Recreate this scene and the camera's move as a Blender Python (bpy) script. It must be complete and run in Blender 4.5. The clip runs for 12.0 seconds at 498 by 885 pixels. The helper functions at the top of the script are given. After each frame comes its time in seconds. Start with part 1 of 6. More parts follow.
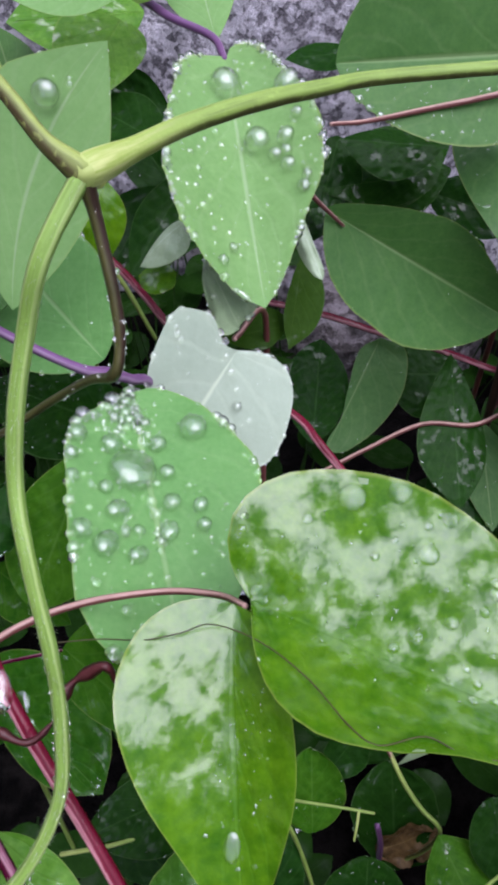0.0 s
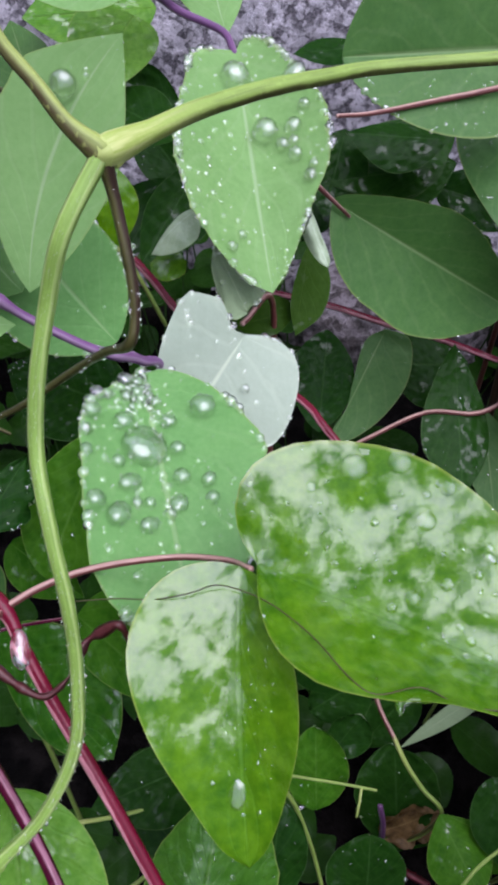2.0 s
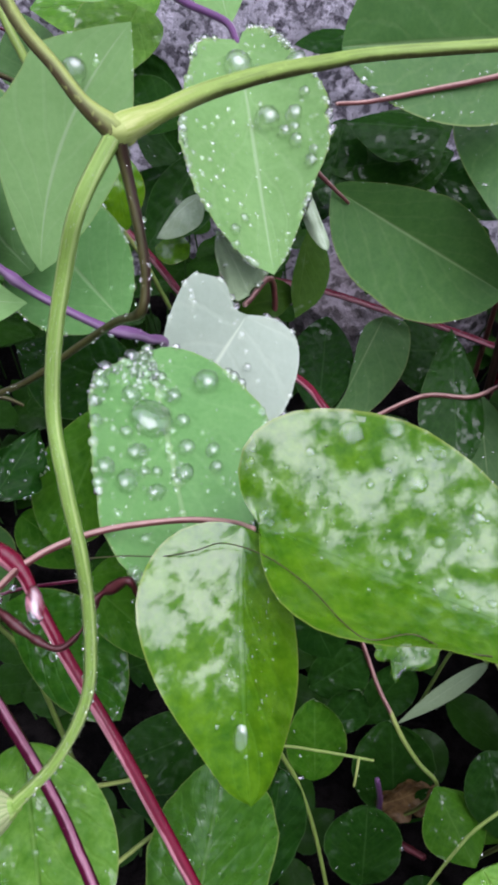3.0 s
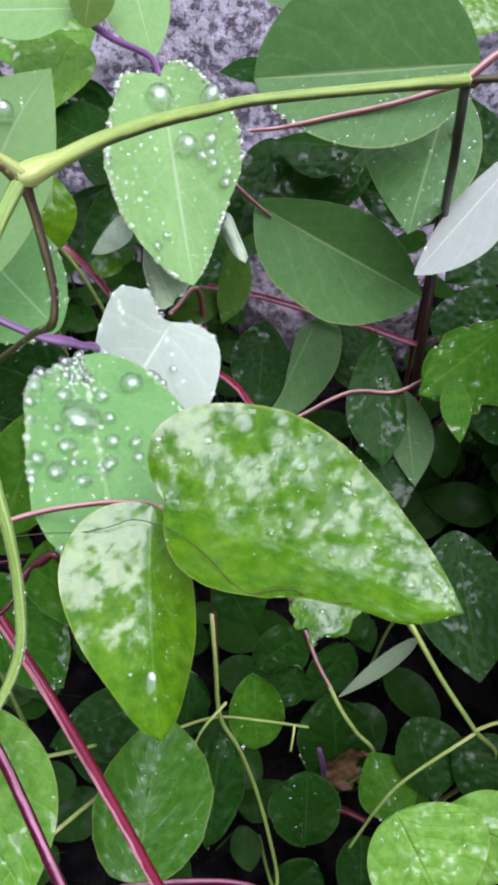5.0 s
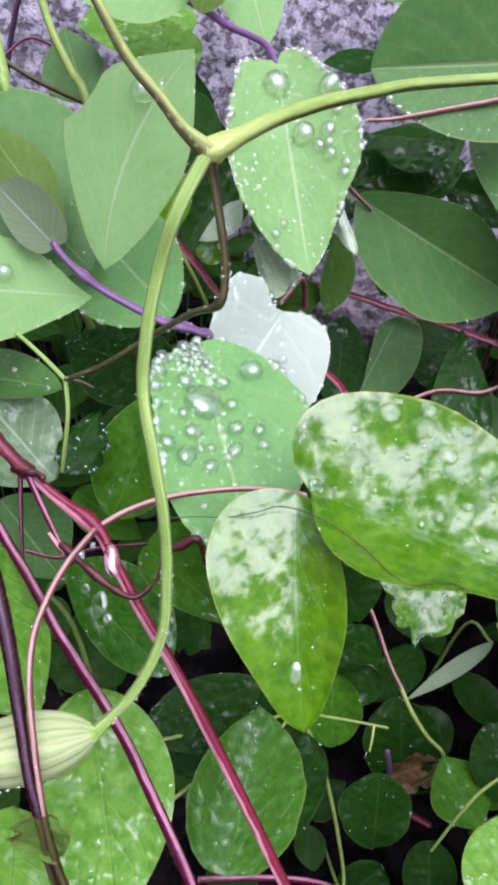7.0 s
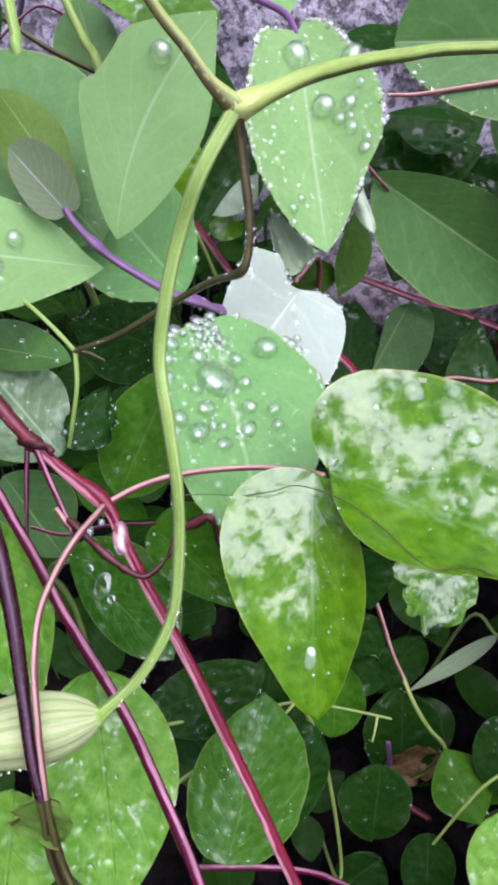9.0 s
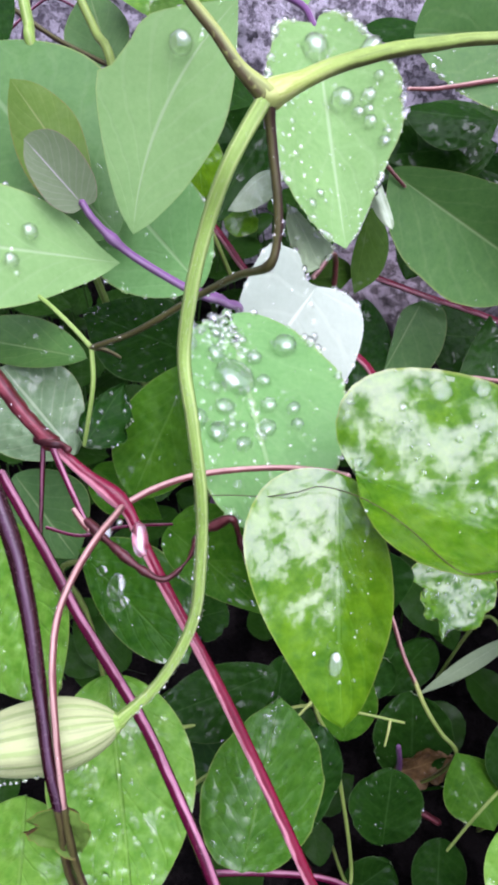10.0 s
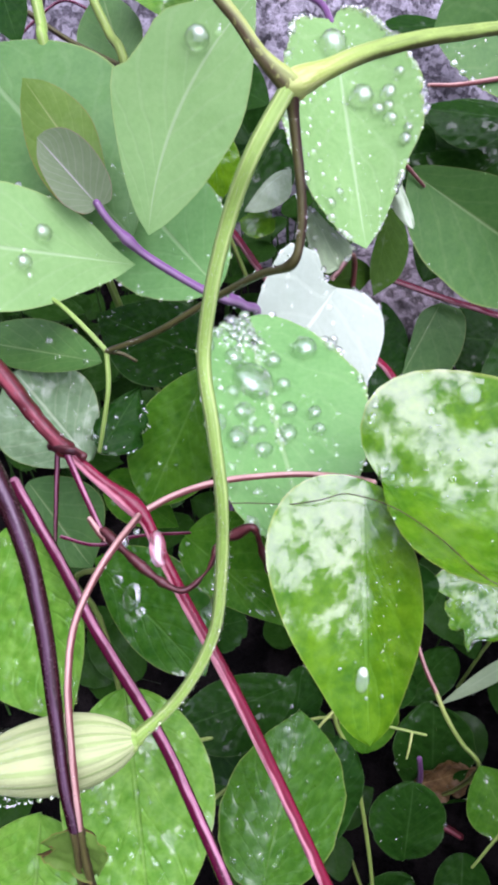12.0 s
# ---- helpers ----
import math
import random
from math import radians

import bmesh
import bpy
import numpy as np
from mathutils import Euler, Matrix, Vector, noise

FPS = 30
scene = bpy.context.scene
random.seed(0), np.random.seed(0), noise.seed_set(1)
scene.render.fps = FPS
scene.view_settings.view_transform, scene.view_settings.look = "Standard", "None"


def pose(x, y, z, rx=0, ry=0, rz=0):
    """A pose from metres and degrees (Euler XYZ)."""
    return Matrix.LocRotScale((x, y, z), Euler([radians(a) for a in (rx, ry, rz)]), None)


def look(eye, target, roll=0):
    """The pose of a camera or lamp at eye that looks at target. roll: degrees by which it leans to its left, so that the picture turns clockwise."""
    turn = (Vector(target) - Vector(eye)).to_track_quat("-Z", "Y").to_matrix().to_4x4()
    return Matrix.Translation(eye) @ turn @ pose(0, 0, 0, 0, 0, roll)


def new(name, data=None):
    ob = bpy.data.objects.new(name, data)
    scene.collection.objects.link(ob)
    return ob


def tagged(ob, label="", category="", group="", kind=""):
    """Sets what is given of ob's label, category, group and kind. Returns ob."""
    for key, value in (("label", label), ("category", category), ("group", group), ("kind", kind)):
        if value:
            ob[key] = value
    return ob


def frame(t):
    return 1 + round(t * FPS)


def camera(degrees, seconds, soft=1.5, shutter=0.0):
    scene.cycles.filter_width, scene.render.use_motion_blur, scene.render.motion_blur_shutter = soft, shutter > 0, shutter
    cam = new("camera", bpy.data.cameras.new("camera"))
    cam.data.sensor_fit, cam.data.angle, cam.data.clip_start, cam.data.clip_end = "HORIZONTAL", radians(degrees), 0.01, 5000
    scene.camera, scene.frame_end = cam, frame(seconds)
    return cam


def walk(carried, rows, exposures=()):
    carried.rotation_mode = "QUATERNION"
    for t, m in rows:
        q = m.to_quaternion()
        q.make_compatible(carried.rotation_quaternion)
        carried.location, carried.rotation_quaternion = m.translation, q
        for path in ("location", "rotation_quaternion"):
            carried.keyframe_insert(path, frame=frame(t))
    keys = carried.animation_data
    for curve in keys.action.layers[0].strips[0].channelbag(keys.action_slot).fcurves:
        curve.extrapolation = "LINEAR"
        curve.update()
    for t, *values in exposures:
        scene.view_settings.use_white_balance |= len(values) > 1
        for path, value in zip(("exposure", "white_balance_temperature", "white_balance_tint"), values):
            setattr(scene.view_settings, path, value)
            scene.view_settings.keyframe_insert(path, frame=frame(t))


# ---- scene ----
cam = camera(36.1, 12.0, soft=3.7)
METRES, EYE, TILT, LEAN, TURN = 0.1, 0.32, -50.0, 0.0, 0.0
ROWS = [
    (0, -0.0001, 0.0054, -0.0067, 0.03, 0.26, -0.04),
    (0.5, 0.0206, -0.0063, -0.0266, 0.28, -0.18, 0.27),
    (1, 0.0192, -0.0257, -0.0322, 0.16, 0.13, 0.01),
    (1.5, 0.0062, -0.0400, -0.0393, 0.61, 0.07, -0.34),
    (2, 0.0013, -0.0509, -0.0476, 0.60, 0.19, -0.34),
    (2.5, -0.0120, -0.0918, -0.0693, 0.49, -0.19, -0.34),
    (2.7, -0.0077, -0.1050, -0.0811, 0.56, -0.15, -0.49),
    (4.3, 0.0706, -0.1879, -0.1423, 0.20, -0.28, 1.53),
    (4.5, 0.1546, -0.3049, -0.0950, -0.95, 0.31, 1.82),
    (5, 0.1263, -0.3191, -0.1145, -1.21, -0.01, 1.00),
    (5.5, -0.0260, -0.3275, -0.1308, -0.29, 0.22, -0.76),
    (6, -0.0611, -0.2875, -0.1395, 0.00, -0.26, -0.94),
    (6.5, -0.0808, -0.2924, -0.1552, -0.27, -0.33, -1.22),
    (6.7, -0.1000, -0.2978, -0.1381, 0.20, 0.02, -1.11),
    (8.3, -0.1078, -0.2718, -0.1526, 0.17, -0.38, -1.86),
    (8.5, -0.1169, -0.2779, -0.1539, 0.01, -0.51, -2.14),
    (9, -0.1363, -0.2431, -0.1643, 0.03, -0.66, -2.54),
    (9.5, -0.1697, -0.2304, -0.1627, 0.03, -0.57, -3.01),
    (10, -0.1753, -0.2080, -0.1657, 0.03, -0.73, -2.83),
    (10.5, -0.1906, -0.2139, -0.1610, 0.12, -0.42, -3.09),
    (11, -0.1942, -0.2127, -0.1620, 0.25, -0.21, -3.00),
    (11.5, -0.1769, -0.1882, -0.1678, 0.53, -0.35, -2.45),
    (12, -0.1907, -0.1614, -0.1669, 0.92, -0.35, -2.58),
]
EXPOSURES = [(0, 1.6, 6080, 25.5), (2.5, 1.61, 6080, 26.5), (4.5, 1.75, 6060, 28), (5.1, 1.93, 6050, 30), (6.5, 2.02, 6030, 33), (9.5, 2.0, 6000, 35), (10.0, 2.13, 5980, 36.5), (12, 2.19, 5980, 36.5)]
WALL_TOP = 0.6
walk(cam, [(t, pose(0, 0, EYE, TILT, LEAN, TURN) @ pose(METRES * x, METRES * y, METRES * z, 90 + pitch, roll, yaw)) for t, x, y, z, yaw, pitch, roll in ROWS], EXPOSURES)

# ---- sky, after rain: a bright overcast with a soft sun high at the side ----
SUN_UP, SUN_TURN = 70.0, 130.0
world = bpy.data.worlds.new("overcast_sky")
scene.world = world
world.use_nodes = True
wn, wl = world.node_tree.nodes, world.node_tree.links
wn.clear()
sky = wn.new("ShaderNodeTexSky")
sky.sky_type, sky.sun_disc = "NISHITA", False
sky.sun_elevation, sky.sun_rotation = radians(SUN_UP), radians(SUN_TURN)
sky.air_density, sky.dust_density = 1.0, 4.0
sky_bg, cloud_bg, sky_sum, sky_out = (wn.new(k) for k in ("ShaderNodeBackground", "ShaderNodeBackground", "ShaderNodeAddShader", "ShaderNodeOutputWorld"))
sky_bg.inputs["Strength"].default_value = 0.012
cloud_bg.inputs["Color"].default_value = (0.84, 0.95, 1.0, 1)
# a rain cloud is about three times as bright overhead as at the horizon
sky_way, sky_split, sky_rise = wn.new("ShaderNodeTexCoord"), wn.new("ShaderNodeSeparateXYZ"), wn.new("ShaderNodeMapRange")
sky_rise.inputs[3].default_value, sky_rise.inputs[4].default_value = 0.16, 0.56
wl.new(sky_way.outputs["Generated"], sky_split.inputs[0])
wl.new(sky_split.outputs[2], sky_rise.inputs[0])
wl.new(sky_rise.outputs[0], cloud_bg.inputs["Strength"])
wl.new(sky.outputs["Color"], sky_bg.inputs["Color"])
wl.new(sky_bg.outputs[0], sky_sum.inputs[0])
wl.new(cloud_bg.outputs[0], sky_sum.inputs[1])
wl.new(sky_sum.outputs[0], sky_out.inputs["Surface"])
sun = new("sun", bpy.data.lights.new("sun", "SUN"))
sun.data.energy, sun.data.angle, sun.data.color = 0.85, radians(60), (0.98, 0.99, 1.0)
sun.matrix_world = look((0, 0, 3), (-math.sin(radians(SUN_TURN)), -math.cos(radians(SUN_TURN)), 3 - math.tan(radians(SUN_UP))))


# ---- materials ----
def material(name):
    m = bpy.data.materials.new(name)
    m.use_nodes = True
    m.node_tree.nodes.clear()
    return m, m.node_tree.nodes, m.node_tree.links


def val(n, l, op, a, b=None, c=None, clamp=False):
    k = n.new("ShaderNodeMath")
    k.operation, k.use_clamp = op, clamp
    for i, v in enumerate((a, b, c)):
        if v is None:
            continue
        if isinstance(v, (int, float)):
            k.inputs[i].default_value = v
        else:
            l.new(v, k.inputs[i])
    return k.outputs[0]


def blend(n, l, fac, a, b, mode="MIX"):
    k = n.new("ShaderNodeMix")
    k.data_type, k.blend_type = "RGBA", mode
    for i, v in ((0, fac), (6, a), (7, b)):
        if isinstance(v, (int, float)):
            k.inputs[i].default_value = v
        elif isinstance(v, tuple):
            k.inputs[i].default_value = (*v, 1)
        else:
            l.new(v, k.inputs[i])
    return k.outputs[2]


def cloud(n, l, vec, scale, detail=3, rough=0.5):
    k = n.new("ShaderNodeTexNoise")
    k.inputs["Scale"].default_value, k.inputs["Detail"].default_value, k.inputs["Roughness"].default_value = scale, detail, rough
    if vec is not None:
        l.new(vec, k.inputs["Vector"])
    return k.outputs["Fac"]


def ramp(n, l, fac, lo, hi):
    k = n.new("ShaderNodeMapRange")
    k.interpolation_type = "SMOOTHSTEP"
    k.inputs[1].default_value, k.inputs[2].default_value = lo, hi
    l.new(fac, k.inputs[0])
    return k.outputs[0]


def relief(n, l, height, strength, distance, under=None):
    k = n.new("ShaderNodeBump")
    k.inputs["Strength"].default_value, k.inputs["Distance"].default_value = strength, distance
    l.new(height, k.inputs["Height"])
    if under is not None:
        l.new(under, k.inputs["Normal"])
    return k.outputs[0]


def leaf_material(name, deep, pale, vein, gloss, film, through_light, side_veins=9.0, rim=(0.30, 0.36, 0.10), coat=0.0, vein_depth=0.2, vein_show=0.3, blotch=0.35, spec=0.35, shore=0.41, dry_spec=0.3, fade=0.06, mottle=0.5, rib=0.6, pucker=0.0, run=0.0):
    """A leaf's face: uv.x runs from base to tip, uv.y across with the midrib at 0.5."""
    m, n, l = material(name)
    out = n.new("ShaderNodeOutputMaterial")
    uv = n.new("ShaderNodeUVMap")
    xyz = n.new("ShaderNodeSeparateXYZ")
    l.new(uv.outputs[0], xyz.inputs[0])
    geo = n.new("ShaderNodeTexCoord").outputs["Object"]
    rnd = n.new("ShaderNodeObjectInfo").outputs["Random"]
    across = val(n, l, "ABSOLUTE", val(n, l, "SUBTRACT", xyz.outputs[1], 0.5))
    wob = cloud(n, l, geo, 160, 2)
    midrib = val(n, l, "SUBTRACT", 1.0, ramp(n, l, across, 0.004, 0.022))
    # side veins sweep towards the tip
    sweep = val(n, l, "SUBTRACT", xyz.outputs[0], val(n, l, "MULTIPLY", val(n, l, "POWER", across, 0.8), 0.75))
    sweep = val(n, l, "ADD", sweep, val(n, l, "MULTIPLY", wob, 0.10))
    wave = val(n, l, "ABSOLUTE", val(n, l, "SUBTRACT", val(n, l, "FRACT", val(n, l, "MULTIPLY", sweep, side_veins)), 0.5))
    laterals = val(n, l, "SUBTRACT", 1.0, ramp(n, l, wave, 0.02, 0.12))
    veins = val(n, l, "MAXIMUM", midrib, val(n, l, "MULTIPLY", laterals, 0.22))
    shown = val(n, l, "MAXIMUM", val(n, l, "MULTIPLY", midrib, rib), val(n, l, "MULTIPLY", laterals, 0.3 * vein_show))
    big, fine = cloud(n, l, geo, 70, 4, 0.6), cloud(n, l, geo, 900, 3, 0.6)
    tone = val(n, l, "ADD", val(n, l, "MULTIPLY", big, blotch * 2), val(n, l, "MULTIPLY", val(n, l, "SUBTRACT", rnd, 0.5), 0.35))
    cells = cloud(n, l, geo, 300, 3, 0.6)
    tone = val(n, l, "ADD", tone, val(n, l, "MULTIPLY", val(n, l, "SUBTRACT", cells, 0.5), mottle))
    tone = val(n, l, "ADD", tone, val(n, l, "MULTIPLY", val(n, l, "SUBTRACT", fine, 0.5), 0.7), clamp=True)
    colour = blend(n, l, tone, deep, pale)
    colour = blend(n, l, shown, colour, vein)
    edge = ramp(n, l, across, 0.484, 0.499)
    colour = blend(n, l, val(n, l, "MULTIPLY", edge, 0.4), colour, rim)
    bsdf = n.new("ShaderNodeBsdfPrincipled")
    l.new(colour, bsdf.inputs["Base Color"])
    # the water film lies in islands with crisp shores
    strokes = n.new("ShaderNodeCombineXYZ")
    l.new(val(n, l, "MULTIPLY", sweep, 9), strokes.inputs[0])
    l.new(val(n, l, "MULTIPLY", xyz.outputs[1], 5), strokes.inputs[1])
    pools = cloud(n, l, geo, 150, 4, 0.62)
    if coat:
        pools = val(n, l, "ADD", val(n, l, "MULTIPLY", pools, 0.72), val(n, l, "MULTIPLY", cloud(n, l, strokes.outputs[0], 1.6, 3, 0.6), 0.28))
    film_at = val(n, l, "ADD", pools, val(n, l, "MULTIPLY", val(n, l, "SUBTRACT", 0.4, xyz.outputs[0]), run))
    wet = ramp(n, l, film_at, shore, shore + fade)
    rough = val(n, l, "MULTIPLY_ADD", wet, -0.5 * gloss * film, gloss, clamp=True)
    l.new(rough, bsdf.inputs["Roughness"])
    l.new(val(n, l, "MULTIPLY_ADD", wet, spec - dry_spec, dry_spec), bsdf.inputs["Specular IOR Level"])
    l.new(val(n, l, "MULTIPLY", wet, coat), bsdf.inputs["Coat Weight"])
    bsdf.inputs["Coat Roughness"].default_value = 0.04
    bsdf.inputs["Coat IOR"].default_value = 1.8
    b1 = relief(n, l, val(n, l, "MULTIPLY", veins, -1.0), vein_depth, 0.0006)
    b2 = relief(n, l, cloud(n, l, geo, 420, 3, 0.55), 0.15 + 0.2 * film, 0.0004, b1)
    b3 = relief(n, l, cloud(n, l, geo, 110, 2, 0.5), 0.25 + 0.2 * film, 0.0016, b2)
    if pucker:
        # the blade bulges between its finest veins
        cellv = n.new("ShaderNodeTexVoronoi")
        cellv.feature = "SMOOTH_F1"
        cellv.inputs["Scale"].default_value, cellv.inputs["Smoothness"].default_value = 330, 0.6
        l.new(geo, cellv.inputs["Vector"])
        bulge = val(n, l, "SUBTRACT", 1.0, cellv.outputs["Distance"])
        b3 = relief(n, l, bulge, pucker, 0.0011, b3)
    l.new(b3, bsdf.inputs["Normal"])
    if coat:
        # the film ripples along the side veins
        c1 = relief(n, l, cloud(n, l, geo, 480, 3, 0.6), 0.22, 0.0006)
        c2 = relief(n, l, cloud(n, l, geo, 150, 2.2, 0.5), 0.55, 0.0012, c1)
        if pucker:
            c2 = relief(n, l, bulge, 0.6 * pucker, 0.0011, c2)
        l.new(c2, bsdf.inputs["Coat Normal"])
    trans = n.new("ShaderNodeBsdfTranslucent")
    l.new(blend(n, l, 1.0, colour, (1.0, 1.15, 0.35), "MULTIPLY"), trans.inputs["Color"])
    mix = n.new("ShaderNodeMixShader")
    mix.inputs[0].default_value = through_light
    l.new(bsdf.outputs[0], mix.inputs[1])
    l.new(trans.outputs[0], mix.inputs[2])
    l.new(mix.outputs[0], out.inputs["Surface"])
    return m


def stem_material(name, main, stripe, gloss, stripes=3.0, speck=0.3, stripe_show=0.7, phase=0.0, narrow=0.55, streaky=0.4, soft_end=None):
    """A stem's skin: uv.x is metres along it, uv.y runs round it."""
    m, n, l = material(name)
    out = n.new("ShaderNodeOutputMaterial")
    uv = n.new("ShaderNodeUVMap")
    xyz = n.new("ShaderNodeSeparateXYZ")
    l.new(uv.outputs[0], xyz.inputs[0])
    geo = n.new("ShaderNodeTexCoord").outputs["Object"]
    a, b = cloud(n, l, geo, 120, 3), cloud(n, l, geo, 1200, 3, 0.6)
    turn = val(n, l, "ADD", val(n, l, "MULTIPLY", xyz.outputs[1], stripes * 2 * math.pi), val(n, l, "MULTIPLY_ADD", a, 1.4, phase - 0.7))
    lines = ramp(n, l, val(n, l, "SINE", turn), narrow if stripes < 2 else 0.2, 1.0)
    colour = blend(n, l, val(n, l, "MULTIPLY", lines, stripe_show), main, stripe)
    colour = blend(n, l, val(n, l, "MULTIPLY", ramp(n, l, a, 0.5, 0.75), speck), colour, tuple(c * 0.35 for c in main))
    colour = blend(n, l, val(n, l, "MULTIPLY", ramp(n, l, b, 0.55, 0.75), speck), colour, tuple(min(1, c * 1.8 + 0.02) for c in main))
    grainv = n.new("ShaderNodeCombineXYZ")
    l.new(val(n, l, "MULTIPLY", xyz.outputs[0], 90), grainv.inputs[0])
    l.new(val(n, l, "MULTIPLY", xyz.outputs[1], 11), grainv.inputs[1])
    streak = cloud(n, l, grainv.outputs[0], 1.0, 3, 0.6)
    colour = blend(n, l, val(n, l, "MULTIPLY", ramp(n, l, streak, 0.42, 0.68), streaky), colour, tuple(c * 0.4 for c in main))
    if soft_end:
        # the tender end by the fork is pale yellow with light ribs
        ribs = blend(n, l, ramp(n, l, streak, 0.40, 0.62), (0.31, 0.39, 0.08), (0.58, 0.60, 0.24))
        colour = blend(n, l, val(n, l, "MULTIPLY", ramp(n, l, xyz.outputs[0], *soft_end), 0.7), colour, ribs)
    bsdf = n.new("ShaderNodeBsdfPrincipled")
    l.new(colour, bsdf.inputs["Base Color"])
    bsdf.inputs["Specular IOR Level"].default_value = 0.35
    l.new(val(n, l, "MULTIPLY_ADD", b, 0.25, gloss - 0.1, clamp=True), bsdf.inputs["Roughness"])
    r1 = relief(n, l, lines, 0.3, 0.0003)
    l.new(relief(n, l, b, 0.35, 0.0002, r1), bsdf.inputs["Normal"])
    l.new(bsdf.outputs[0], out.inputs["Surface"])
    return m


def rough_material(name, dark, mid, light, scale, gloss, bump, spots=0.0, shine=0.5):
    """Stone, soil and litter: three tones mixed at three sizes."""
    m, n, l = material(name)
    out = n.new("ShaderNodeOutputMaterial")
    geo = n.new("ShaderNodeTexCoord").outputs["Object"]
    a, b, c = cloud(n, l, geo, scale, 4, 0.6), cloud(n, l, geo, scale * 6, 4, 0.65), cloud(n, l, geo, scale * 0.2, 3)
    colour = blend(n, l, ramp(n, l, b, 0.35, 0.65), dark, mid)
    colour = blend(n, l, ramp(n, l, a, 0.44, 0.60), colour, light)
    colour = blend(n, l, val(n, l, "MULTIPLY", ramp(n, l, c, 0.4, 0.7), 0.5), colour, mid)
    height = val(n, l, "ADD", a, val(n, l, "MULTIPLY", b, 0.5))
    if spots:
        cells = n.new("ShaderNodeTexVoronoi")
        cells.inputs["Scale"].default_value = scale * 3.2
        l.new(geo, cells.inputs["Vector"])
        colour = blend(n, l, val(n, l, "MULTIPLY", ramp(n, l, cells.outputs["Distance"], 0.42, 0.15), spots), colour, dark)
        grain = n.new("ShaderNodeTexVoronoi")
        grain.inputs["Scale"].default_value = scale * 2.1
        l.new(geo, grain.inputs["Vector"])
        tint = n.new("ShaderNodeSeparateColor")
        l.new(grain.outputs["Color"], tint.inputs[0])
        colour = blend(n, l, val(n, l, "MULTIPLY", ramp(n, l, tint.outputs[0], 0.55, 0.8), 0.7), colour, light)
    bsdf = n.new("ShaderNodeBsdfPrincipled")
    l.new(colour, bsdf.inputs["Base Color"])
    bsdf.inputs["Specular IOR Level"].default_value = shine
    l.new(val(n, l, "MULTIPLY_ADD", b, 0.4, gloss - 0.2, clamp=True), bsdf.inputs["Roughness"])
    l.new(relief(n, l, height, bump, 0.6 / scale), bsdf.inputs["Normal"])
    l.new(bsdf.outputs[0], out.inputs["Surface"])
    return m


def water_material(name, sheen, body=1.0, mirror=2.0):
    m, n, l = material(name)
    out = n.new("ShaderNodeOutputMaterial")
    bsdf = n.new("ShaderNodeBsdfPrincipled")
    bsdf.inputs["Base Color"].default_value = (1.0, 1.0, 1.0, 1)
    bsdf.inputs["Roughness"].default_value = 0.0
    bsdf.inputs["IOR"].default_value = 1.38
    bsdf.inputs["Specular IOR Level"].default_value = 0.55
    bsdf.inputs["Transmission Weight"].default_value = 1.0
    bsdf.inputs["Alpha"].default_value = body
    bsdf.inputs["Coat Weight"].default_value, bsdf.inputs["Coat IOR"].default_value, bsdf.inputs["Coat Roughness"].default_value = sheen, mirror, 0.0
    l.new(bsdf.outputs[0], out.inputs["Surface"])
    return m


MATTE = leaf_material("waxy_leaf", (0.162, 0.325, 0.098), (0.246, 0.430, 0.158), (0.46, 0.56, 0.36), 0.55, 0.15, 0.22, side_veins=6, vein_show=0.2, blotch=0.4, spec=0.15, dry_spec=0.11, rib=0.36)
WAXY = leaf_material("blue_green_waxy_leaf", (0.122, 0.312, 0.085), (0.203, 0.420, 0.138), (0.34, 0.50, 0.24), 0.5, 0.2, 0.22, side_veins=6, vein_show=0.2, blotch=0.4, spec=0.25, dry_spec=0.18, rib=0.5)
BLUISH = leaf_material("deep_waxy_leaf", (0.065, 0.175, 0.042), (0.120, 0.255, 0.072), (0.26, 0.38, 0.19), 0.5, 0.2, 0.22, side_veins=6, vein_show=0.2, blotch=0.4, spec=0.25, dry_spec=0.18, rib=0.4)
DULL = leaf_material("dull_leaf", (0.040, 0.130, 0.022), (0.085, 0.205, 0.042), (0.20, 0.30, 0.12), 0.5, 0.5, 0.2, side_veins=6, vein_show=0.3, blotch=0.3, spec=0.42, dry_spec=0.32, shore=0.5, fade=0.3, mottle=0.9, rib=0.6)
QUILT = leaf_material("wet_puckered_leaf", (0.020, 0.095, 0.006), (0.065, 0.185, 0.016), (0.12, 0.23, 0.05), 0.36, 1.2, 0.2, side_veins=9, vein_show=0.3, vein_depth=0.35, spec=0.6, dry_spec=0.2, shore=0.46, fade=0.12, mottle=1.2, pucker=0.5, rib=0.3)
FRESH = leaf_material("fresh_green_leaf", (0.022, 0.105, 0.004), (0.074, 0.205, 0.012), (0.14, 0.27, 0.05), 0.4, 0.9, 0.22, side_veins=6, vein_show=0.3, vein_depth=0.15, spec=0.45, dry_spec=0.06, shore=0.57, fade=0.06, coat=0.7, mottle=1.2, pucker=0.4, rib=0.25)
GLOSS = leaf_material("wet_glossy_leaf", (0.028, 0.120, 0.001), (0.115, 0.265, 0.004), (0.12, 0.28, 0.03), 0.4, 1.2, 0.22, side_veins=5, coat=0.72, spec=0.34, dry_spec=0.12, shore=0.425, fade=0.135, mottle=1.6, vein_show=0.3, vein_depth=0.25, blotch=0.5, rim=(0.33, 0.38, 0.08), rib=0.25, pucker=0.4)
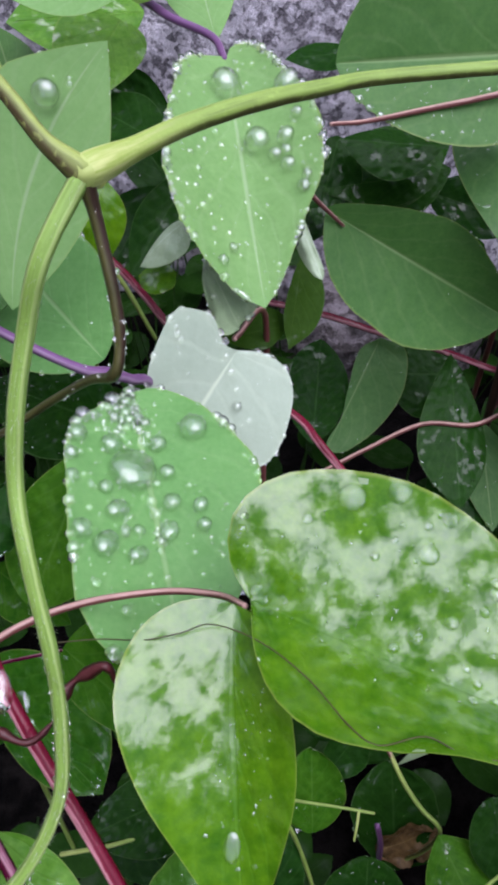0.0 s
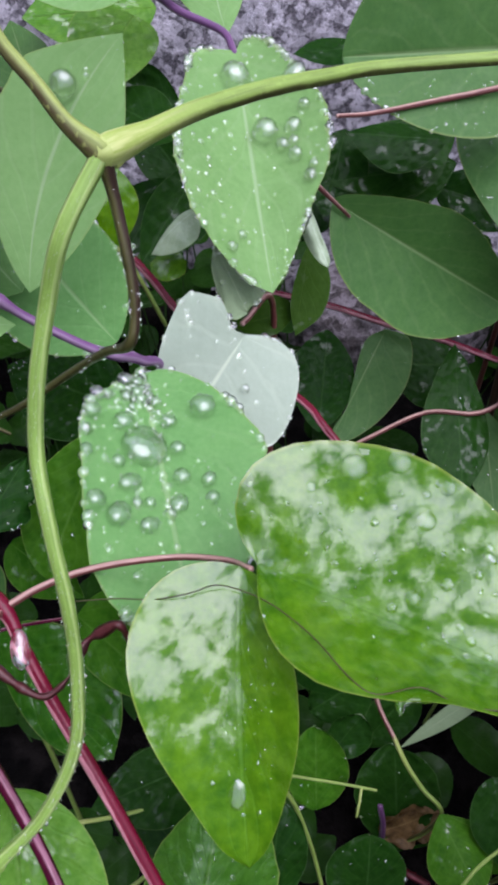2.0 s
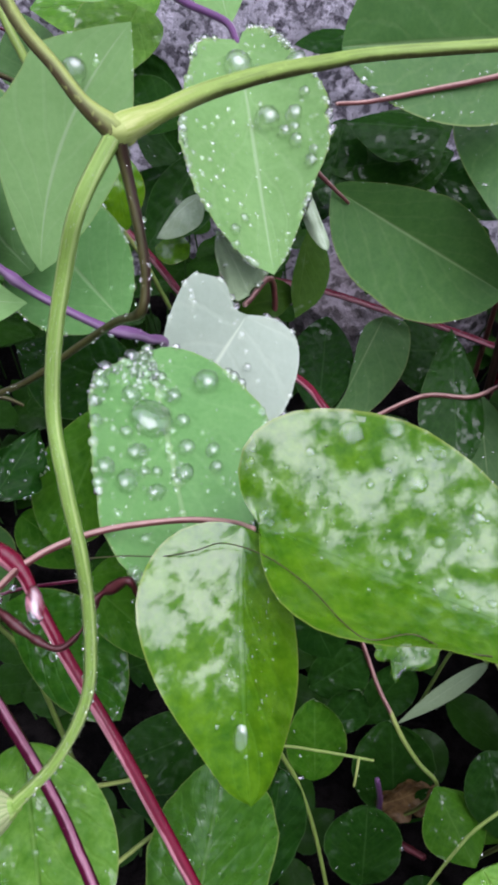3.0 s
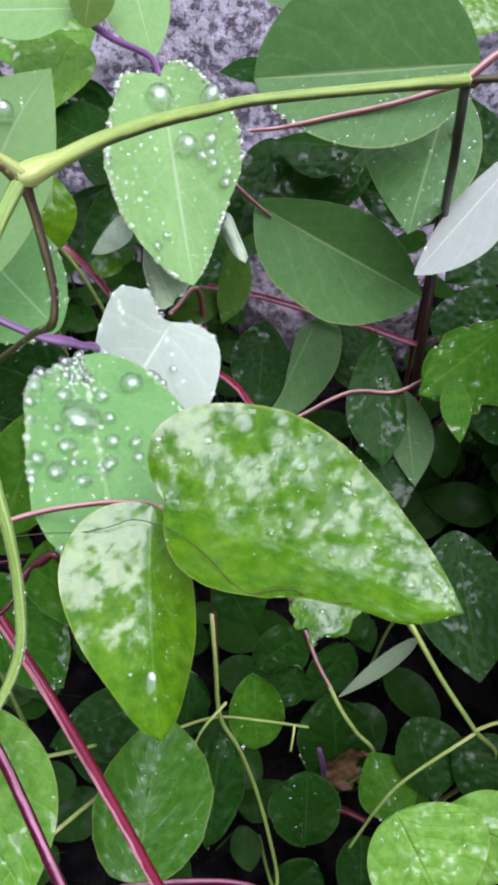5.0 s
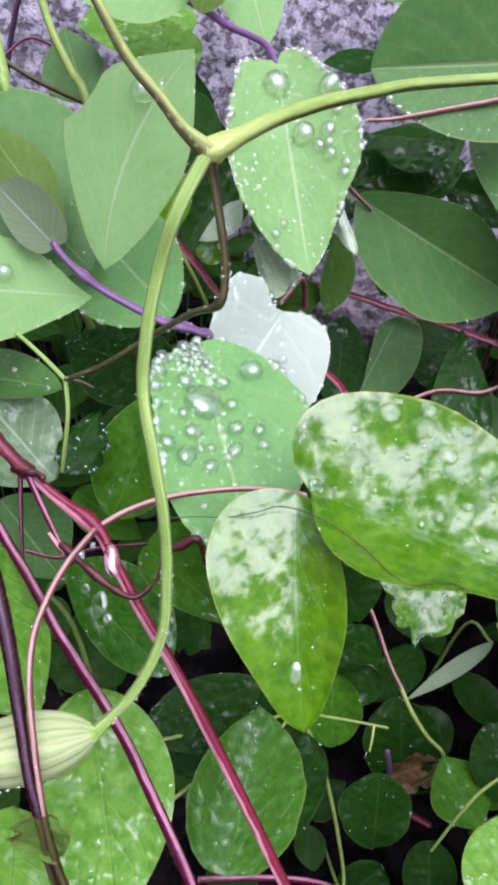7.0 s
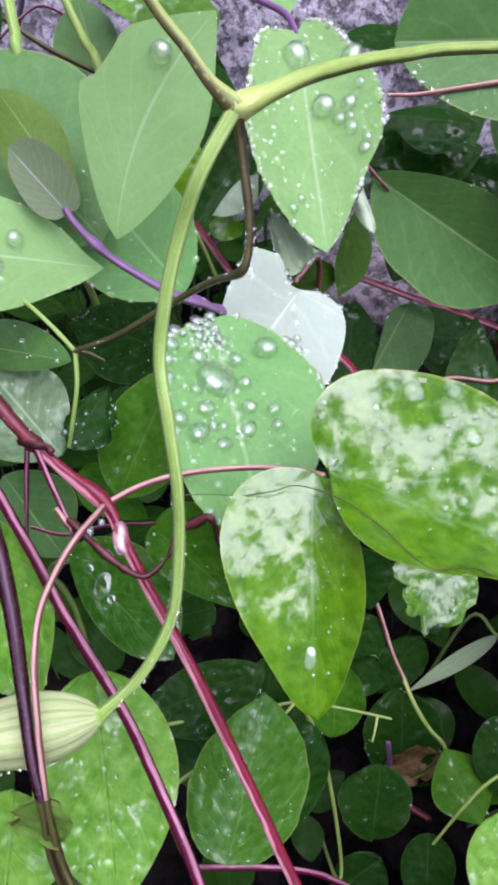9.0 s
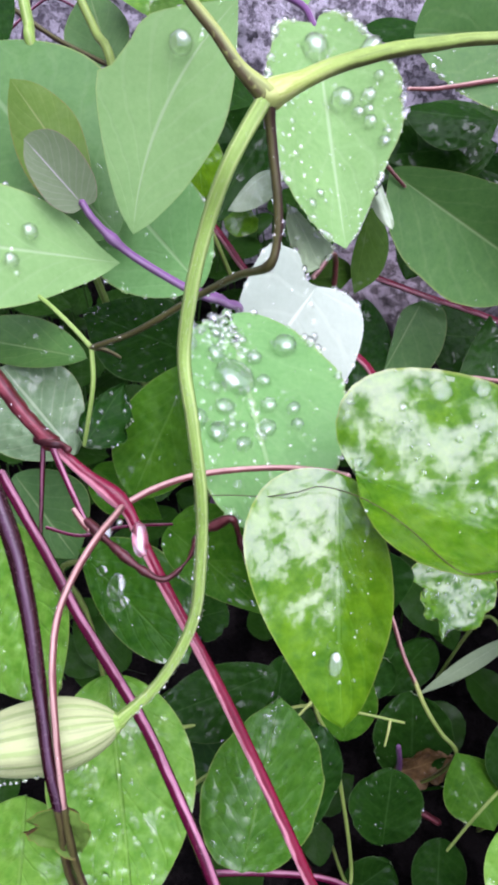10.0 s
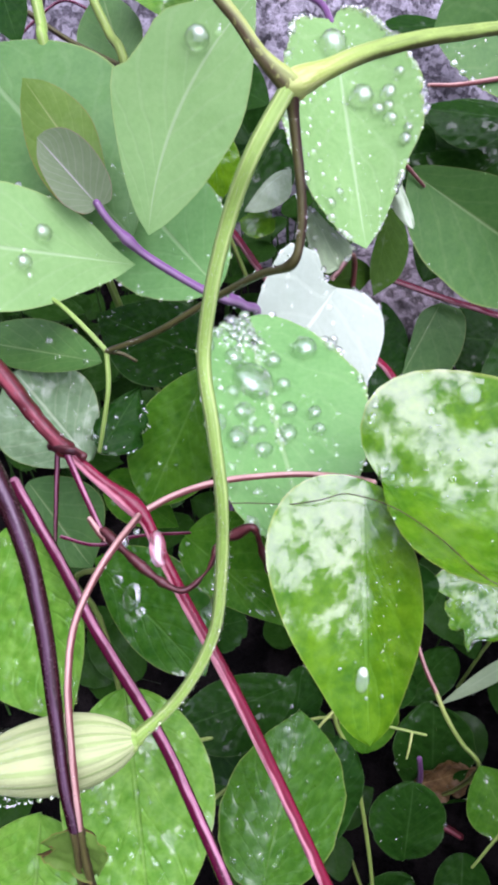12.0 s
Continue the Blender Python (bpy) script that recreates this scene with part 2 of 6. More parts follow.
DRAINED = leaf_material("glossy_leaf_drained_tip", (0.028, 0.120, 0.001), (0.115, 0.265, 0.004), (0.12, 0.28, 0.03), 0.4, 1.2, 0.22, side_veins=5, coat=0.74, spec=0.34, dry_spec=0.12, shore=0.44, fade=0.115, mottle=1.6, vein_show=0.3, vein_depth=0.25, blotch=0.5, rim=(0.33, 0.38, 0.08), rib=0.25, pucker=0.35, run=0.32)
PUDDLED = leaf_material("deep_green_leaf_with_puddles", (0.015, 0.088, 0.004), (0.055, 0.178, 0.012), (0.10, 0.22, 0.04), 0.35, 1.2, 0.2, side_veins=6, vein_show=0.3, vein_depth=0.3, spec=0.5, dry_spec=0.1, shore=0.545, fade=0.05, mottle=1.2, pucker=0.5, coat=1.0, rib=0.3)
LIGHT = leaf_material("wet_light_green_leaf", (0.072, 0.225, 0.014), (0.195, 0.400, 0.056), (0.20, 0.36, 0.08), 0.38, 1.0, 0.22, side_veins=7, vein_show=0.2, vein_depth=0.6, spec=0.5, dry_spec=0.15, shore=0.53, fade=0.08, mottle=1.4, pucker=0.75, coat=0.6, rib=0.3)
# the wet green leaf again, with shade put into its dark colour
DARK = leaf_material("wet_green_leaf_shade_dark", (0.006, 0.034, 0.004), (0.022, 0.076, 0.009), (0.05, 0.12, 0.03), 0.26, 1.2, 0.15, side_veins=6, spec=0.32, dry_spec=0.06, shore=0.57, fade=0.05, vein_show=0.3, vein_depth=0.2, rim=(0.10, 0.17, 0.06), rib=0.3, pucker=0.55)
# olive leaf colour lowered to stand in for shade
SHADED = leaf_material("olive_leaf_shade_dark", (0.016, 0.046, 0.003), (0.036, 0.088, 0.008), (0.06, 0.12, 0.02), 0.4, 0.6, 0.15, side_veins=6, spec=0.2, dry_spec=0.04, shore=0.58, vein_show=0.3, rim=(0.10, 0.17, 0.06), rib=0.3)
WORN = leaf_material("pale_wrinkled_underside", (0.30, 0.40, 0.24), (0.46, 0.56, 0.40), (0.55, 0.64, 0.48), 0.4, 0.8, 0.15, side_veins=6, vein_show=0.4, spec=0.5, dry_spec=0.25, shore=0.5, pucker=0.7)
SILVER = leaf_material("silvery_leaf_underside", (0.35, 0.43, 0.325), (0.43, 0.51, 0.40), (0.58, 0.66, 0.50), 0.5, 0.2, 0.08, side_veins=4, vein_show=0.35, rim=(0.50, 0.58, 0.46), blotch=0.2, rib=0.7)
GREY = leaf_material("grey_leaf_underside", (0.25, 0.285, 0.235), (0.33, 0.365, 0.31), (0.44, 0.48, 0.40), 0.5, 0.2, 0.08, side_veins=5, vein_show=0.3, blotch=0.3)
UNDER = leaf_material("pale_leaf_underside", (0.23, 0.32, 0.17), (0.32, 0.43, 0.25), (0.42, 0.52, 0.34), 0.6, 0.1, 0.25, side_veins=6)
PALE = leaf_material("rained_on_pale_leaf", (0.12, 0.21, 0.095), (0.26, 0.38, 0.21), (0.40, 0.50, 0.32), 0.4, 0.9, 0.2, side_veins=7, vein_show=0.5, spec=0.5, dry_spec=0.2, shore=0.5, mottle=1.2, pucker=0.7)
YOUNG = leaf_material("purplish_young_leaf", (0.115, 0.178, 0.078), (0.180, 0.238, 0.130), (0.48, 0.44, 0.46), 0.5, 0.2, 0.3, side_veins=9, rim=(0.42, 0.16, 0.20), spec=0.12, dry_spec=0.08, vein_show=0.3, rib=0.7)
OLIVE = leaf_material("olive_young_leaf", (0.090, 0.180, 0.026), (0.150, 0.255, 0.052), (0.26, 0.32, 0.12), 0.5, 0.2, 0.3, side_veins=7, rim=(0.34, 0.12, 0.06), vein_show=0.2, spec=0.12, dry_spec=0.08)
DRY = leaf_material("dry_brown_leaf", (0.05, 0.026, 0.009), (0.27, 0.16, 0.060), (0.34, 0.23, 0.09), 0.6, 0.3, 0.1, side_veins=7, rim=(0.12, 0.06, 0.03), pucker=0.8, mottle=1.4)
GREEN_STEM = stem_material("hairy_green_stem", (0.20, 0.33, 0.06), (0.36, 0.47, 0.16), 0.5, 4, 0.15)
VINE_STEM = stem_material("green_brown_stem", (0.23, 0.335, 0.070), (0.05, 0.03, 0.015), 0.45, 1, 0.2, 0.9, phase=-0.65, streaky=0.5, soft_end=(0.020, 0.002))
HALF_STEM = stem_material("half_brown_stem", (0.27, 0.33, 0.08), (0.045, 0.022, 0.012), 0.45, 1, 0.3, 0.95, phase=0.1, narrow=0.1, streaky=0.5)
BROWN_STEM = stem_material("dark_brown_stem", (0.035, 0.018, 0.012), (0.13, 0.14, 0.035), 0.4, 1, 0.4, 0.5, phase=1.2, narrow=0.4)
# on the red and maroon stems the pale stripe is a painted highlight
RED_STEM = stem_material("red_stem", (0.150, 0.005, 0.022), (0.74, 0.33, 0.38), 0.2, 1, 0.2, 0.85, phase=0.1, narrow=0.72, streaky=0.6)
# its pink stripes stand in for highlights
RUST_STEM = stem_material("rough_dark_red_stem", (0.085, 0.008, 0.013), (0.36, 0.09, 0.11), 0.3, 2, 0.6, 0.5, streaky=0.6)
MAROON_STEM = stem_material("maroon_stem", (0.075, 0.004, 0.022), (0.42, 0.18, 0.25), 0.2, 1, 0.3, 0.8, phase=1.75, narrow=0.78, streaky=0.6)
# the purple stripe along it is a painted sheen
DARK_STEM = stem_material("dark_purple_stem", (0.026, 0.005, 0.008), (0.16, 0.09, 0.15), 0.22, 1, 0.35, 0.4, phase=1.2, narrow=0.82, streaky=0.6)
CURL_STEM = stem_material("withered_maroon_stem", (0.032, 0.005, 0.007), (0.13, 0.03, 0.03), 0.35, 1, 0.6, 0.5, phase=1.5, streaky=0.6)
FORK_SKIN = stem_material("pale_fork_skin", (0.42, 0.46, 0.13), (0.56, 0.57, 0.25), 0.45, 3, 0.1, 0.5, streaky=0.3)
PURPLE_STEM = stem_material("purple_stem", (0.16, 0.070, 0.175), (0.30, 0.20, 0.30), 0.4, 2, 0.2)
# the pale stripe along the top paints in a highlight
PINK_STEM = stem_material("pinkish_brown_stem", (0.13, 0.042, 0.038), (0.58, 0.36, 0.31), 0.3, 1, 0.2, 0.75, phase=1.57)
BUD_SKIN = stem_material("pale_bud_skin", (0.36, 0.42, 0.19), (0.18, 0.29, 0.07), 0.6, 4, 0.12, 0.6)
HAIR = stem_material("white_hairs", (0.36, 0.42, 0.26), (0.45, 0.5, 0.35), 0.6, 1, 0.1)
# small leaf green set near black, so the undergrowth's shade is in its colour
SHADE_LEAF = leaf_material("small_leaf_shade_dark", (0.007, 0.031, 0.003), (0.018, 0.060, 0.006), (0.02, 0.06, 0.01), 0.4, 0.6, 0.15, spec=0.12, dry_spec=0.03, shore=0.42, fade=0.3, side_veins=6, vein_show=0.15, rim=(0.06, 0.12, 0.04))
STONE = rough_material("wet_granite", (0.045, 0.038, 0.046), (0.235, 0.212, 0.250), (0.69, 0.64, 0.72), 140, 0.5, 1.0, 0.5)
# the granite again, browner and about half as bright to hold shade
SHADE_STONE = rough_material("brownish_granite_shade_dark", (0.022, 0.018, 0.019), (0.110, 0.090, 0.092), (0.30, 0.26, 0.29), 140, 0.5, 1.0, 0.5)
# wet soil with the shade under the leaves put into its near-black tones
SOIL = rough_material("wet_soil_shade_dark", (0.0018, 0.0017, 0.0018), (0.0036, 0.0032, 0.0030), (0.010, 0.0085, 0.0080), 60, 0.8, 0.8, shine=0.03)
PLASTER = rough_material("blocking_wall_render", (0.10, 0.10, 0.09), (0.16, 0.155, 0.14), (0.20, 0.19, 0.17), 8, 0.85, 0.3)
WATER = water_material("rain_water", 1.0)
ROUND_WATER = water_material("round_rain_drop", 1.0, 0.62, 2.6)
FLAT_WATER = water_material("rain_water_film", 0.15)


# ---- building blocks ----
def thing(name, at, label, category, group="", kind=""):
    ob = new(name)
    ob.empty_display_size = 0.01
    ob.location = at
    return tagged(ob, label, category, group, kind)


def part(name, bm, mats, parent=None, label="", smooth=True):
    """Links a bmesh, whose points are in world metres, as one mesh under a thing or a part."""
    me = bpy.data.meshes.new(name)
    bm.normal_update()
    bm.to_mesh(me)
    bm.free()
    for m in mats if isinstance(mats, (list, tuple)) else [mats]:
        me.materials.append(m)
    if smooth:
        me.shade_smooth()
    ob = new(name, me)
    if parent is not None:
        ob.parent = parent
        root = parent
        ob.matrix_parent_inverse = Matrix.Translation(-root.location) if root.type == "EMPTY" else Matrix()
    if label:
        ob["label"] = label
    return ob


def spline(points, steps):
    """A smooth line through the points, as steps * (n - 1) + 1 places."""
    p = [Vector(q) for q in points]
    p = [p[0] * 2 - p[1], *p, p[-1] * 2 - p[-2]]
    out = []
    for i in range(1, len(p) - 2):
        for k in range(steps):
            t = k / steps
            a, b, c, d = p[i - 1:i + 3]
            out.append(0.5 * (2 * b + (c - a) * t + (2 * a - 5 * b + 4 * c - d) * t * t + (3 * b - a - 3 * c + d) * t ** 3))
    return [*out, p[-2]]


def tube(points, r0, r1, sides=10, steps=6, ridges=0, swell=(), wobble=0.04):
    """A tapered stem along the points. ridges: grooves round it; swell: (place 0..1, factor, breadth) of nodes."""
    line = spline(points, steps)
    bm = bmesh.new()
    uvl = bm.loops.layers.uv.new("UVMap")
    rings, n, run, ref = [], len(line), 0.0, None
    for i, c in enumerate(line):
        d = (line[min(i + 1, n - 1)] - line[max(i - 1, 0)]).normalized()
        if ref is None:
            ref = Vector((0.12, 0.05, 1)) if abs(d.z) < 0.95 else Vector((0, -1, 0))
        ref = (ref - d * ref.dot(d)).normalized()
        side = d.cross(ref)
        if i:
            run += (c - line[i - 1]).length
        u = i / (n - 1)
        r = r0 + (r1 - r0) * u
        for at, k, w in swell:
            r *= 1 + (k - 1) * math.exp(-((u - at) / w) ** 2)
        r *= 1 + wobble * noise.noise(c * 480)
        ring = []
        for k in range(sides):
            a = 2 * math.pi * k / sides
            rr = r * (1 + (0.07 * math.cos(ridges * a) if ridges else 0))
            ring.append(bm.verts.new(c + ref * (rr * math.cos(a)) + side * (rr * math.sin(a))))
        rings.append((ring, run))
    for (a, ra), (b, rb) in zip(rings, rings[1:]):
        for k in range(sides):
            f = bm.faces.new((a[k], a[(k + 1) % sides], b[(k + 1) % sides], b[k]))
            for lp, w in zip(f.loops, ((ra, k), (ra, k + 1), (rb, k + 1), (rb, k))):
                lp[uvl].uv = (w[0], w[1] / sides)
    for (ring, _), c, q, flip in ((rings[0], line[0], line[1], True), (rings[-1], line[-1], line[-2], False)):
        r = (ring[0].co - c).length
        out = (c - q).normalized()
        inner = [bm.verts.new(c + (v.co - c) * 0.7 + out * r * 0.55) for v in ring]
        top = bm.verts.new(c + out * r * 0.85)
        for k in range(sides):
            a, b = ring[k], ring[(k + 1) % sides]
            d, e = inner[k], inner[(k + 1) % sides]
            bm.faces.new((b, a, d, e) if flip else (a, b, e, d))
            bm.faces.new((e, d, top) if flip else (d, e, top))
    return bm


def stem(parent, points, r0, r1, mat, name="stem", label="", **more):
    return part(name, tube(points, r0, r1, **more), mat, parent, label)


def node_knob(at, r, ways):
    """A webbed swelling where stems meet, drawn out along each of them."""
    bm = bmesh.new()
    bm.loops.layers.uv.new("UVMap")
    bmesh.ops.create_icosphere(bm, subdivisions=3, radius=r)
    for v in bm.verts:
        d = v.co.normalized()
        pull = sum(max(0.0, d.dot(Vector(w))) ** 3 for w in ways)
        v.co = v.co * (0.7 + 1.1 * min(pull, 1.3) + 0.1 * noise.noise(v.co * 900)) + at
    return bm


def even_line(points, n=64):
    """A smooth curve through a few points of the plane, in n even steps."""
    line = spline([(*q, 0.0) for q in points], 12)
    run = [0.0]
    for p, q in zip(line, line[1:]):
        run.append(run[-1] + (q - p).length)
    out, k = [], 0
    for j in range(n + 1):
        want = run[-1] * j / n
        while k < len(run) - 2 and run[k + 1] < want:
            k += 1
        f = (want - run[k]) / max(run[k + 1] - run[k], 1e-9)
        out.append(tuple(line[k].lerp(line[k + 1], min(max(f, 0.0), 1.0)))[:2])
    return out


class Blade:
    """The shape of a leaf: base, tip, the way its upper face looks, half widths to both sides, and how far each margin lifts."""

    def __init__(self, base, tip, face, left, right, lift_l=0.0, lift_r=0.0, peak=0.42, full=0.75, sharp=0.95, lobe=(0.0, 0.0), bow=0.0, bend=0.0, wave=0.0, crimp=0.0, teeth=0.0, seed=0, notch=0.0, ear=None, crease=1.4, cup=(0.0, 0.0), rim=None, roll=(0.0, 0.0)):
        self.base, self.tip = Vector(base), Vector(tip)
        self.long = (self.tip - self.base).length
        self.axis = (self.tip - self.base) / self.long
        self.up = (Vector(face) - self.axis * Vector(face).dot(self.axis)).normalized()
        self.side = self.axis.cross(self.up)
        self.w, self.h = (left, right), (lift_l, lift_r)
        self.peak, self.full, self.sharp, self.lobe, self.bow, self.bend = peak, full if isinstance(full, tuple) else (full, full), sharp if isinstance(sharp, tuple) else (sharp, sharp), lobe, bow, bend
        self.wave, self.crimp, self.teeth, self.seed, self.notch, self.ear, self.crease, self.cup = wave, crimp, teeth, seed, notch, ear, crease, cup
        self.k = math.log(0.5) / math.log(peak)
        self.rim, self.roll = None, roll
        if rim:
            self.rim = [even_line([(0.0, 0.0), *half, (1.0, 0.0)]) for half in rim]
            self.w = tuple(self.long * max(0.001, *(abs(q[1]) for q in half)) for half in self.rim)

    def height(self, along, a, i):
        """How far the face stands off its chord: a runs from 0 at the midrib to 1 at the widest margin."""
        lift = self.h[i] * a ** self.crease + self.bow * self.long * 4 * max(0.0, along * (1 - along))
        return lift + self.cup[i] * self.long * max(0.0, 0.4 - along) ** 2 / 0.8 * min(1.0, 2.5 * a)

    def margin_place(self, u, s):
        """As place(), for a leaf whose two margins are drawn as curves from base to tip."""
        i, a = (0 if s < 0 else 1), abs(s)
        line = self.rim[i]
        at = min(max(u, 0.0), 1.0) * (len(line) - 1)
        k = min(int(at), len(line) - 2)
        along, out = (p + (q - p) * (at - k) for p, q in zip(line[k], line[k + 1]))
        rag = 1.0
        if self.notch:
            rag -= self.notch * max(0.0, noise.noise(Vector((u * 7, i * 5.0, self.seed)))) * a ** 4
        if self.teeth:
            rag += self.teeth * (0.5 - ((u * 34 + i * 0.3) % 1.0)) * a ** 8
        along = u + (along - u) * a ** 1.25
        out = abs(out) * self.long * a * rag
        lift = self.height(along, out / self.w[i], i)
        n1 = noise.noise(Vector((u * 2.3, s * 1.1, self.seed * 3.7)))
        n2 = noise.noise(Vector((u * 9, s * 4, self.seed * 1.9 + 7)))
        lift += self.wave * self.long * n1 * (0.3 + a) + self.crimp * self.long * n2 * a
        lift += self.roll[i] * self.long * a ** 7 * (0.6 + 0.8 * noise.noise(Vector((u * 6, 3.1, self.seed))))
        drift = self.bend * self.long * 4 * max(0.0, along * (1 - along))
        return self.base + self.axis * (along * self.long) + self.side * (out * (-1 if i == 0 else 1) + drift) + self.up * lift

    def outline(self, u, i=0):
        s = max(0.0, math.sin(math.pi * min(max(u, 0), 1) ** self.k))
        return s ** (self.full[i] if u < self.peak else self.sharp[i])

    def place(self, u, s):
        """The point of the upper face at u from base to tip and s from -1 to 1 across."""
        if self.rim:
            return self.margin_place(u, s)
        i = 0 if s < 0 else 1
        f = self.outline(u, i)
        a = abs(s)
        out = self.w[i] * f * a
        rag = 1.0
        if self.notch:
            rag -= self.notch * max(0.0, noise.noise(Vector((u * 7, i * 5.0, self.seed)))) * a ** 4
        if self.teeth:
            rag += self.teeth * (0.5 - ((u * 34 + i * 0.3) % 1.0)) * a ** 8
        if self.ear and self.ear[0] == i:
            rag += self.ear[3] * math.exp(-((u - self.ear[1]) / self.ear[2]) ** 2) * a ** 2
        along = u - self.lobe[i] * f * a ** 1.6 * (1 - u) ** 3
        lift = self.h[i] * a ** self.crease * f
        n1 = noise.noise(Vector((u * 2.3, s * 1.1, self.seed * 3.7)))
        n2 = noise.noise(Vector((u * 9, s * 4, self.seed * 1.9 + 7)))
        lift += self.wave * self.long * n1 * (0.3 + a) + self.crimp * self.long * n2 * a
        lift += self.bow * self.long * 4 * u * (1 - u)
        lift += self.cup[i] * self.long * max(0.0, 0.4 - along) ** 2 / 0.8 * min(1.0, 2.5 * a)
        drift = self.bend * self.long * 4 * u * (1 - u)
        return self.base + self.axis * (along * self.long) + self.side * ((out * rag) * (-1 if i == 0 else 1) + drift) + self.up * lift

    def normal(self, u, s):
        e = 0.01
        a = self.place(min(u + e, 1), s) - self.place(max(u - e, 0), s)
        b = self.place(u, min(s + e, 1)) - self.place(u, max(s - e, -1))
        return b.cross(a).normalized()


def blade_mesh(b, nu=30, nv=9, thick=0.00028):
    bm = bmesh.new()
    uvl = bm.loops.layers.uv.new("UVMap")
    us = [0.5 - 0.5 * math.cos(math.pi * i / nu) for i in range(nu + 1)]
    ss = [math.copysign(abs(j / nv) ** 0.9, j) for j in range(-nv, nv + 1)]
    sheets = []
    for dz in (0.0, -thick):
        sheets.append([[bm.verts.new(b.place(u, s) + b.up * dz * (1 - 0.7 * abs(s) ** 4)) for s in ss] for u in us])
    m = len(ss) - 1

    def quad(vs, uvs, mat):
        f = bm.faces.new(vs)
        f.material_index = mat
        for lp, w in zip(f.loops, uvs):
            lp[uvl].uv = w

    for i in range(nu):
        for j in range(m):
            ij = ((i, j), (i + 1, j), (i + 1, j + 1), (i, j + 1))
            uv = [(us[a], 0.5 + 0.5 * ss[c]) for a, c in ij]
            top, low = ([sheet[a][c] for a, c in ij] for sheet in sheets)
            quad(top[::-1], uv[::-1], 0)
            quad(low, uv, 1)
    if b.crease == 1.0:
        # a sharp fold along the midrib
        for sheet in sheets:
            for i in range(nu):
                fold = bm.edges.get((sheet[i][nv], sheet[i + 1][nv]))
                if fold:
                    fold.smooth = False
    for j, flip in ((0, False), (m, True)):
        for i in range(nu):
            q = [sheets[0][i][j], sheets[0][i + 1][j], sheets[1][i + 1][j], sheets[1][i][j]]
            quad(q if not flip else q[::-1], [(us[i], 0.0 if j == 0 else 1.0)] * 4, 0)
            for sheet in sheets:
                crisp = bm.edges.get((sheet[i][j], sheet[i + 1][j]))
                if crisp:
                    crisp.smooth = False
    return bm


def leaf(parent, b, mats, label="", name="leaf", **more):
    return part(name, blade_mesh(b, **more), mats, parent, label)


def dome(bm, at, up, r, flat=0.62, rings=4, sides=10, stretch=(1.0, 0.0), foot=0.5):
    """A drop that sits on a surface: a cap with a rounded foot."""
    up = up.normalized()
    x = up.orthogonal().normalized()
    x = x * math.cos(stretch[1]) + up.cross(x) * math.sin(stretch[1])
    y = up.cross(x)
    rows = []
    for i in range(rings + 1):
        a = -foot + (math.pi / 2 + foot) * i / rings
        rr, zz = r * math.cos(a), r * flat * (math.sin(a) + math.sin(foot))
        if i == rings:
            rows.append([bm.verts.new(at + up * zz)])
        else:
            rows.append([bm.verts.new(at + up * zz + x * (rr * stretch[0] * math.cos(2 * math.pi * k / sides)) + y * (rr * math.sin(2 * math.pi * k / sides))) for k in range(sides)])
    for a, b in zip(rows, rows[1:]):
        for k in range(sides):
            f = (a[k], a[(k + 1) % sides], b[(k + 1) % sides], b[k]) if len(b) > 1 else (a[k], a[(k + 1) % sides], b[0])
            bm.faces.new(f)
    bm.faces.new(rows[0][::-1])


def drop(b, u, s, r, label="clear round raindrop resting on a green leaf", flat=0.74, stretch=(1.0, 0.0), gap=0.0, dull=False, group="raindrops on the leaves"):
    """One large raindrop on the blade b."""
    bm = bmesh.new()
    up = b.normal(u, s)
    dome(bm, b.place(u, s) - up * (0.14 * r if gap else 0.05 * r), up, r, flat, 9, 22, stretch, 0.9 if gap else 0.6)
    bold = gap > 0 and r > 0.0011
    ob = part("raindrop", bm, ROUND_WATER if bold else FLAT_WATER if dull else WATER)
    ob.visible_shadow = bold
    return tagged(ob, label, "water drop", group)


def stem_drop(at, up, r, long):
    """Rain water caught where a stalk leaves its stem."""
    bm = bmesh.new()
    dome(bm, Vector(at), Vector(up), r, 0.7, 8, 18, (long, 0.9), 0.6)
    ob = part("raindrop", bm, WATER)
    ob.visible_shadow = False
    return tagged(ob, "clear rain water clinging to the red stem", "water drop", "raindrops on the leaves")


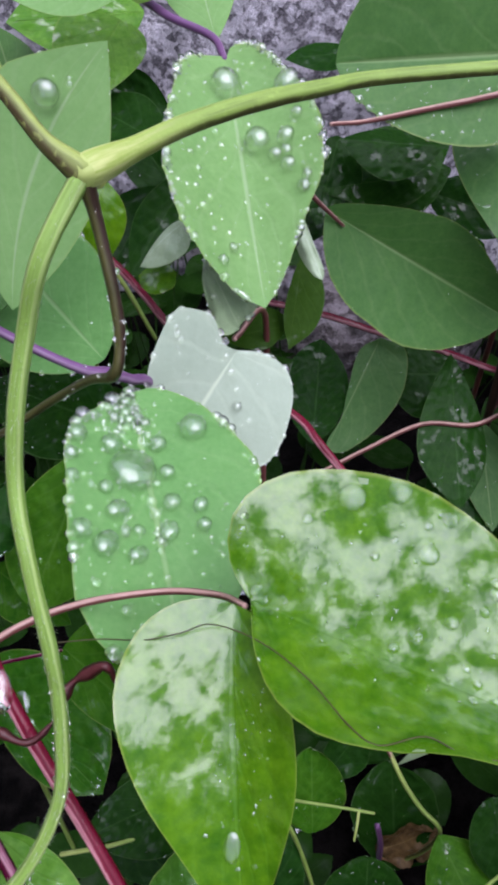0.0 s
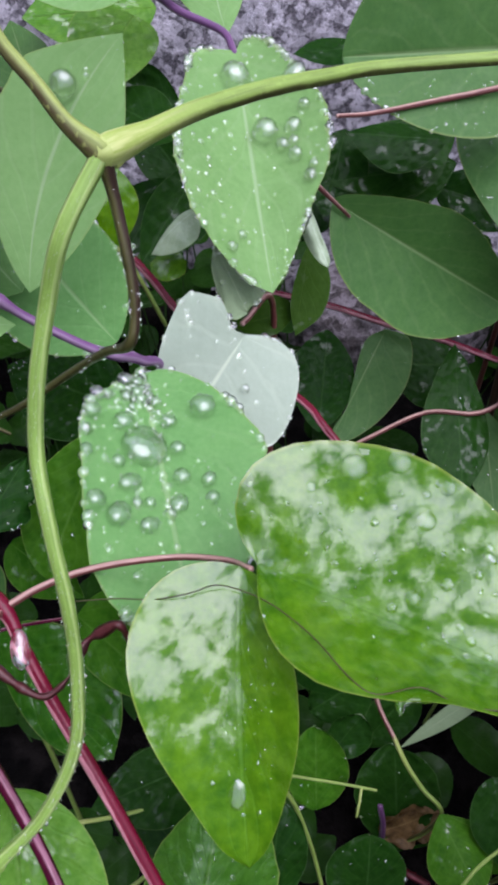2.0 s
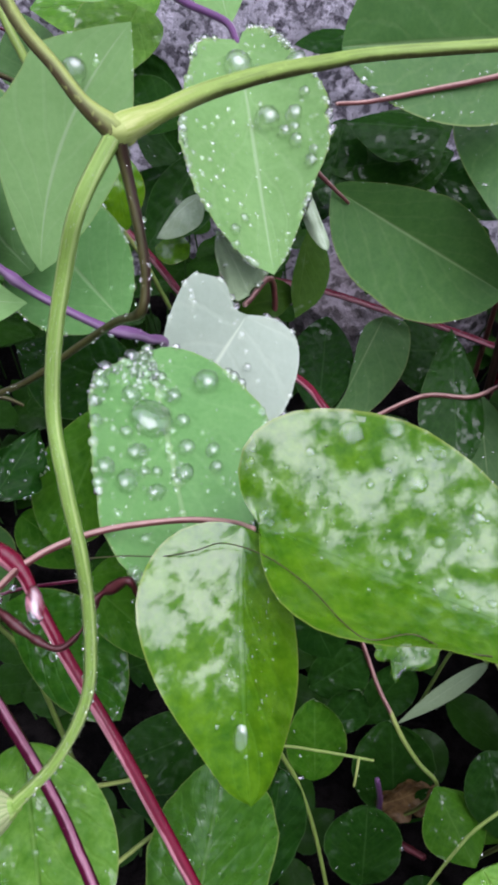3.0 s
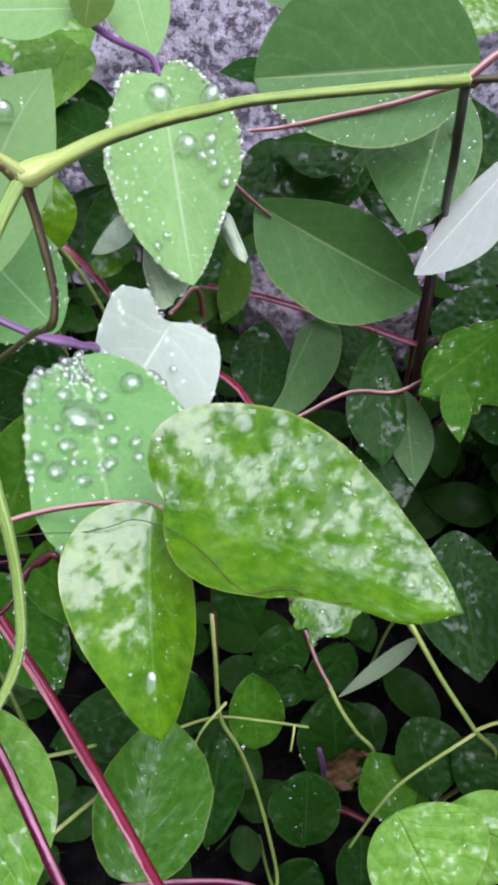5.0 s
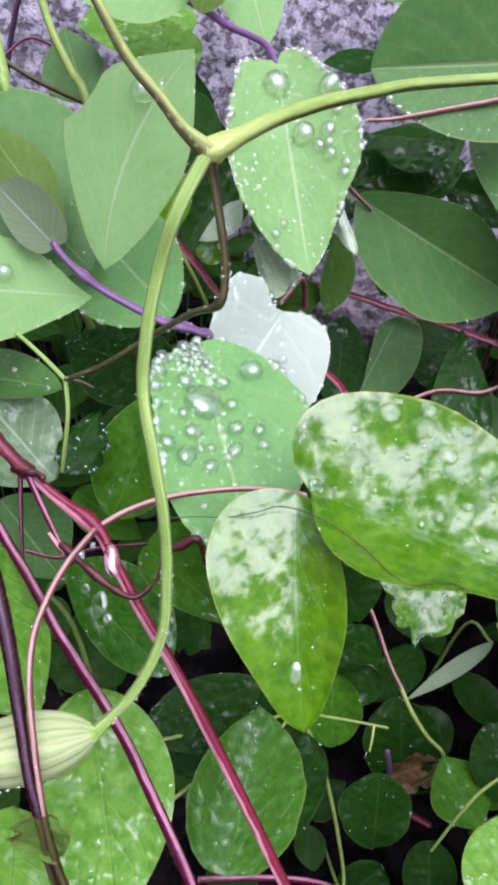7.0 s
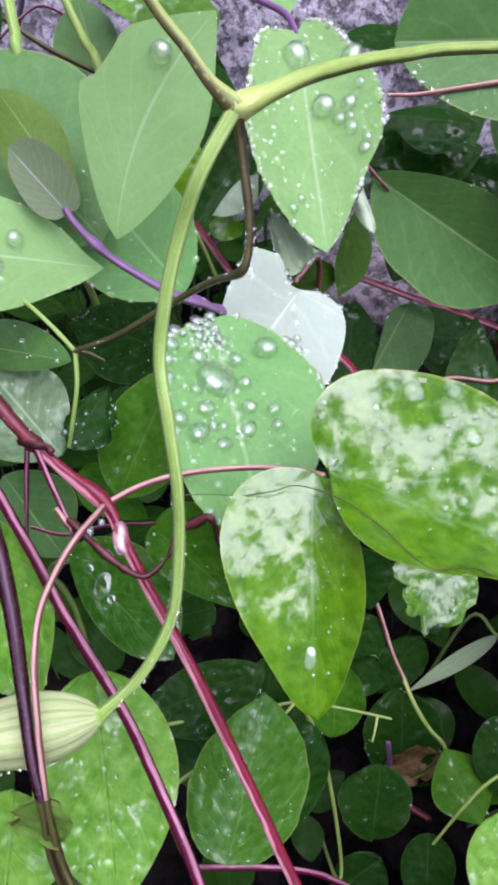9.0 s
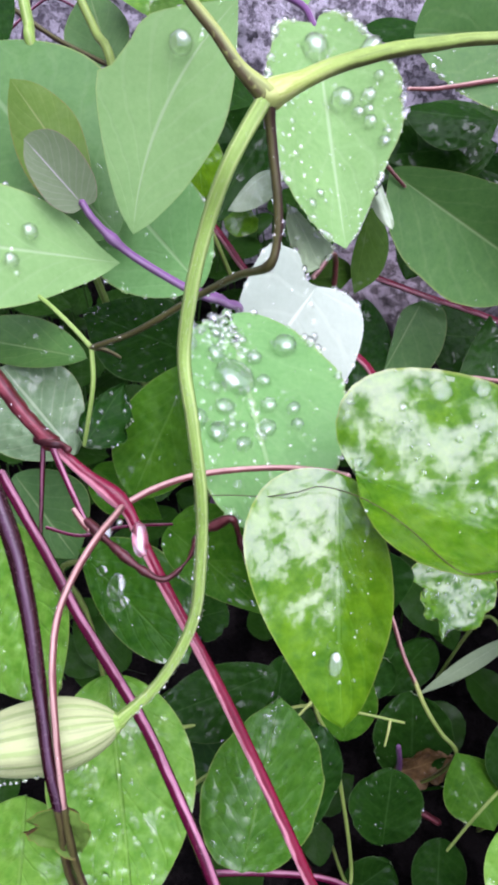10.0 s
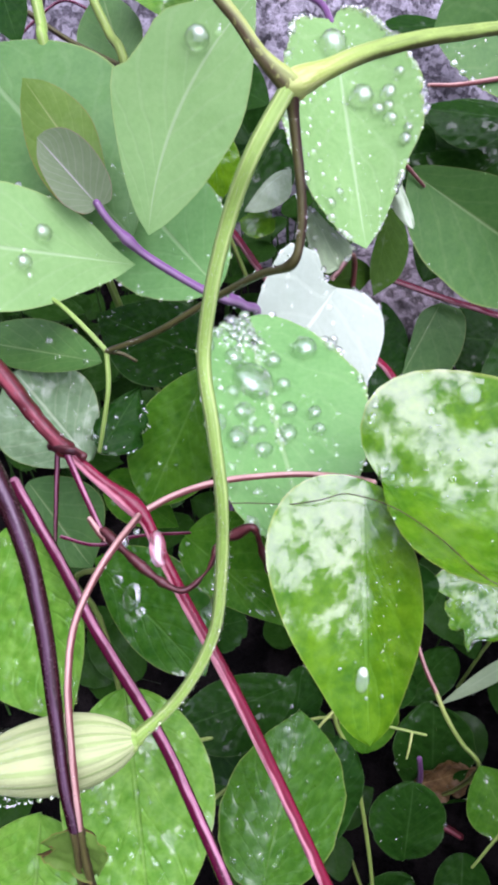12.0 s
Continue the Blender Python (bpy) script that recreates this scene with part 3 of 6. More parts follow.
def droplets(owner, b, count, seed, r=(0.0002, 0.0006), edge=0.0, bead=1.3, wet=False, u0=0.05, u1=0.97, s0=-0.95, s1=0.95, name="rain_beading"):
    """Many fine droplets strewn on the blade b; edge: the share that hangs along its margins."""
    rng = random.Random(seed)
    bm = bmesh.new()
    for _ in range(count):
        u = rng.uniform(u0, u1)
        if rng.random() < edge:
            side = [v for v in (-1, 1) if s0 <= v * 0.9 <= s1] or [1]
            s = rng.choice(side) * rng.uniform(0.965, 1.0)
            grow = bead
        else:
            s, grow = rng.uniform(s0, s1), 1.0
        rr = (r[0] + (r[1] - r[0]) * rng.random() ** 2.0) * grow
        up = b.normal(u, min(max(s, -0.97), 0.97))
        if wet:
            dome(bm, b.place(u, s) - up * (0.08 * rr), up, rr, rng.uniform(0.3, 0.5), 4, 9, (rng.uniform(0.8, 1.5), rng.uniform(0, 3)), 0.5)
        else:
            dome(bm, b.place(u, s) - up * (0.15 * rr), up, rr, rng.uniform(0.75, 0.95), 4, 8, (rng.uniform(0.9, 1.15), rng.uniform(0, 3)), 0.8)
    ob = part(name, bm, FLAT_WATER if wet else WATER, owner)
    ob.visible_shadow = False
    return tagged(ob, kind="stuff")


def stem_beads(owner, points, radius, count, r, seed, low=0.0):
    """Fine beads of rain that cling to a stem; low: the share that hangs on its underside."""
    rng = random.Random(seed)
    line = spline(points, 10)
    bm = bmesh.new()
    for _ in range(count):
        i = rng.randrange(len(line) - 1)
        c = line[i].lerp(line[i + 1], rng.random())
        d = (line[i + 1] - line[i]).normalized()
        o = d.orthogonal().normalized()
        a = rng.uniform(0, 2 * math.pi)
        o = o * math.cos(a) + d.cross(o) * math.sin(a)
        if rng.random() < low and o.z > 0:
            o = -o
        rr = r[0] + (r[1] - r[0]) * rng.random() ** 2
        dome(bm, c + o * (radius - 0.2 * rr), o, rr, rng.uniform(0.7, 0.95), 4, 8, (rng.uniform(0.9, 1.3), rng.uniform(0, 3)), 0.8)
    ob = part("rain_beading", bm, WATER, owner)
    ob.visible_shadow = False
    return tagged(ob, kind="stuff")


# ---- ground and walls ----
def spread(n, half, reach):
    """Even steps near the middle, that widen towards the horizon."""
    near = list(np.linspace(-half, half, n))
    far = [half * (reach / half) ** (k / 12) for k in range(1, 13)]
    return [-v for v in far[::-1]] + near + far


def ground_sheet():
    xs, ys = spread(110, 0.45, 80), spread(110, 0.45, 80)
    bm = bmesh.new()
    grid = []
    for y in ys:
        row = []
        for x in xs:
            q = Vector((x, y, 0))
            near = max(0.0, 1 - max(abs(x), abs(y)) / 0.6)
            z = 0.010 * noise.noise(q * 9) + near * (0.006 * noise.noise(q * 45) + 0.004 * noise.noise(q * 130))
            row.append(bm.verts.new((x, y, z - 0.004)))
        grid.append(row)
    for a, b in zip(grid, grid[1:]):
        for j in range(len(xs) - 1):
            bm.faces.new((a[j], a[j + 1], b[j + 1], b[j]))
    return bm


tagged(part("ground", ground_sheet(), SOIL), "wet soil under the plants, darkened for the shade of the leaves", "ground", kind="structure")


def stone_face(x0, x1, z1, y, thick):
    """A rough-hewn granite wall: the face is dense where it shows."""
    bm = bmesh.new()
    xs = [x0 + (x1 - x0) * i / 260 for i in range(261)]
    zs = [-0.03 + (z1 + 0.03) * i / 120 for i in range(121)]

    def q(x, z):
        v = Vector((x, z, 0.3))
        d = 0.022 * noise.noise(v * 6) + 0.009 * noise.noise(v * 22) + 0.004 * noise.noise(v * 70) + 0.0034 * noise.noise(v * 190)
        return (x, y + d + 0.05 * z, z)

    face = [[bm.verts.new(q(x, z)) for x in xs] for z in zs]
    for a, b in zip(face, face[1:]):
        for j in range(260):
            bm.faces.new((a[j], a[j + 1], b[j + 1], b[j]))
    back = [[bm.verts.new((x, y + thick, z)) for x in (x0, x1)] for z in (zs[0], zs[-1])]
    top = [*face[-1]]
    bm.faces.new([*top, back[1][1], back[1][0]])
    bm.faces.new((back[0][1], back[0][0], back[1][0], back[1][1]))
    bm.faces.new([face[0][0], *[r[0] for r in face[1:]], back[1][0], back[0][0]])
    bm.faces.new([*[r[-1] for r in face[::-1]], back[0][1], back[1][1]])
    return bm


tagged(part("wall_north", stone_face(-0.7, 0.7, WALL_TOP, 0.40, 0.25), STONE), "rough grey granite wall, wet from rain", "stone wall", kind="structure")


def footing_stone(at, size, seed):
    """A rough granite lump at the foot of the wall, half sunk in the soil."""
    bm = bmesh.new()
    bmesh.ops.create_icosphere(bm, subdivisions=6, radius=1.0)
    for v in bm.verts:
        d = v.co.normalized()
        box = d / max(abs(d.x), abs(d.y), abs(d.z))
        q = d * 0.65 + box * 0.35
        q = Vector((q.x * size[0], q.y * size[1], q.z * size[2]))
        k = q + Vector((seed, 0, 0))
        v.co = at + q + d * (0.006 * noise.noise(k * 40) + 0.003 * noise.noise(k * 110) + 0.0018 * noise.noise(k * 260))
    return bm


tagged(part("stone", footing_stone(Vector((0.075, 0.338, 0.012)), (0.062, 0.030, 0.042), 3.0), SHADE_STONE), "brownish wet granite stone at the foot of the wall, darkened for shade", "stone")


def plain_wall(x0, x1, y0, y1, z1):
    """A plain rendered wall with a coping that stands a little proud."""
    bm = bmesh.new()
    for a, b, c, d, e, f in ((x0, x1, y0, y1, -0.03, z1), (x0 - 0.02, x1 + 0.02, y0 - 0.02, y1 + 0.02, z1, z1 + 0.05)):
        bmesh.ops.create_cube(bm, size=1, matrix=Matrix.Translation(((a + b) / 2, (c + d) / 2, (e + f) / 2)) @ Matrix.Diagonal((b - a, d - c, f - e, 1)))
    return bm


# unseen wall, added only to block sky light from the west
for wall_name, spot in (("blocking_wall_west", (-1.0, -0.8, -1.6, 0.3, 1.4)),):
    tagged(part(wall_name, plain_wall(*spot), PLASTER, smooth=False), "plain unseen wall added to block light from the west", "wall", kind="structure")


def undergrowth(count, seed, plot, rise=0.05, steep=0.22, bank=None):
    """The dense small foliage in the shade, too many leaves to count. bank: top of the added light-blocking growth."""
    rng = random.Random(seed)
    bm = bmesh.new()
    uvl = bm.loops.layers.uv.new("UVMap")
    for i in range(count):
        x, y = rng.uniform(*plot[:2]), rng.uniform(*plot[2:])
        if not bank and 0.015 < x < 0.13 and -0.02 < y < 0.13 and rng.random() < 0.75:
            continue
        z = rng.uniform(0.008, rise + steep * max(0.0, y - 0.08))
        if bank:
            z = rng.uniform(0.02, max(0.03, min(0.20, bank(x, y))))
        a, long = rng.uniform(0, 2 * math.pi), rng.uniform(0.014, 0.034) * (1.4 if bank else 1.0)
        base = Vector((x, y, z))
        tip = base + Vector((math.cos(a) * long, math.sin(a) * long, rng.uniform(-0.4, 0.2) * long))
        b = Blade(base, tip, (rng.uniform(-0.4, 0.4), rng.uniform(-0.5, 0.2), 1), long * rng.uniform(0.3, 0.42), long * rng.uniform(0.3, 0.42), long * rng.uniform(-0.1, 0.08), long * rng.uniform(-0.1, 0.08), rng.uniform(0.35, 0.5), 0.6, rng.uniform(0.55, 0.9), wave=0.04, seed=i)
        foot = base + Vector((rng.uniform(-0.01, 0.01), rng.uniform(-0.01, 0.01), -z - 0.003))
        if not bank and 0.015 < x < 0.13 and y > 0.215:
            continue
        us = [0.5 - 0.5 * math.cos(math.pi * k / 9) for k in range(10)]
        ss = [-1, -0.55, 0, 0.55, 1]
        rows = [[bm.verts.new(b.place(u, s)) for s in ss] for u in us]
        for k in range(9):
            for j in range(4):
                f = bm.faces.new((rows[k][j], rows[k][j + 1], rows[k + 1][j + 1], rows[k + 1][j]))
                for lp, (p, q) in zip(f.loops, ((k, j), (k, j + 1), (k + 1, j + 1), (k + 1, j))):
                    lp[uvl].uv = (us[p], 0.5 + 0.5 * ss[q])
        side = Vector((0.0005, 0, 0))
        bm.faces.new([bm.verts.new(v) for v in (base - side, base + side, foot + side, foot - side)])
    return bm


tagged(part("undergrowth", undergrowth(230, 5, (-0.16, 0.17, -0.06, 0.34)), SHADE_LEAF), "dense small green leaves, coloured dark for the shade", "undergrowth", kind="stuff")
tagged(part("undergrowth", undergrowth(260, 8, (-0.20, 0.22, 0.19, 0.37), 0.075, 0.08), SHADE_LEAF), "foliage at the foot of the stone wall, coloured dark for shade", "undergrowth", kind="stuff")
# unseen growth added east and in front, to keep light off the low plants
tagged(part("undergrowth", undergrowth(420, 12, (0.125, 0.32, -0.20, 0.24), bank=lambda x, y: 0.21), SHADE_LEAF), "unseen foliage added beside the vines to block light", "undergrowth", kind="stuff")
tagged(part("undergrowth", undergrowth(380, 14, (0.03, 0.30, -0.24, -0.05), bank=lambda x, y: 0.17), SHADE_LEAF), "unseen foliage added before the vines to block light", "undergrowth", kind="stuff")
# ---- the waxy-leaved shoot with the purple stem ----

shoot = thing("honeysuckle_shoot", (-0.036, 0.125, 0.0), "young honeysuckle shoot with purple stem and waxy pale green leaves", "plant")
stem(shoot, [(-0.0528, 0.1048, 0.2375), (-0.0512, 0.1039, 0.2350), (-0.0485, 0.1039, 0.2311), (-0.0435, 0.1046, 0.2251), (-0.0323, 0.1049, 0.2169), (-0.0245, 0.1095, 0.2097), (-0.0210, 0.1170, 0.1950), (-0.0260, 0.1250, 0.1300), (-0.0340, 0.1280, 0.0600), (-0.0360, 0.1250, -0.0040)], 0.0007, 0.0013, PURPLE_STEM, "stem", "smooth purple stem", swell=((0.25, 1.5, 0.03), (0.5, 1.4, 0.03)), steps=8)
blade_l = Blade((-0.0447, 0.1120, 0.2253), (-0.0238, 0.1337, 0.2651), (-0.00, -0.88, 0.48), 0.0145, 0.0124, 0.0013, 0.0013, bend=-0.09, seed=1, rim=(((0.075, 0.076), (0.256, 0.177), (0.497, 0.291), (0.555, 0.257), (0.675, 0.235), (0.778, 0.233), (0.861, 0.163), (0.94, 0.077)), ((0.102, 0.092), (0.293, 0.198), (0.529, 0.248), (0.715, 0.197), (0.886, 0.091))))
blade_l_leaf = leaf(shoot, blade_l, (MATTE, UNDER), "broad waxy pale green leaf with a blunt notched tip")
drop(blade_l, 0.750, -0.300, 0.00252, gap=0.00005)
drop(blade_l, 0.817, -0.090, 0.00076, gap=0.00005)
drop(blade_l, 0.834, -0.173, 0.00050, gap=0.00005)
blade_h = Blade((-0.0469, 0.1059, 0.2223), (-0.0820, 0.0838, 0.2436), (0.65, -0.40, 0.65), 0.0121, 0.0125, 0.0001, 0.0001, seed=2, rim=(((0.107, 0.072), (0.264, 0.146), (0.449, 0.221), (0.641, 0.26), (0.813, 0.225)), ((0.096, 0.06), (0.199, 0.15), (0.339, 0.221), (0.474, 0.257), (0.626, 0.268), (0.806, 0.209))))
blade_h_leaf = leaf(shoot, blade_h, (MATTE, UNDER), "waxy light green leaf with a pale midrib")
drop(blade_h, 0.439, 0.313, 0.00179, gap=0.00005)
drop(blade_h, 0.526, -0.209, 0.00163, gap=0.00005)
drop(blade_h, 0.497, -0.430, 0.00082, gap=0.00005)
drop(blade_h, 0.521, -0.015, 0.00059, gap=0.00005)
blade_k = Blade((-0.0505, 0.1232, 0.2166), (-0.0936, 0.1623, 0.2393), (-0.10, -0.58, 0.81), 0.0256, 0.0239, -0.0020, -0.0020, peak=0.55, full=0.7, sharp=0.7, seed=3)
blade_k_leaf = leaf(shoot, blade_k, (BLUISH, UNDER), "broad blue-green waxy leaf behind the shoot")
blade_n = Blade((-0.0305, 0.1165, 0.2083), (-0.0618, 0.1497, 0.2207), (-0.24, -0.53, 0.81), 0.0168, 0.0147, 0.0008, 0.0008, peak=0.45, full=0.7, seed=4)
blade_n_leaf = leaf(shoot, blade_n, (WAXY, UNDER), "waxy green leaf with reddish midrib and beaded margin")
blade_y = Blade((-0.0523, 0.1046, 0.2367), (-0.0637, 0.1107, 0.2471), (0.09, -0.81, 0.58), 0.0046, 0.0065, 0.0012, 0.0012, seed=5, bow=0.03, rim=(((0.048, 0.181), (0.257, 0.28), (0.518, 0.262), (0.806, 0.171)), ((-0.029, 0.165), (0.169, 0.328), (0.533, 0.394), (0.826, 0.324), (0.976, 0.151))))
blade_y_leaf = leaf(shoot, blade_y, (YOUNG, YOUNG), "small purplish young leaf", "young_leaf")
blade_y2 = Blade((-0.0553, 0.1232, 0.2273), (-0.0740, 0.1401, 0.2442), (0.04, -0.68, 0.73), 0.0093, 0.0070, -0.0010, -0.0010, seed=6, rim=(((-0.018, 0.209), (0.228, 0.308), (0.529, 0.285), (0.818, 0.155)), ((0.186, 0.123), (0.482, 0.231), (0.695, 0.214), (0.882, 0.131))))
blade_y2_leaf = leaf(shoot, blade_y2, (OLIVE, OLIVE), "small olive young leaf with red rim", "young_leaf")
blade_m = Blade((-0.0238, 0.1064, 0.2089), (-0.0091, 0.0465, 0.2070), (0.22, 0.02, 0.97), 0.0196, 0.0159, 0.0050, 0.0050, bow=0.0, wave=0.01, teeth=0.04, seed=7, rim=(((-0.008, 0.081), (0.076, 0.187), (0.244, 0.279), (0.375, 0.318), (0.562, 0.299), (0.747, 0.209), (0.875, 0.098)), ((0.064, 0.096), (0.152, 0.186), (0.235, 0.227), (0.38, 0.244), (0.54, 0.252), (0.669, 0.257), (0.77, 0.255), (0.855, 0.227), (0.928, 0.172))))
blade_m_leaf = leaf(shoot, blade_m, (WAXY, UNDER), "waxy green leaf covered with rain beads")
drop(blade_m, 0.339, 0.195, 0.00455, flat=0.5, gap=0.00005)
drop(blade_m, 0.477, 0.450, 0.00183, flat=0.7, stretch=(1.35, 0), gap=0.00005)
drop(blade_m, 0.258, -0.671, 0.00276, flat=0.7, gap=0.00005)
drop(blade_m, 0.255, 0.446, 0.00220, flat=0.7, gap=0.00005)
drop(blade_m, 0.249, -0.209, 0.00174, gap=0.00005)
drop(blade_m, 0.358, -0.202, 0.00156, gap=0.00005)
drop(blade_m, 0.463, -0.170, 0.00176, flat=0.7, gap=0.00005)
drop(blade_m, 0.556, -0.095, 0.00171, flat=0.7, stretch=(1.3, 0.4), gap=0.00005)
drop(blade_m, 0.498, -0.411, 0.00140, stretch=(1.2, 0.3), gap=0.00005)
drop(blade_m, 0.560, -0.421, 0.00138, gap=0.00005)
drop(blade_m, 0.617, 0.289, 0.00155, stretch=(1.3, 0), gap=0.00005)
drop(blade_m, 0.579, 0.632, 0.00208, flat=0.7, stretch=(1.3, 0.5), gap=0.00005)
drop(blade_m, 0.408, 0.558, 0.00139, gap=0.00005)
drop(blade_m, 0.542, 0.232, 0.00114, gap=0.00005)
drop(blade_m, 0.541, 0.393, 0.00113, gap=0.00005)
drop(blade_m, 0.537, 0.879, 0.00186, flat=0.7, gap=0.00005)
drop(blade_m, 0.253, 0.907, 0.00193, flat=0.7, gap=0.00005)
drop(blade_m, 0.322, 0.930, 0.00129, gap=0.00005)
drop(blade_m, 0.389, 0.944, 0.00127, gap=0.00005)
drop(blade_m, 0.178, 0.990, 0.00161, gap=0.00005)
drop(blade_m, 0.071, 0.955, 0.00168, gap=0.00005)
drop(blade_m, 0.151, -0.126, 0.00139, gap=0.00005)
drop(blade_m, 0.662, -0.607, 0.00067, gap=0.00005)
drop(blade_m, 0.386, -0.073, 0.00095, gap=0.00005)
drop(blade_m, 0.759, 0.562, 0.00105, gap=0.00005)
drop(blade_m, 0.680, 0.191, 0.00066, gap=0.00005)
drop(blade_m, 0.139, 0.537, 0.00127, gap=0.00005)
drop(blade_m, 0.101, 0.077, 0.00102, gap=0.00005)
drop(blade_m, 0.159, 0.875, 0.00113, gap=0.00005)
drop(blade_m, 0.111, 0.921, 0.00101, gap=0.00005)
drop(blade_m, 0.089, 0.449, 0.00116, gap=0.00005)
drop(blade_m, 0.167, 0.214, 0.00089, gap=0.00005)
drop(blade_m, 0.204, -0.119, 0.00100, gap=0.00005)
drop(blade_m, 0.547, 0.383, 0.00090, gap=0.00005)
drop(blade_m, 0.408, 0.722, 0.00080, gap=0.00005)
drop(blade_m, 0.458, 0.045, 0.00070, gap=0.00005)
drop(blade_m, 0.477, 0.767, 0.00078, gap=0.00005)
drop(blade_m, 0.634, -0.312, 0.00068, gap=0.00005)
drop(blade_m, 0.703, -0.404, 0.00055, gap=0.00005)
drop(blade_m, 0.678, 0.783, 0.00094, gap=0.00005)
droplets(blade_m_leaf, blade_m, 270, 1, (0.0002, 0.0008), edge=0.35, bead=1.7)
droplets(blade_m_leaf, blade_m, 26, 41, (0.0006, 0.0013), s0=-0.06, s1=0.05, u0=0.05, u1=0.7)
droplets(blade_m_leaf, blade_m, 80, 2, (0.0003, 0.0010), u0=0.02, u1=0.22, s0=-0.3, s1=0.95)
droplets(blade_m_leaf, blade_m, 26, 44, (0.0007, 0.0014), u0=0.01, u1=0.16, s0=-0.1, s1=0.98)
droplets(blade_m_leaf, blade_m, 70, 45, (0.0002, 0.0006), u0=0.15, u1=0.8, s0=0.0, s1=0.95)
droplets(blade_n_leaf, blade_n, 70, 3, (0.0002, 0.0007), edge=0.7, bead=1.6)
droplets(blade_l_leaf, blade_l, 10, 4, (0.0002, 0.0006), u0=0.8, edge=0.5)
droplets(blade_k_leaf, blade_k, 22, 5, (0.0002, 0.0006), u1=0.3)
droplets(blade_h_leaf, blade_h, 24, 6, (0.0002, 0.0005), edge=0.5)

# ---- the upper waxy shoot before the stone ----

upper = thing("honeysuckle_shoot", (-0.15, 0.36, 0.0), "honeysuckle shoot with beaded waxy leaves before the stone wall", "plant")
stem(upper, [(-0.0060, 0.1851, 0.2402), (-0.0092, 0.1954, 0.2411), (-0.0200, 0.2034, 0.2426), (-0.0267, 0.2099, 0.2441), (-0.0454, 0.2355, 0.2435), (-0.0900, 0.3000, 0.2400), (-0.1400, 0.3500, 0.1400), (-0.1500, 0.3600, -0.0040)], 0.0009, 0.0014, PURPLE_STEM, "stem", "thin purple stem")
blade_c = Blade((-0.0057, 0.1842, 0.2402), (0.0034, 0.1264, 0.2138), (0.13, -0.39, 0.91), 0.0169, 0.0183, 0.0081, 0.0087, teeth=0.05, seed=8, rim=(((-0.066, 0.038), (-0.027, 0.12), (0.106, 0.19), (0.301, 0.264), (0.51, 0.263), (0.631, 0.211), (0.767, 0.141), (0.906, 0.072)), ((-0.019, 0.025), (0.046, 0.172), (0.24, 0.231), (0.424, 0.279), (0.581, 0.285), (0.727, 0.249), (0.863, 0.174), (0.954, 0.087))))
blade_c_leaf = leaf(upper, blade_c, (MATTE, UNDER), "pale waxy leaf with rain beads along its toothed margin")
drop(blade_c, 0.131, 0.160, 0.00371, gap=0.00005)
drop(blade_c, 0.390, -0.250, 0.00308, gap=0.00005)
drop(blade_c, 0.434, -0.585, 0.00198, stretch=(1.2, 0), gap=0.00005)
drop(blade_c, 0.528, -0.559, 0.00179, gap=0.00005)
drop(blade_c, 0.470, -0.419, 0.00167, gap=0.00005)
drop(blade_c, 0.480, -0.557, 0.00146, gap=0.00005)
drop(blade_c, 0.294, -0.893, 0.00255, stretch=(1.4, 0), gap=0.00005)
drop(blade_c, 0.389, -0.791, 0.00140, gap=0.00005)
drop(blade_c, 0.775, 0.402, 0.00117, gap=0.00005)
drop(blade_c, 0.816, 0.700, 0.00131, gap=0.00005)
drop(blade_c, 0.629, -0.779, 0.00158, gap=0.00005)
drop(blade_c, 0.641, 0.628, 0.00101, gap=0.00005)
drop(blade_c, 0.595, -0.782, 0.00124, gap=0.00005)
drop(blade_c, 0.715, 0.590, 0.00084, gap=0.00005)
drop(blade_c, 0.725, 0.380, 0.00085, gap=0.00005)
drop(blade_c, 0.580, 0.659, 0.00086, gap=0.00005)
drop(blade_c, 0.586, 0.762, 0.00085, gap=0.00005)
drop(blade_c, 0.581, 0.864, 0.00085, gap=0.00005)
drop(blade_c, 0.646, 0.824, 0.00084, gap=0.00005)
drop(blade_c, 0.402, 0.509, 0.00090, gap=0.00005)
drop(blade_c, 0.347, 0.352, 0.00092, gap=0.00005)
drop(blade_c, 0.469, 0.684, 0.00088, gap=0.00005)
drop(blade_c, 0.313, -0.187, 0.00095, gap=0.00005)
drop(blade_c, 0.517, 0.592, 0.00088, gap=0.00005)
drop(blade_c, 0.605, 0.507, 0.00086, gap=0.00005)
drop(blade_c, 0.394, 0.279, 0.00092, gap=0.00005)
droplets(blade_c_leaf, blade_c, 360, 7, (0.0002, 0.0008), edge=0.55, bead=1.6)
blade_o = Blade((-0.0082, 0.1968, 0.2396), (-0.0168, 0.2319, 0.2536), (-0.05, -0.38, 0.92), 0.0103, 0.0091, -0.0002, -0.0002, peak=0.55, seed=9)
blade_o_leaf = leaf(upper, blade_o, (MATTE, UNDER), "small pale leaf with reddish midrib")
blade_o2 = Blade((-0.0274, 0.2016, 0.2463), (-0.0228, 0.2118, 0.2628), (-0.00, -0.85, 0.53), 0.0058, 0.0072, 0.0002, 0.0002, peak=0.44, seed=10)
blade_o2_leaf = leaf(upper, blade_o2, (OLIVE, OLIVE), "small olive leaf")
blade_o3 = Blade((-0.0296, 0.2102, 0.2483), (-0.0615, 0.1936, 0.2539), (0.37, -0.44, 0.82), 0.0093, 0.0153, 0.0000, 0.0000, peak=0.52, seed=11)
blade_o3_leaf = leaf(upper, blade_o3, (MATTE, UNDER), "pale green leaf beside the purple stem")
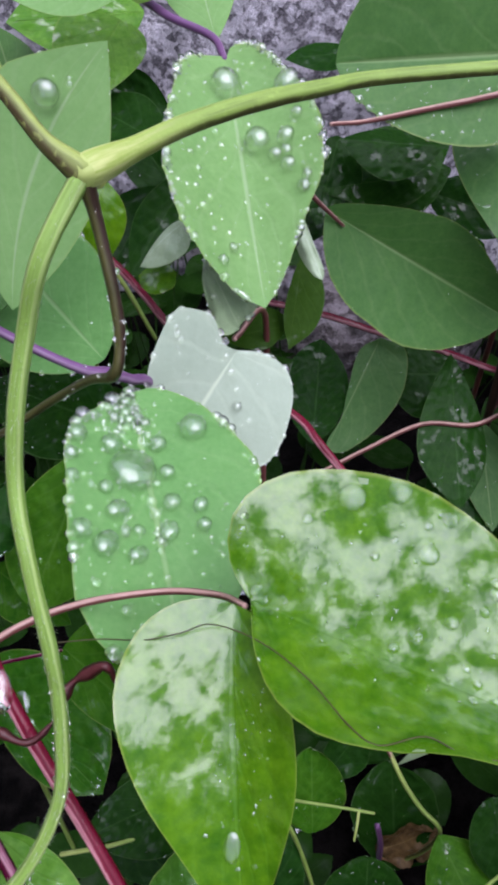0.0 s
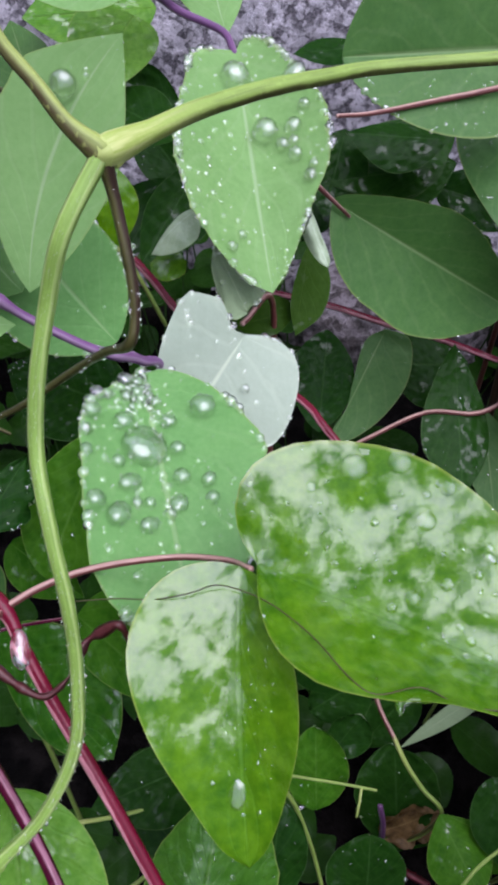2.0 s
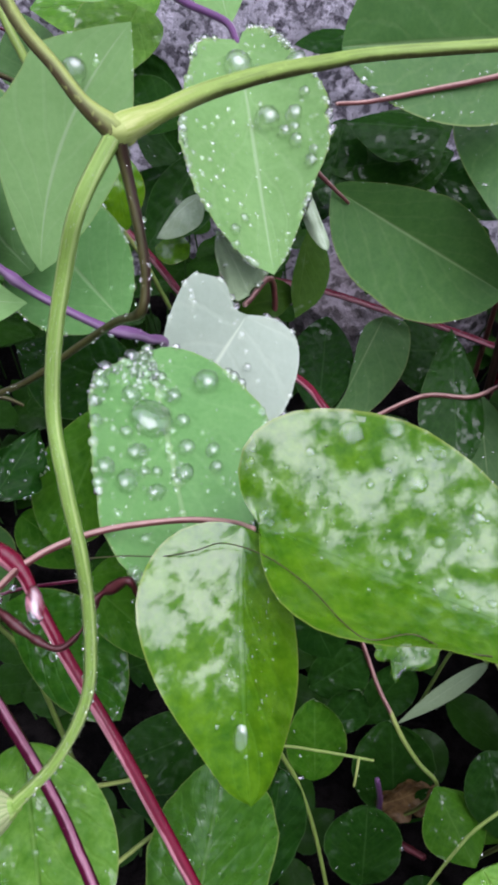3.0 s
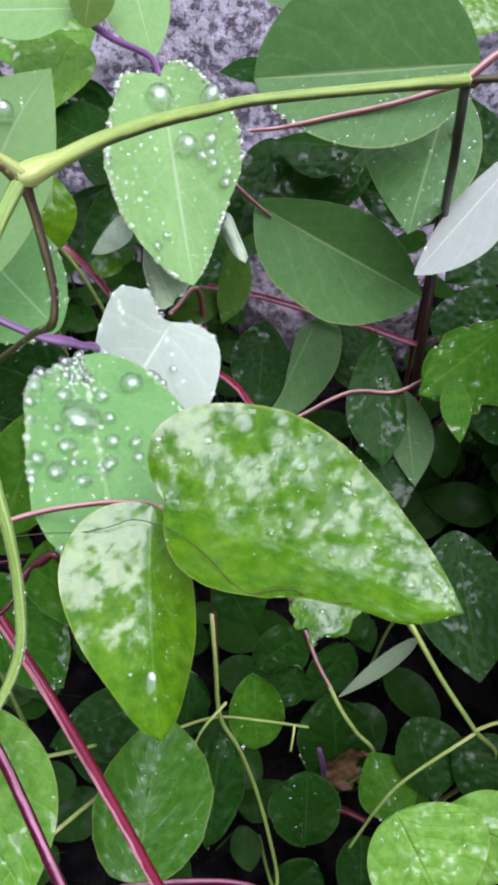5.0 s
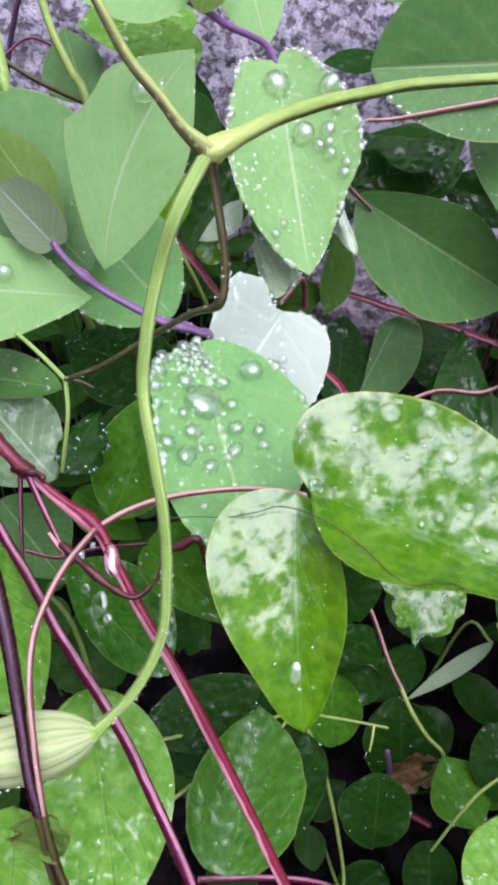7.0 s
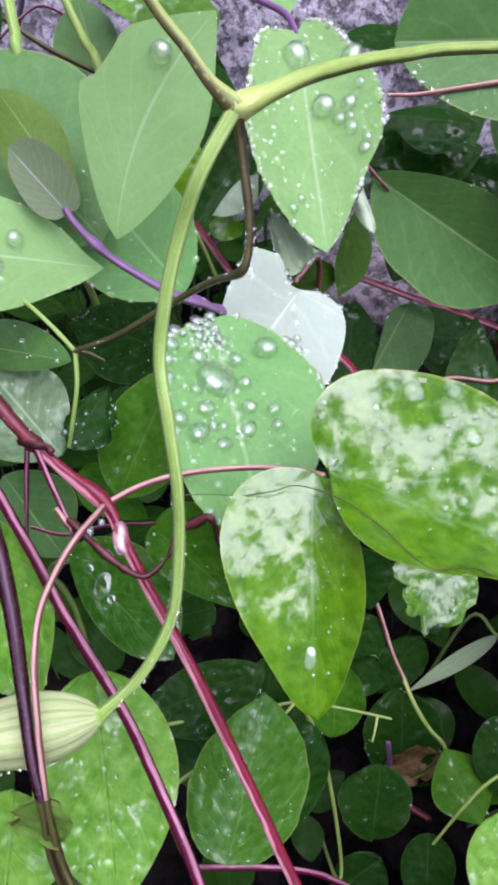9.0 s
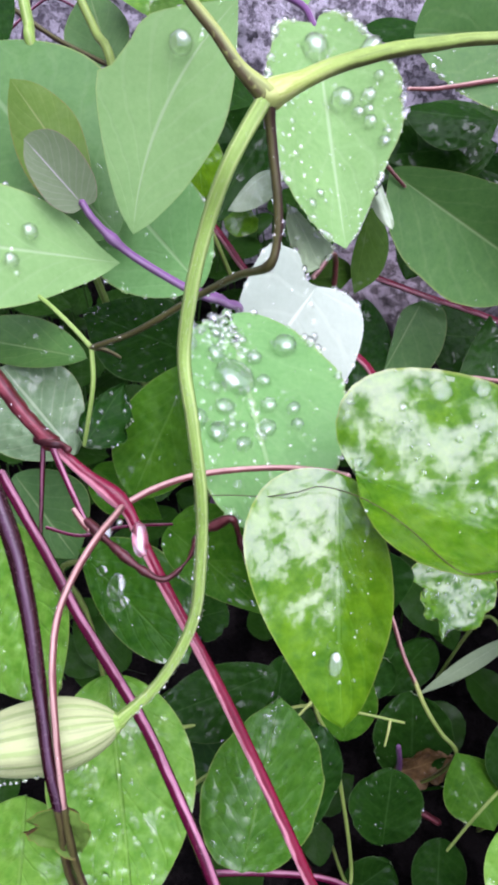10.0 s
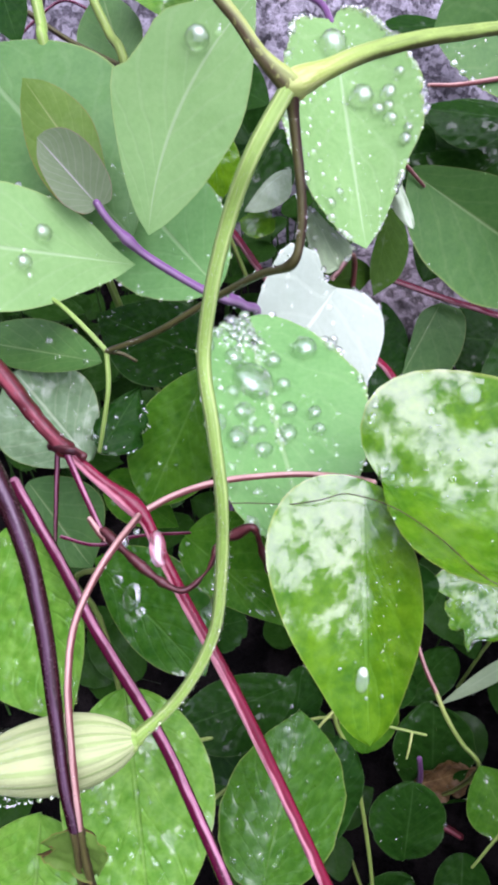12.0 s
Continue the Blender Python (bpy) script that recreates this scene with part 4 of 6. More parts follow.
blade_o4 = Blade((-0.0354, 0.2242, 0.2340), (-0.0492, 0.1931, 0.2208), (0.13, -0.44, 0.89), 0.0107, 0.0144, 0.0004, 0.0004, full=0.75, sharp=0.95, peak=0.25, seed=12)
blade_o4_leaf = leaf(upper, blade_o4, (LIGHT, UNDER), "wet green leaf before the stone wall")
blade_o5 = Blade((-0.0318, 0.2475, 0.2276), (-0.0703, 0.2343, 0.2294), (0.21, -0.48, 0.85), 0.0146, 0.0144, 0.0001, 0.0001, peak=0.48, seed=13)
blade_o5_leaf = leaf(upper, blade_o5, (LIGHT, UNDER), "wet yellow-green leaf before the stone wall")
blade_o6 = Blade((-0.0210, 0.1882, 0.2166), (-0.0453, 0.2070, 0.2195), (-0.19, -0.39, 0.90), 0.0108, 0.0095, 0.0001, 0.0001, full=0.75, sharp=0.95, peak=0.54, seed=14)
blade_o6_leaf = leaf(upper, blade_o6, (DARK, UNDER), "leaf darkened for shade behind the beaded one")
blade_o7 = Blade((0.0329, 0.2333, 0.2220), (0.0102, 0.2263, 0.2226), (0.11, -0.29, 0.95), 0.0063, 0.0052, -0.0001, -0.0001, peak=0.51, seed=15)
blade_o7_leaf = leaf(upper, blade_o7, (DARK, UNDER), "leaf darkened for shade by the stone")
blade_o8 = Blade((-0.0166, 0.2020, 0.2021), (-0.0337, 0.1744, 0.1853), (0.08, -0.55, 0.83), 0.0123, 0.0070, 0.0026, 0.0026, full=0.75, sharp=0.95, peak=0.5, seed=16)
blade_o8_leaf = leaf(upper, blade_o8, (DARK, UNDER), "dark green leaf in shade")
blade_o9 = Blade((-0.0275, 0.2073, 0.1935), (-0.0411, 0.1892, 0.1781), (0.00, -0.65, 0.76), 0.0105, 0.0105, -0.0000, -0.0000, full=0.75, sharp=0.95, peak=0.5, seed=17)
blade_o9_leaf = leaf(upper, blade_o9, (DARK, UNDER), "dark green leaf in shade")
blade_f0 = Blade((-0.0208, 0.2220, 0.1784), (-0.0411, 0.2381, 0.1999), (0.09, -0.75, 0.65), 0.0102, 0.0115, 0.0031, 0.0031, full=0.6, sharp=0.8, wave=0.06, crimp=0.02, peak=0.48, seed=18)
blade_f0_leaf = leaf(upper, blade_f0, (DARK, UNDER), "leaf darkened for shade close to the stone wall")
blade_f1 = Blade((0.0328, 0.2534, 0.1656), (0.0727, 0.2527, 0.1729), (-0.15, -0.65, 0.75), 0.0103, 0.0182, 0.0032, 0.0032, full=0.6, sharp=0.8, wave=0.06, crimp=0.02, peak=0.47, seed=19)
blade_f1_leaf = leaf(upper, blade_f1, (DARK, UNDER), "leaf darkened for shade close to the stone wall")
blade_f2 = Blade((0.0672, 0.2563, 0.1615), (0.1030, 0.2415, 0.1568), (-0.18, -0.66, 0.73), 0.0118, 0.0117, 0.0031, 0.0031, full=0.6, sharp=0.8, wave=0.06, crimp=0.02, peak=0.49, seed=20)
blade_f2_leaf = leaf(upper, blade_f2, (DARK, UNDER), "leaf darkened for shade close to the stone wall")
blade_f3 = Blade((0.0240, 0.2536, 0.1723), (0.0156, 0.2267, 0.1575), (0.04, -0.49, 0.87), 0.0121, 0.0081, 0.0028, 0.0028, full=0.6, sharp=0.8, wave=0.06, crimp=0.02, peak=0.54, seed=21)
blade_f3_leaf = leaf(upper, blade_f3, (DARK, UNDER), "leaf darkened for shade close to the stone wall")
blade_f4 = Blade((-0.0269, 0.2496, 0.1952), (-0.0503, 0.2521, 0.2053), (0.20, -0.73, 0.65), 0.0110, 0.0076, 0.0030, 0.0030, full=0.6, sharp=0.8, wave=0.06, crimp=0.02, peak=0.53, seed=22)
blade_f4_leaf = leaf(upper, blade_f4, (DARK, UNDER), "leaf darkened for shade close to the stone wall")
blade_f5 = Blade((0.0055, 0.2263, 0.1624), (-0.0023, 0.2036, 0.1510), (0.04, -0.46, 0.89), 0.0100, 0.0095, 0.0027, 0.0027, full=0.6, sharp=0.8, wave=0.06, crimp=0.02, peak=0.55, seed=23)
blade_f5_leaf = leaf(upper, blade_f5, (DARK, UNDER), "leaf darkened for shade close to the stone wall")
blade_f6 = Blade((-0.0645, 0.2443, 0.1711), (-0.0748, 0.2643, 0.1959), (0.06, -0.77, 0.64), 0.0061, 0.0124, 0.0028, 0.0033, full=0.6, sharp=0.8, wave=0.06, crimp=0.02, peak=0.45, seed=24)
blade_f6_leaf = leaf(upper, blade_f6, (DARK, UNDER), "leaf darkened for shade close to the stone wall")
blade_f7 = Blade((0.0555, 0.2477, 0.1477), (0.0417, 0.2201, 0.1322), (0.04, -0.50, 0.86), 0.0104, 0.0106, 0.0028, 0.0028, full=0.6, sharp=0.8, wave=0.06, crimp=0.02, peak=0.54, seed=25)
blade_f7_leaf = leaf(upper, blade_f7, (DARK, UNDER), "leaf darkened for shade close to the stone wall")

# ---- the hairy clematis stem with its flower bud ----

flower = thing("flowering_clematis", (0.088, 0.15, 0.0), "hairy green clematis stem with a drooping closed flower bud", "plant")
part('node', node_knob(Vector((-0.0166, 0.0736, 0.2761)), 0.0009, [(0.5880, 0.8002, -0.1179), (0.55, 0.45, -0.70), (-0.7743, 0.2947, 0.5600), (0.1730, -0.2542, -0.9516)]), FORK_SKIN, flower, 'pale yellow webbed fork of the stem')
stem(flower, [(-0.0174, 0.0728, 0.2766), (-0.0132, 0.0786, 0.2758), (-0.0074, 0.0857, 0.2752), (0.0005, 0.0935, 0.2740), (0.0088, 0.1008, 0.2723), (0.0208, 0.1102, 0.2698), (0.0613, 0.1256, 0.2658)], 0.00135, 0.00095, VINE_STEM, "stem", "stout ridged yellow-green stem", ridges=5, swell=((0.045, 1.42, 0.09), (1.0, 1.4, 0.05)), sides=20)
stem(flower, [(-0.0542, 0.1337, 0.3041), (-0.0435, 0.1104, 0.2962), (-0.0344, 0.0917, 0.2895), (-0.0291, 0.0817, 0.2857), (-0.0243, 0.0769, 0.2823), (-0.0211, 0.0742, 0.2793), (-0.0174, 0.0728, 0.2766)], 0.0007, 0.001, HALF_STEM, "stem", "thin green and brown stem", ridges=4, swell=((1.0, 1.6, 0.12),), sides=14)
stem(flower, [(-0.0174, 0.0728, 0.2766), (-0.0164, 0.0713, 0.2709), (-0.0151, 0.0675, 0.2637), (-0.0149, 0.0655, 0.2595), (-0.0160, 0.0641, 0.2556), (-0.0207, 0.0692, 0.2495), (-0.0283, 0.0739, 0.2404), (-0.0390, 0.0768, 0.2298), (-0.0489, 0.0807, 0.2213)], 0.00075, 0.00055, BROWN_STEM, "petiole", "dark brown leaf stalk, bent", swell=((0.0, 1.5, 0.06), (0.5, 1.25, 0.03)))
stem(flower, [(-0.0489, 0.0807, 0.2213), (-0.0541, 0.0846, 0.2245), (-0.0607, 0.0904, 0.2255), (-0.0714, 0.1009, 0.2213)], 0.0005, 0.0004, GREEN_STEM, "petiole", "thin green leaf stalk")
stem(flower, [(-0.0489, 0.0807, 0.2213), (-0.0485, 0.0762, 0.2162), (-0.0498, 0.0722, 0.2088), (-0.0510, 0.0706, 0.2035)], 0.0005, 0.0004, GREEN_STEM, "petiole", "thin green leaf stalk")
stem(flower, [(-0.0489, 0.0807, 0.2213), (-0.0463, 0.0812, 0.2204), (-0.0436, 0.0810, 0.2188)], 0.0005, 0.0003, BROWN_STEM, "petiole", "")
stalk = stem(flower, [(-0.0174, 0.0728, 0.2766), (-0.0218, 0.0659, 0.2708), (-0.0247, 0.0634, 0.2627), (-0.0267, 0.0588, 0.2549), (-0.0276, 0.0538, 0.2467), (-0.0259, 0.0465, 0.2405), (-0.0244, 0.0409, 0.2318), (-0.0241, 0.0355, 0.2213), (-0.0251, 0.0289, 0.2118), (-0.0299, 0.0222, 0.2041), (-0.0370, 0.0168, 0.1986)], 0.00112, 0.00085, GREEN_STEM, "peduncle", "long curving hairy green flower stalk", ridges=5, swell=((1.0, 1.3, 0.03),), sides=14)
stem(flower, [(0.0613, 0.1256, 0.2658), (0.0679, 0.1448, 0.2479), (0.0732, 0.1587, 0.2282), (0.0783, 0.1736, 0.2094), (0.0877, 0.1994, 0.1763), (0.0877, 0.1984, 0.1623), (0.0867, 0.1898, 0.1367), (0.0880, 0.1800, 0.0600), (0.0880, 0.1500, -0.0040)], 0.0011, 0.0018, BROWN_STEM, "stem", "dark brown woody stem")
stem(flower, [(0.0613, 0.1256, 0.2658), (0.0676, 0.1294, 0.2690), (0.0782, 0.1367, 0.2712)], 0.0009, 0.0007, PINK_STEM, "stem", "pinkish stem")
stem(flower, [(0.0613, 0.1256, 0.2658), (0.0710, 0.1288, 0.2645), (0.0826, 0.1328, 0.2614)], 0.0009, 0.0007, BROWN_STEM, "stem", "brown stem")
BUD_NECK, BUD_TIP = Vector((-0.0370, 0.0168, 0.1986)), Vector((-0.0646, 0.0101, 0.1982))
blade_s1 = Blade((-0.0516, 0.0849, 0.2143), (-0.0867, 0.0986, 0.2063), (-0.34, -0.37, 0.87), 0.0043, 0.0074, -0.0010, -0.0010, peak=0.49, seed=26)
blade_s1_leaf = leaf(flower, blade_s1, (DULL, UNDER), "dark wet leaf on a green stalk")
blade_s2 = Blade((-0.0514, 0.0718, 0.2019), (-0.0453, 0.0881, 0.2039), (0.42, -0.26, 0.87), 0.0044, 0.0070, -0.0001, -0.0001, wave=0.12, crimp=0.06, notch=0.4, peak=0.41, seed=27)
blade_s2_leaf = leaf(flower, blade_s2, (DARK, UNDER), "small crumpled wet leaf")

# ---- the red-stemmed clematis with its glossy leaflets ----

red_vine = thing("clematis_vine", (0.03, -0.05, 0.0), "red-stemmed clematis vine with glossy wet leaflets", "plant")
stem(red_vine, [(-0.0731, 0.0762, 0.2293), (-0.0648, 0.0692, 0.2260), (-0.0578, 0.0622, 0.2226), (-0.0521, 0.0573, 0.2204)], 0.0016, 0.00125, RUST_STEM, "stem", "rough dark red older stem", swell=((1.0, 1.35, 0.06),), sides=14, ridges=4, wobble=0.16, steps=10)
stem(red_vine, [(-0.0521, 0.0573, 0.2204), (-0.0458, 0.0532, 0.2176), (-0.0387, 0.0490, 0.2147), (-0.0351, 0.0437, 0.2116), (-0.0296, 0.0362, 0.2058), (-0.0210, 0.0253, 0.1966), (-0.0122, 0.0132, 0.1850), (-0.0032, 0.0002, 0.1727), (0.0080, -0.0160, 0.1550), (0.0220, -0.0360, 0.0800), (0.0300, -0.0500, -0.0040)], 0.00105, 0.0011, RED_STEM, "stem", "shiny red stem with a painted highlight streak", swell=((0.17, 1.65, 0.04),), sides=14, ridges=3)
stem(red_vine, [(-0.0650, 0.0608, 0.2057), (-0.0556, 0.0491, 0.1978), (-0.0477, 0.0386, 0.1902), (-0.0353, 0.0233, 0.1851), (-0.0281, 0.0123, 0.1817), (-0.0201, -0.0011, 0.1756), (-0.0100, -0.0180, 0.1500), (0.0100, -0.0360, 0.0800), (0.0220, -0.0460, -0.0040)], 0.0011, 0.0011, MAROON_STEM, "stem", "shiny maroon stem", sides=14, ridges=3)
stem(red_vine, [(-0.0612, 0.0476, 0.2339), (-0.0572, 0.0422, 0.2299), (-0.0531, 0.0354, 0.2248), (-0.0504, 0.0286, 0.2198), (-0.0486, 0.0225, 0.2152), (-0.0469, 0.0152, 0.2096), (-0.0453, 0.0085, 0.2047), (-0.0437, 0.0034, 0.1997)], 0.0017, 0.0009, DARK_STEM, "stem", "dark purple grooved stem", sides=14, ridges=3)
stem(red_vine, [(-0.0437, 0.0034, 0.1997), (-0.0420, -0.0060, 0.1650), (-0.0200, -0.0300, 0.0800), (0.0120, -0.0450, -0.0040)], 0.0008, 0.0007, BROWN_STEM, "stem", "thin brown lower stem", sides=10)
stem(red_vine, [(-0.0387, 0.0490, 0.2147), (-0.0337, 0.0516, 0.2162), (-0.0270, 0.0545, 0.2167), (-0.0191, 0.0565, 0.2165), (-0.0110, 0.0571, 0.2169), (-0.0042, 0.0551, 0.2192), (-0.0006, 0.0512, 0.2232)], 0.00065, 0.0005, PINK_STEM, "petiole", "thin arching pinkish leaf stalk")
stem(red_vine, [(-0.0387, 0.0490, 0.2147), (-0.0409, 0.0380, 0.2211), (-0.0442, 0.0317, 0.2184), (-0.0458, 0.0262, 0.2157), (-0.0455, 0.0192, 0.2130), (-0.0443, 0.0116, 0.2080), (-0.0429, 0.0035, 0.1997)], 0.0006, 0.00055, PINK_STEM, "petiole", "thin arching pinkish leaf stalk")
stem(red_vine, [(-0.0520, 0.0566, 0.2212), (-0.0482, 0.0504, 0.2179), (-0.0445, 0.0444, 0.2154)], 0.0006, 0.0005, MAROON_STEM, "petiole", "broken reddish leaf stalk")
stem(red_vine, [(-0.0442, 0.0443, 0.2160), (-0.0392, 0.0404, 0.2147), (-0.0342, 0.0374, 0.2127), (-0.0303, 0.0364, 0.2119), (-0.0268, 0.0392, 0.2136), (-0.0249, 0.0425, 0.2164), (-0.0223, 0.0439, 0.2176), (-0.0197, 0.0442, 0.2191), (-0.0183, 0.0429, 0.2155), (-0.0167, 0.0407, 0.2110)], 0.0008, 0.0006, CURL_STEM, "tendril", "withered dark maroon tendril, knobbly and curled", wobble=0.9, sides=12, steps=16)
stem(red_vine, [(-0.0542, 0.0585, 0.2182), (-0.0554, 0.0552, 0.2088), (-0.0579, 0.0540, 0.1947)], 0.0005, 0.0004, MAROON_STEM, "petiole", "")
stem(red_vine, [(-0.0542, 0.0500, 0.2044), (-0.0474, 0.0480, 0.2054), (-0.0405, 0.0506, 0.2049), (-0.0320, 0.0568, 0.1971)], 0.00035, 0.0003, MAROON_STEM, "petiole", "")
stem_drop((-0.0354, 0.0434, 0.2126), (0.14, -0.51, 0.85), 0.0015, 2.1)
stem_drop((-0.0406, 0.0429, 0.2154), (0.18, -0.52, 0.83), 0.0008, 1.2)
stem_drop((-0.0390, 0.0455, 0.2144), (0.16, -0.54, 0.83), 0.0006, 1.0)
blade_r = Blade((0.0002, 0.0517, 0.2241), (0.0493, 0.0277, 0.2255), (-0.06, -0.07, 1.00), 0.0229, 0.0144, 0.0060, 0.0055, crease=1.15, bow=0.0, wave=0.014, crimp=0.014, cup=(0.27, 0.0), roll=(0.0, 0.02), seed=28, rim=(((-0.06, 0.034), (-0.108, 0.091), (-0.117, 0.166), (-0.08, 0.263), (0.025, 0.353), (0.204, 0.419), (0.37, 0.414), (0.582, 0.324), (0.752, 0.214), (0.906, 0.1)), ((0.077, 0.134), (0.172, 0.228), (0.292, 0.264), (0.431, 0.233), (0.566, 0.175), (0.727, 0.136), (0.837, 0.134), (0.93, 0.077))))
blade_r_leaf = leaf(red_vine, blade_r, (GLOSS, UNDER), "large glossy wet green leaflet with rippled sheen")
blade_b = Blade((-0.0023, 0.0515, 0.2236), (-0.0006, 0.0159, 0.2037), (-0.18, -0.49, 0.86), 0.0083, 0.0147, 0.0029, 0.0060, bow=0.06, wave=0.012, seed=29, rim=(((0.055, 0.087), (0.211, 0.16), (0.377, 0.203), (0.577, 0.202), (0.769, 0.143), (0.922, 0.074)), ((-0.021, 0.098), (-0.002, 0.205), (0.064, 0.292), (0.171, 0.344), (0.288, 0.361), (0.432, 0.336), (0.594, 0.278), (0.767, 0.186), (0.936, 0.086))))
blade_b_leaf = leaf(red_vine, blade_b, (DRAINED, UNDER), "glossy wet green leaflet with pointed tip")
drop(blade_b, 0.756, 0.107, 0.00122, flat=0.3, stretch=(1.7, 0.6))
drop(blade_b, 0.724, 0.452, 0.00037, flat=0.3)
drop(blade_b, 0.823, 0.049, 0.00038, flat=0.3)
drop(blade_b, 0.807, -0.403, 0.00038, flat=0.3)
drop(blade_b, 0.734, 0.078, 0.00038, flat=0.3)
droplets(blade_b_leaf, blade_b, 60, 8, (0.00012, 0.0003), u0=0.25, u1=0.7, s0=-0.6, s1=0.2)
droplets(blade_r_leaf, blade_r, 150, 9, (0.0002, 0.0008), s0=-0.95, s1=0.2, wet=True)
droplets(blade_r_leaf, blade_r, 26, 29, (0.00012, 0.0003), edge=0.3)
drop(blade_r, 0.343, -0.853, 0.00210, flat=0.3, dull=True)
drop(blade_r, 0.431, -0.928, 0.00179, flat=0.3, dull=True)
drop(blade_r, 0.249, -0.735, 0.00080, flat=0.3, dull=True)
drop(blade_r, 0.522, -0.900, 0.00114, flat=0.3, dull=True)
drop(blade_r, 0.470, -0.627, 0.00144, flat=0.3, dull=True)
drop(blade_r, 0.336, -0.822, 0.00065, flat=0.3, dull=True)
drop(blade_r, 0.513, -0.318, 0.00095, flat=0.3, dull=True)
drop(blade_r, 0.429, -0.163, 0.00110, flat=0.3, dull=True)
drop(blade_r, 0.406, -0.650, 0.00048, flat=0.3, dull=True)
blade_p = Blade((-0.0429, 0.0325, 0.1798), (-0.0343, -0.0058, 0.1605), (0.15, -0.42, 0.90), 0.0146, 0.0137, 0.0000, 0.0000, peak=0.45, full=0.6, sharp=0.75, wave=0.02, crimp=0.01, seed=30)
blade_p_leaf = leaf(red_vine, blade_p, (LIGHT, UNDER), "wet green leaf dimpled with raindrops")
droplets(blade_p_leaf, blade_p, 80, 10, (0.0003, 0.0011), wet=True)
blade_s = Blade((-0.0685, 0.0594, 0.1927), (-0.0519, 0.0250, 0.1806), (-0.25, -0.42, 0.87), 0.0100, 0.0173, 0.0016, 0.0016, peak=0.5, full=0.65, sharp=0.95, seed=31)
blade_s_leaf = leaf(red_vine, blade_s, (LIGHT, UNDER), "wet green leaf dotted with rain")
droplets(blade_s_leaf, blade_s, 80, 11, (0.0003, 0.0011), wet=True)
blade_s3 = Blade((-0.0579, 0.0137, 0.1632), (-0.0589, -0.0053, 0.1472), (0.00, -0.65, 0.76), 0.0129, 0.0130, -0.0020, -0.0020, wave=0.03, full=0.75, sharp=0.95, peak=0.5, seed=32)
blade_s3_leaf = leaf(red_vine, blade_s3, (LIGHT, UNDER), "wet green leaf under the bud")
blade_v = Blade((-0.0431, 0.0037, 0.1986), (-0.0420, -0.0011, 0.1874), (-0.02, -0.92, 0.39), 0.0034, 0.0074, 0.0000, 0.0000, wave=0.15, crimp=0.08, notch=0.7, full=0.75, sharp=0.95, peak=0.44, seed=33)
blade_v_leaf = leaf(red_vine, blade_v, (OLIVE, DRY), "small ragged withered leaf")
stem(red_vine, [(-0.0430, 0.0036, 0.1992), (-0.0426, 0.0006, 0.1914), (-0.0416, -0.0031, 0.1804), (-0.0360, -0.0120, 0.1700)], 0.0007, 0.0006, BROWN_STEM, "petiole", "withered brown leaf stalk", wobble=0.2)
blade_q = Blade((-0.0141, 0.0103, 0.1176), (-0.0070, 0.0447, 0.1412), (0.25, -0.58, 0.78), 0.0128, 0.0183, -0.0055, -0.0046, teeth=0.05, wave=0.02, crimp=0.01, seed=34, rim=(((0.031, 0.162), (0.201, 0.273), (0.408, 0.301), (0.606, 0.257), (0.828, 0.145)), ((0.021, 0.218), (0.204, 0.386), (0.465, 0.431), (0.692, 0.357), (0.879, 0.188))))
blade_q_leaf = leaf(red_vine, blade_q, (QUILT, UNDER), "wet green leaf with serrated margin")
droplets(blade_q_leaf, blade_q, 80, 12, (0.0003, 0.0011), wet=True)
stem(red_vine, [(-0.0261, 0.0461, 0.2225), (-0.0202, 0.0466, 0.2225), (-0.0142, 0.0460, 0.2235), (-0.0092, 0.0468, 0.2240), (-0.0050, 0.0478, 0.2245), (0.0015, 0.0444, 0.2262), (0.0074, 0.0390, 0.2271), (0.0119, 0.0326, 0.2285), (0.0151, 0.0303, 0.2288), (0.0209, 0.0317, 0.2277), (0.0253, 0.0294, 0.2279), (0.0311, 0.0288, 0.2274)], 0.00009, 0.00011, BROWN_STEM, "tendril", "hair-thin tendril lying over the leaflets", sides=6)
stem(red_vine, [(-0.0467, 0.0463, 0.2163), (-0.0446, 0.0439, 0.2157), (-0.0435, 0.0431, 0.2156)], 0.0005, 0.0007, PINK_STEM, "stub", "pale pink broken stalk end")
stem(red_vine, [(-0.0549, 0.0583, 0.2200), (-0.0520, 0.0566, 0.2212), (-0.0499, 0.0562, 0.2215), (-0.0486, 0.0553, 0.2214)], 0.0009, 0.0007, CURL_STEM, "stub", "withered dark leaf base", wobble=0.6)

# ---- the silvery turned leaves and what stands behind ----

silver = thing("silver_leaved_shoot", (0.004, 0.11, 0.0), "shoot with a turned leaf showing its silvery underside", "plant")
stem(silver, [(-0.0034, 0.1288, 0.2030), (0.0039, 0.1466, 0.1945), (0.0040, 0.1400, 0.1500), (0.0040, 0.1150, 0.0800), (0.0040, 0.1100, -0.0040)], 0.0007, 0.0011, PINK_STEM, "stem", "")
blade_g = Blade((-0.0027, 0.1234, 0.2045), (-0.0164, 0.1074, 0.1904), (0.28, -0.76, 0.59), 0.0194, 0.0168, 0.0027, 0.0027, wave=0.03, seed=35, rim=(((-0.10, 0.2), (-0.11, 0.44), (0.063, 0.633), (0.459, 0.766), (0.715, 0.742), (0.928, 0.548), (1.032, 0.287)), ((0.016, 0.134), (-0.12, 0.352), (-0.079, 0.509), (0.01, 0.66), (0.296, 0.646), (0.627, 0.545), (0.902, 0.335))))
blade_g_leaf = leaf(silver, blade_g, (SILVER, MATTE), "turned leaf with silvery white underside and rain beads")
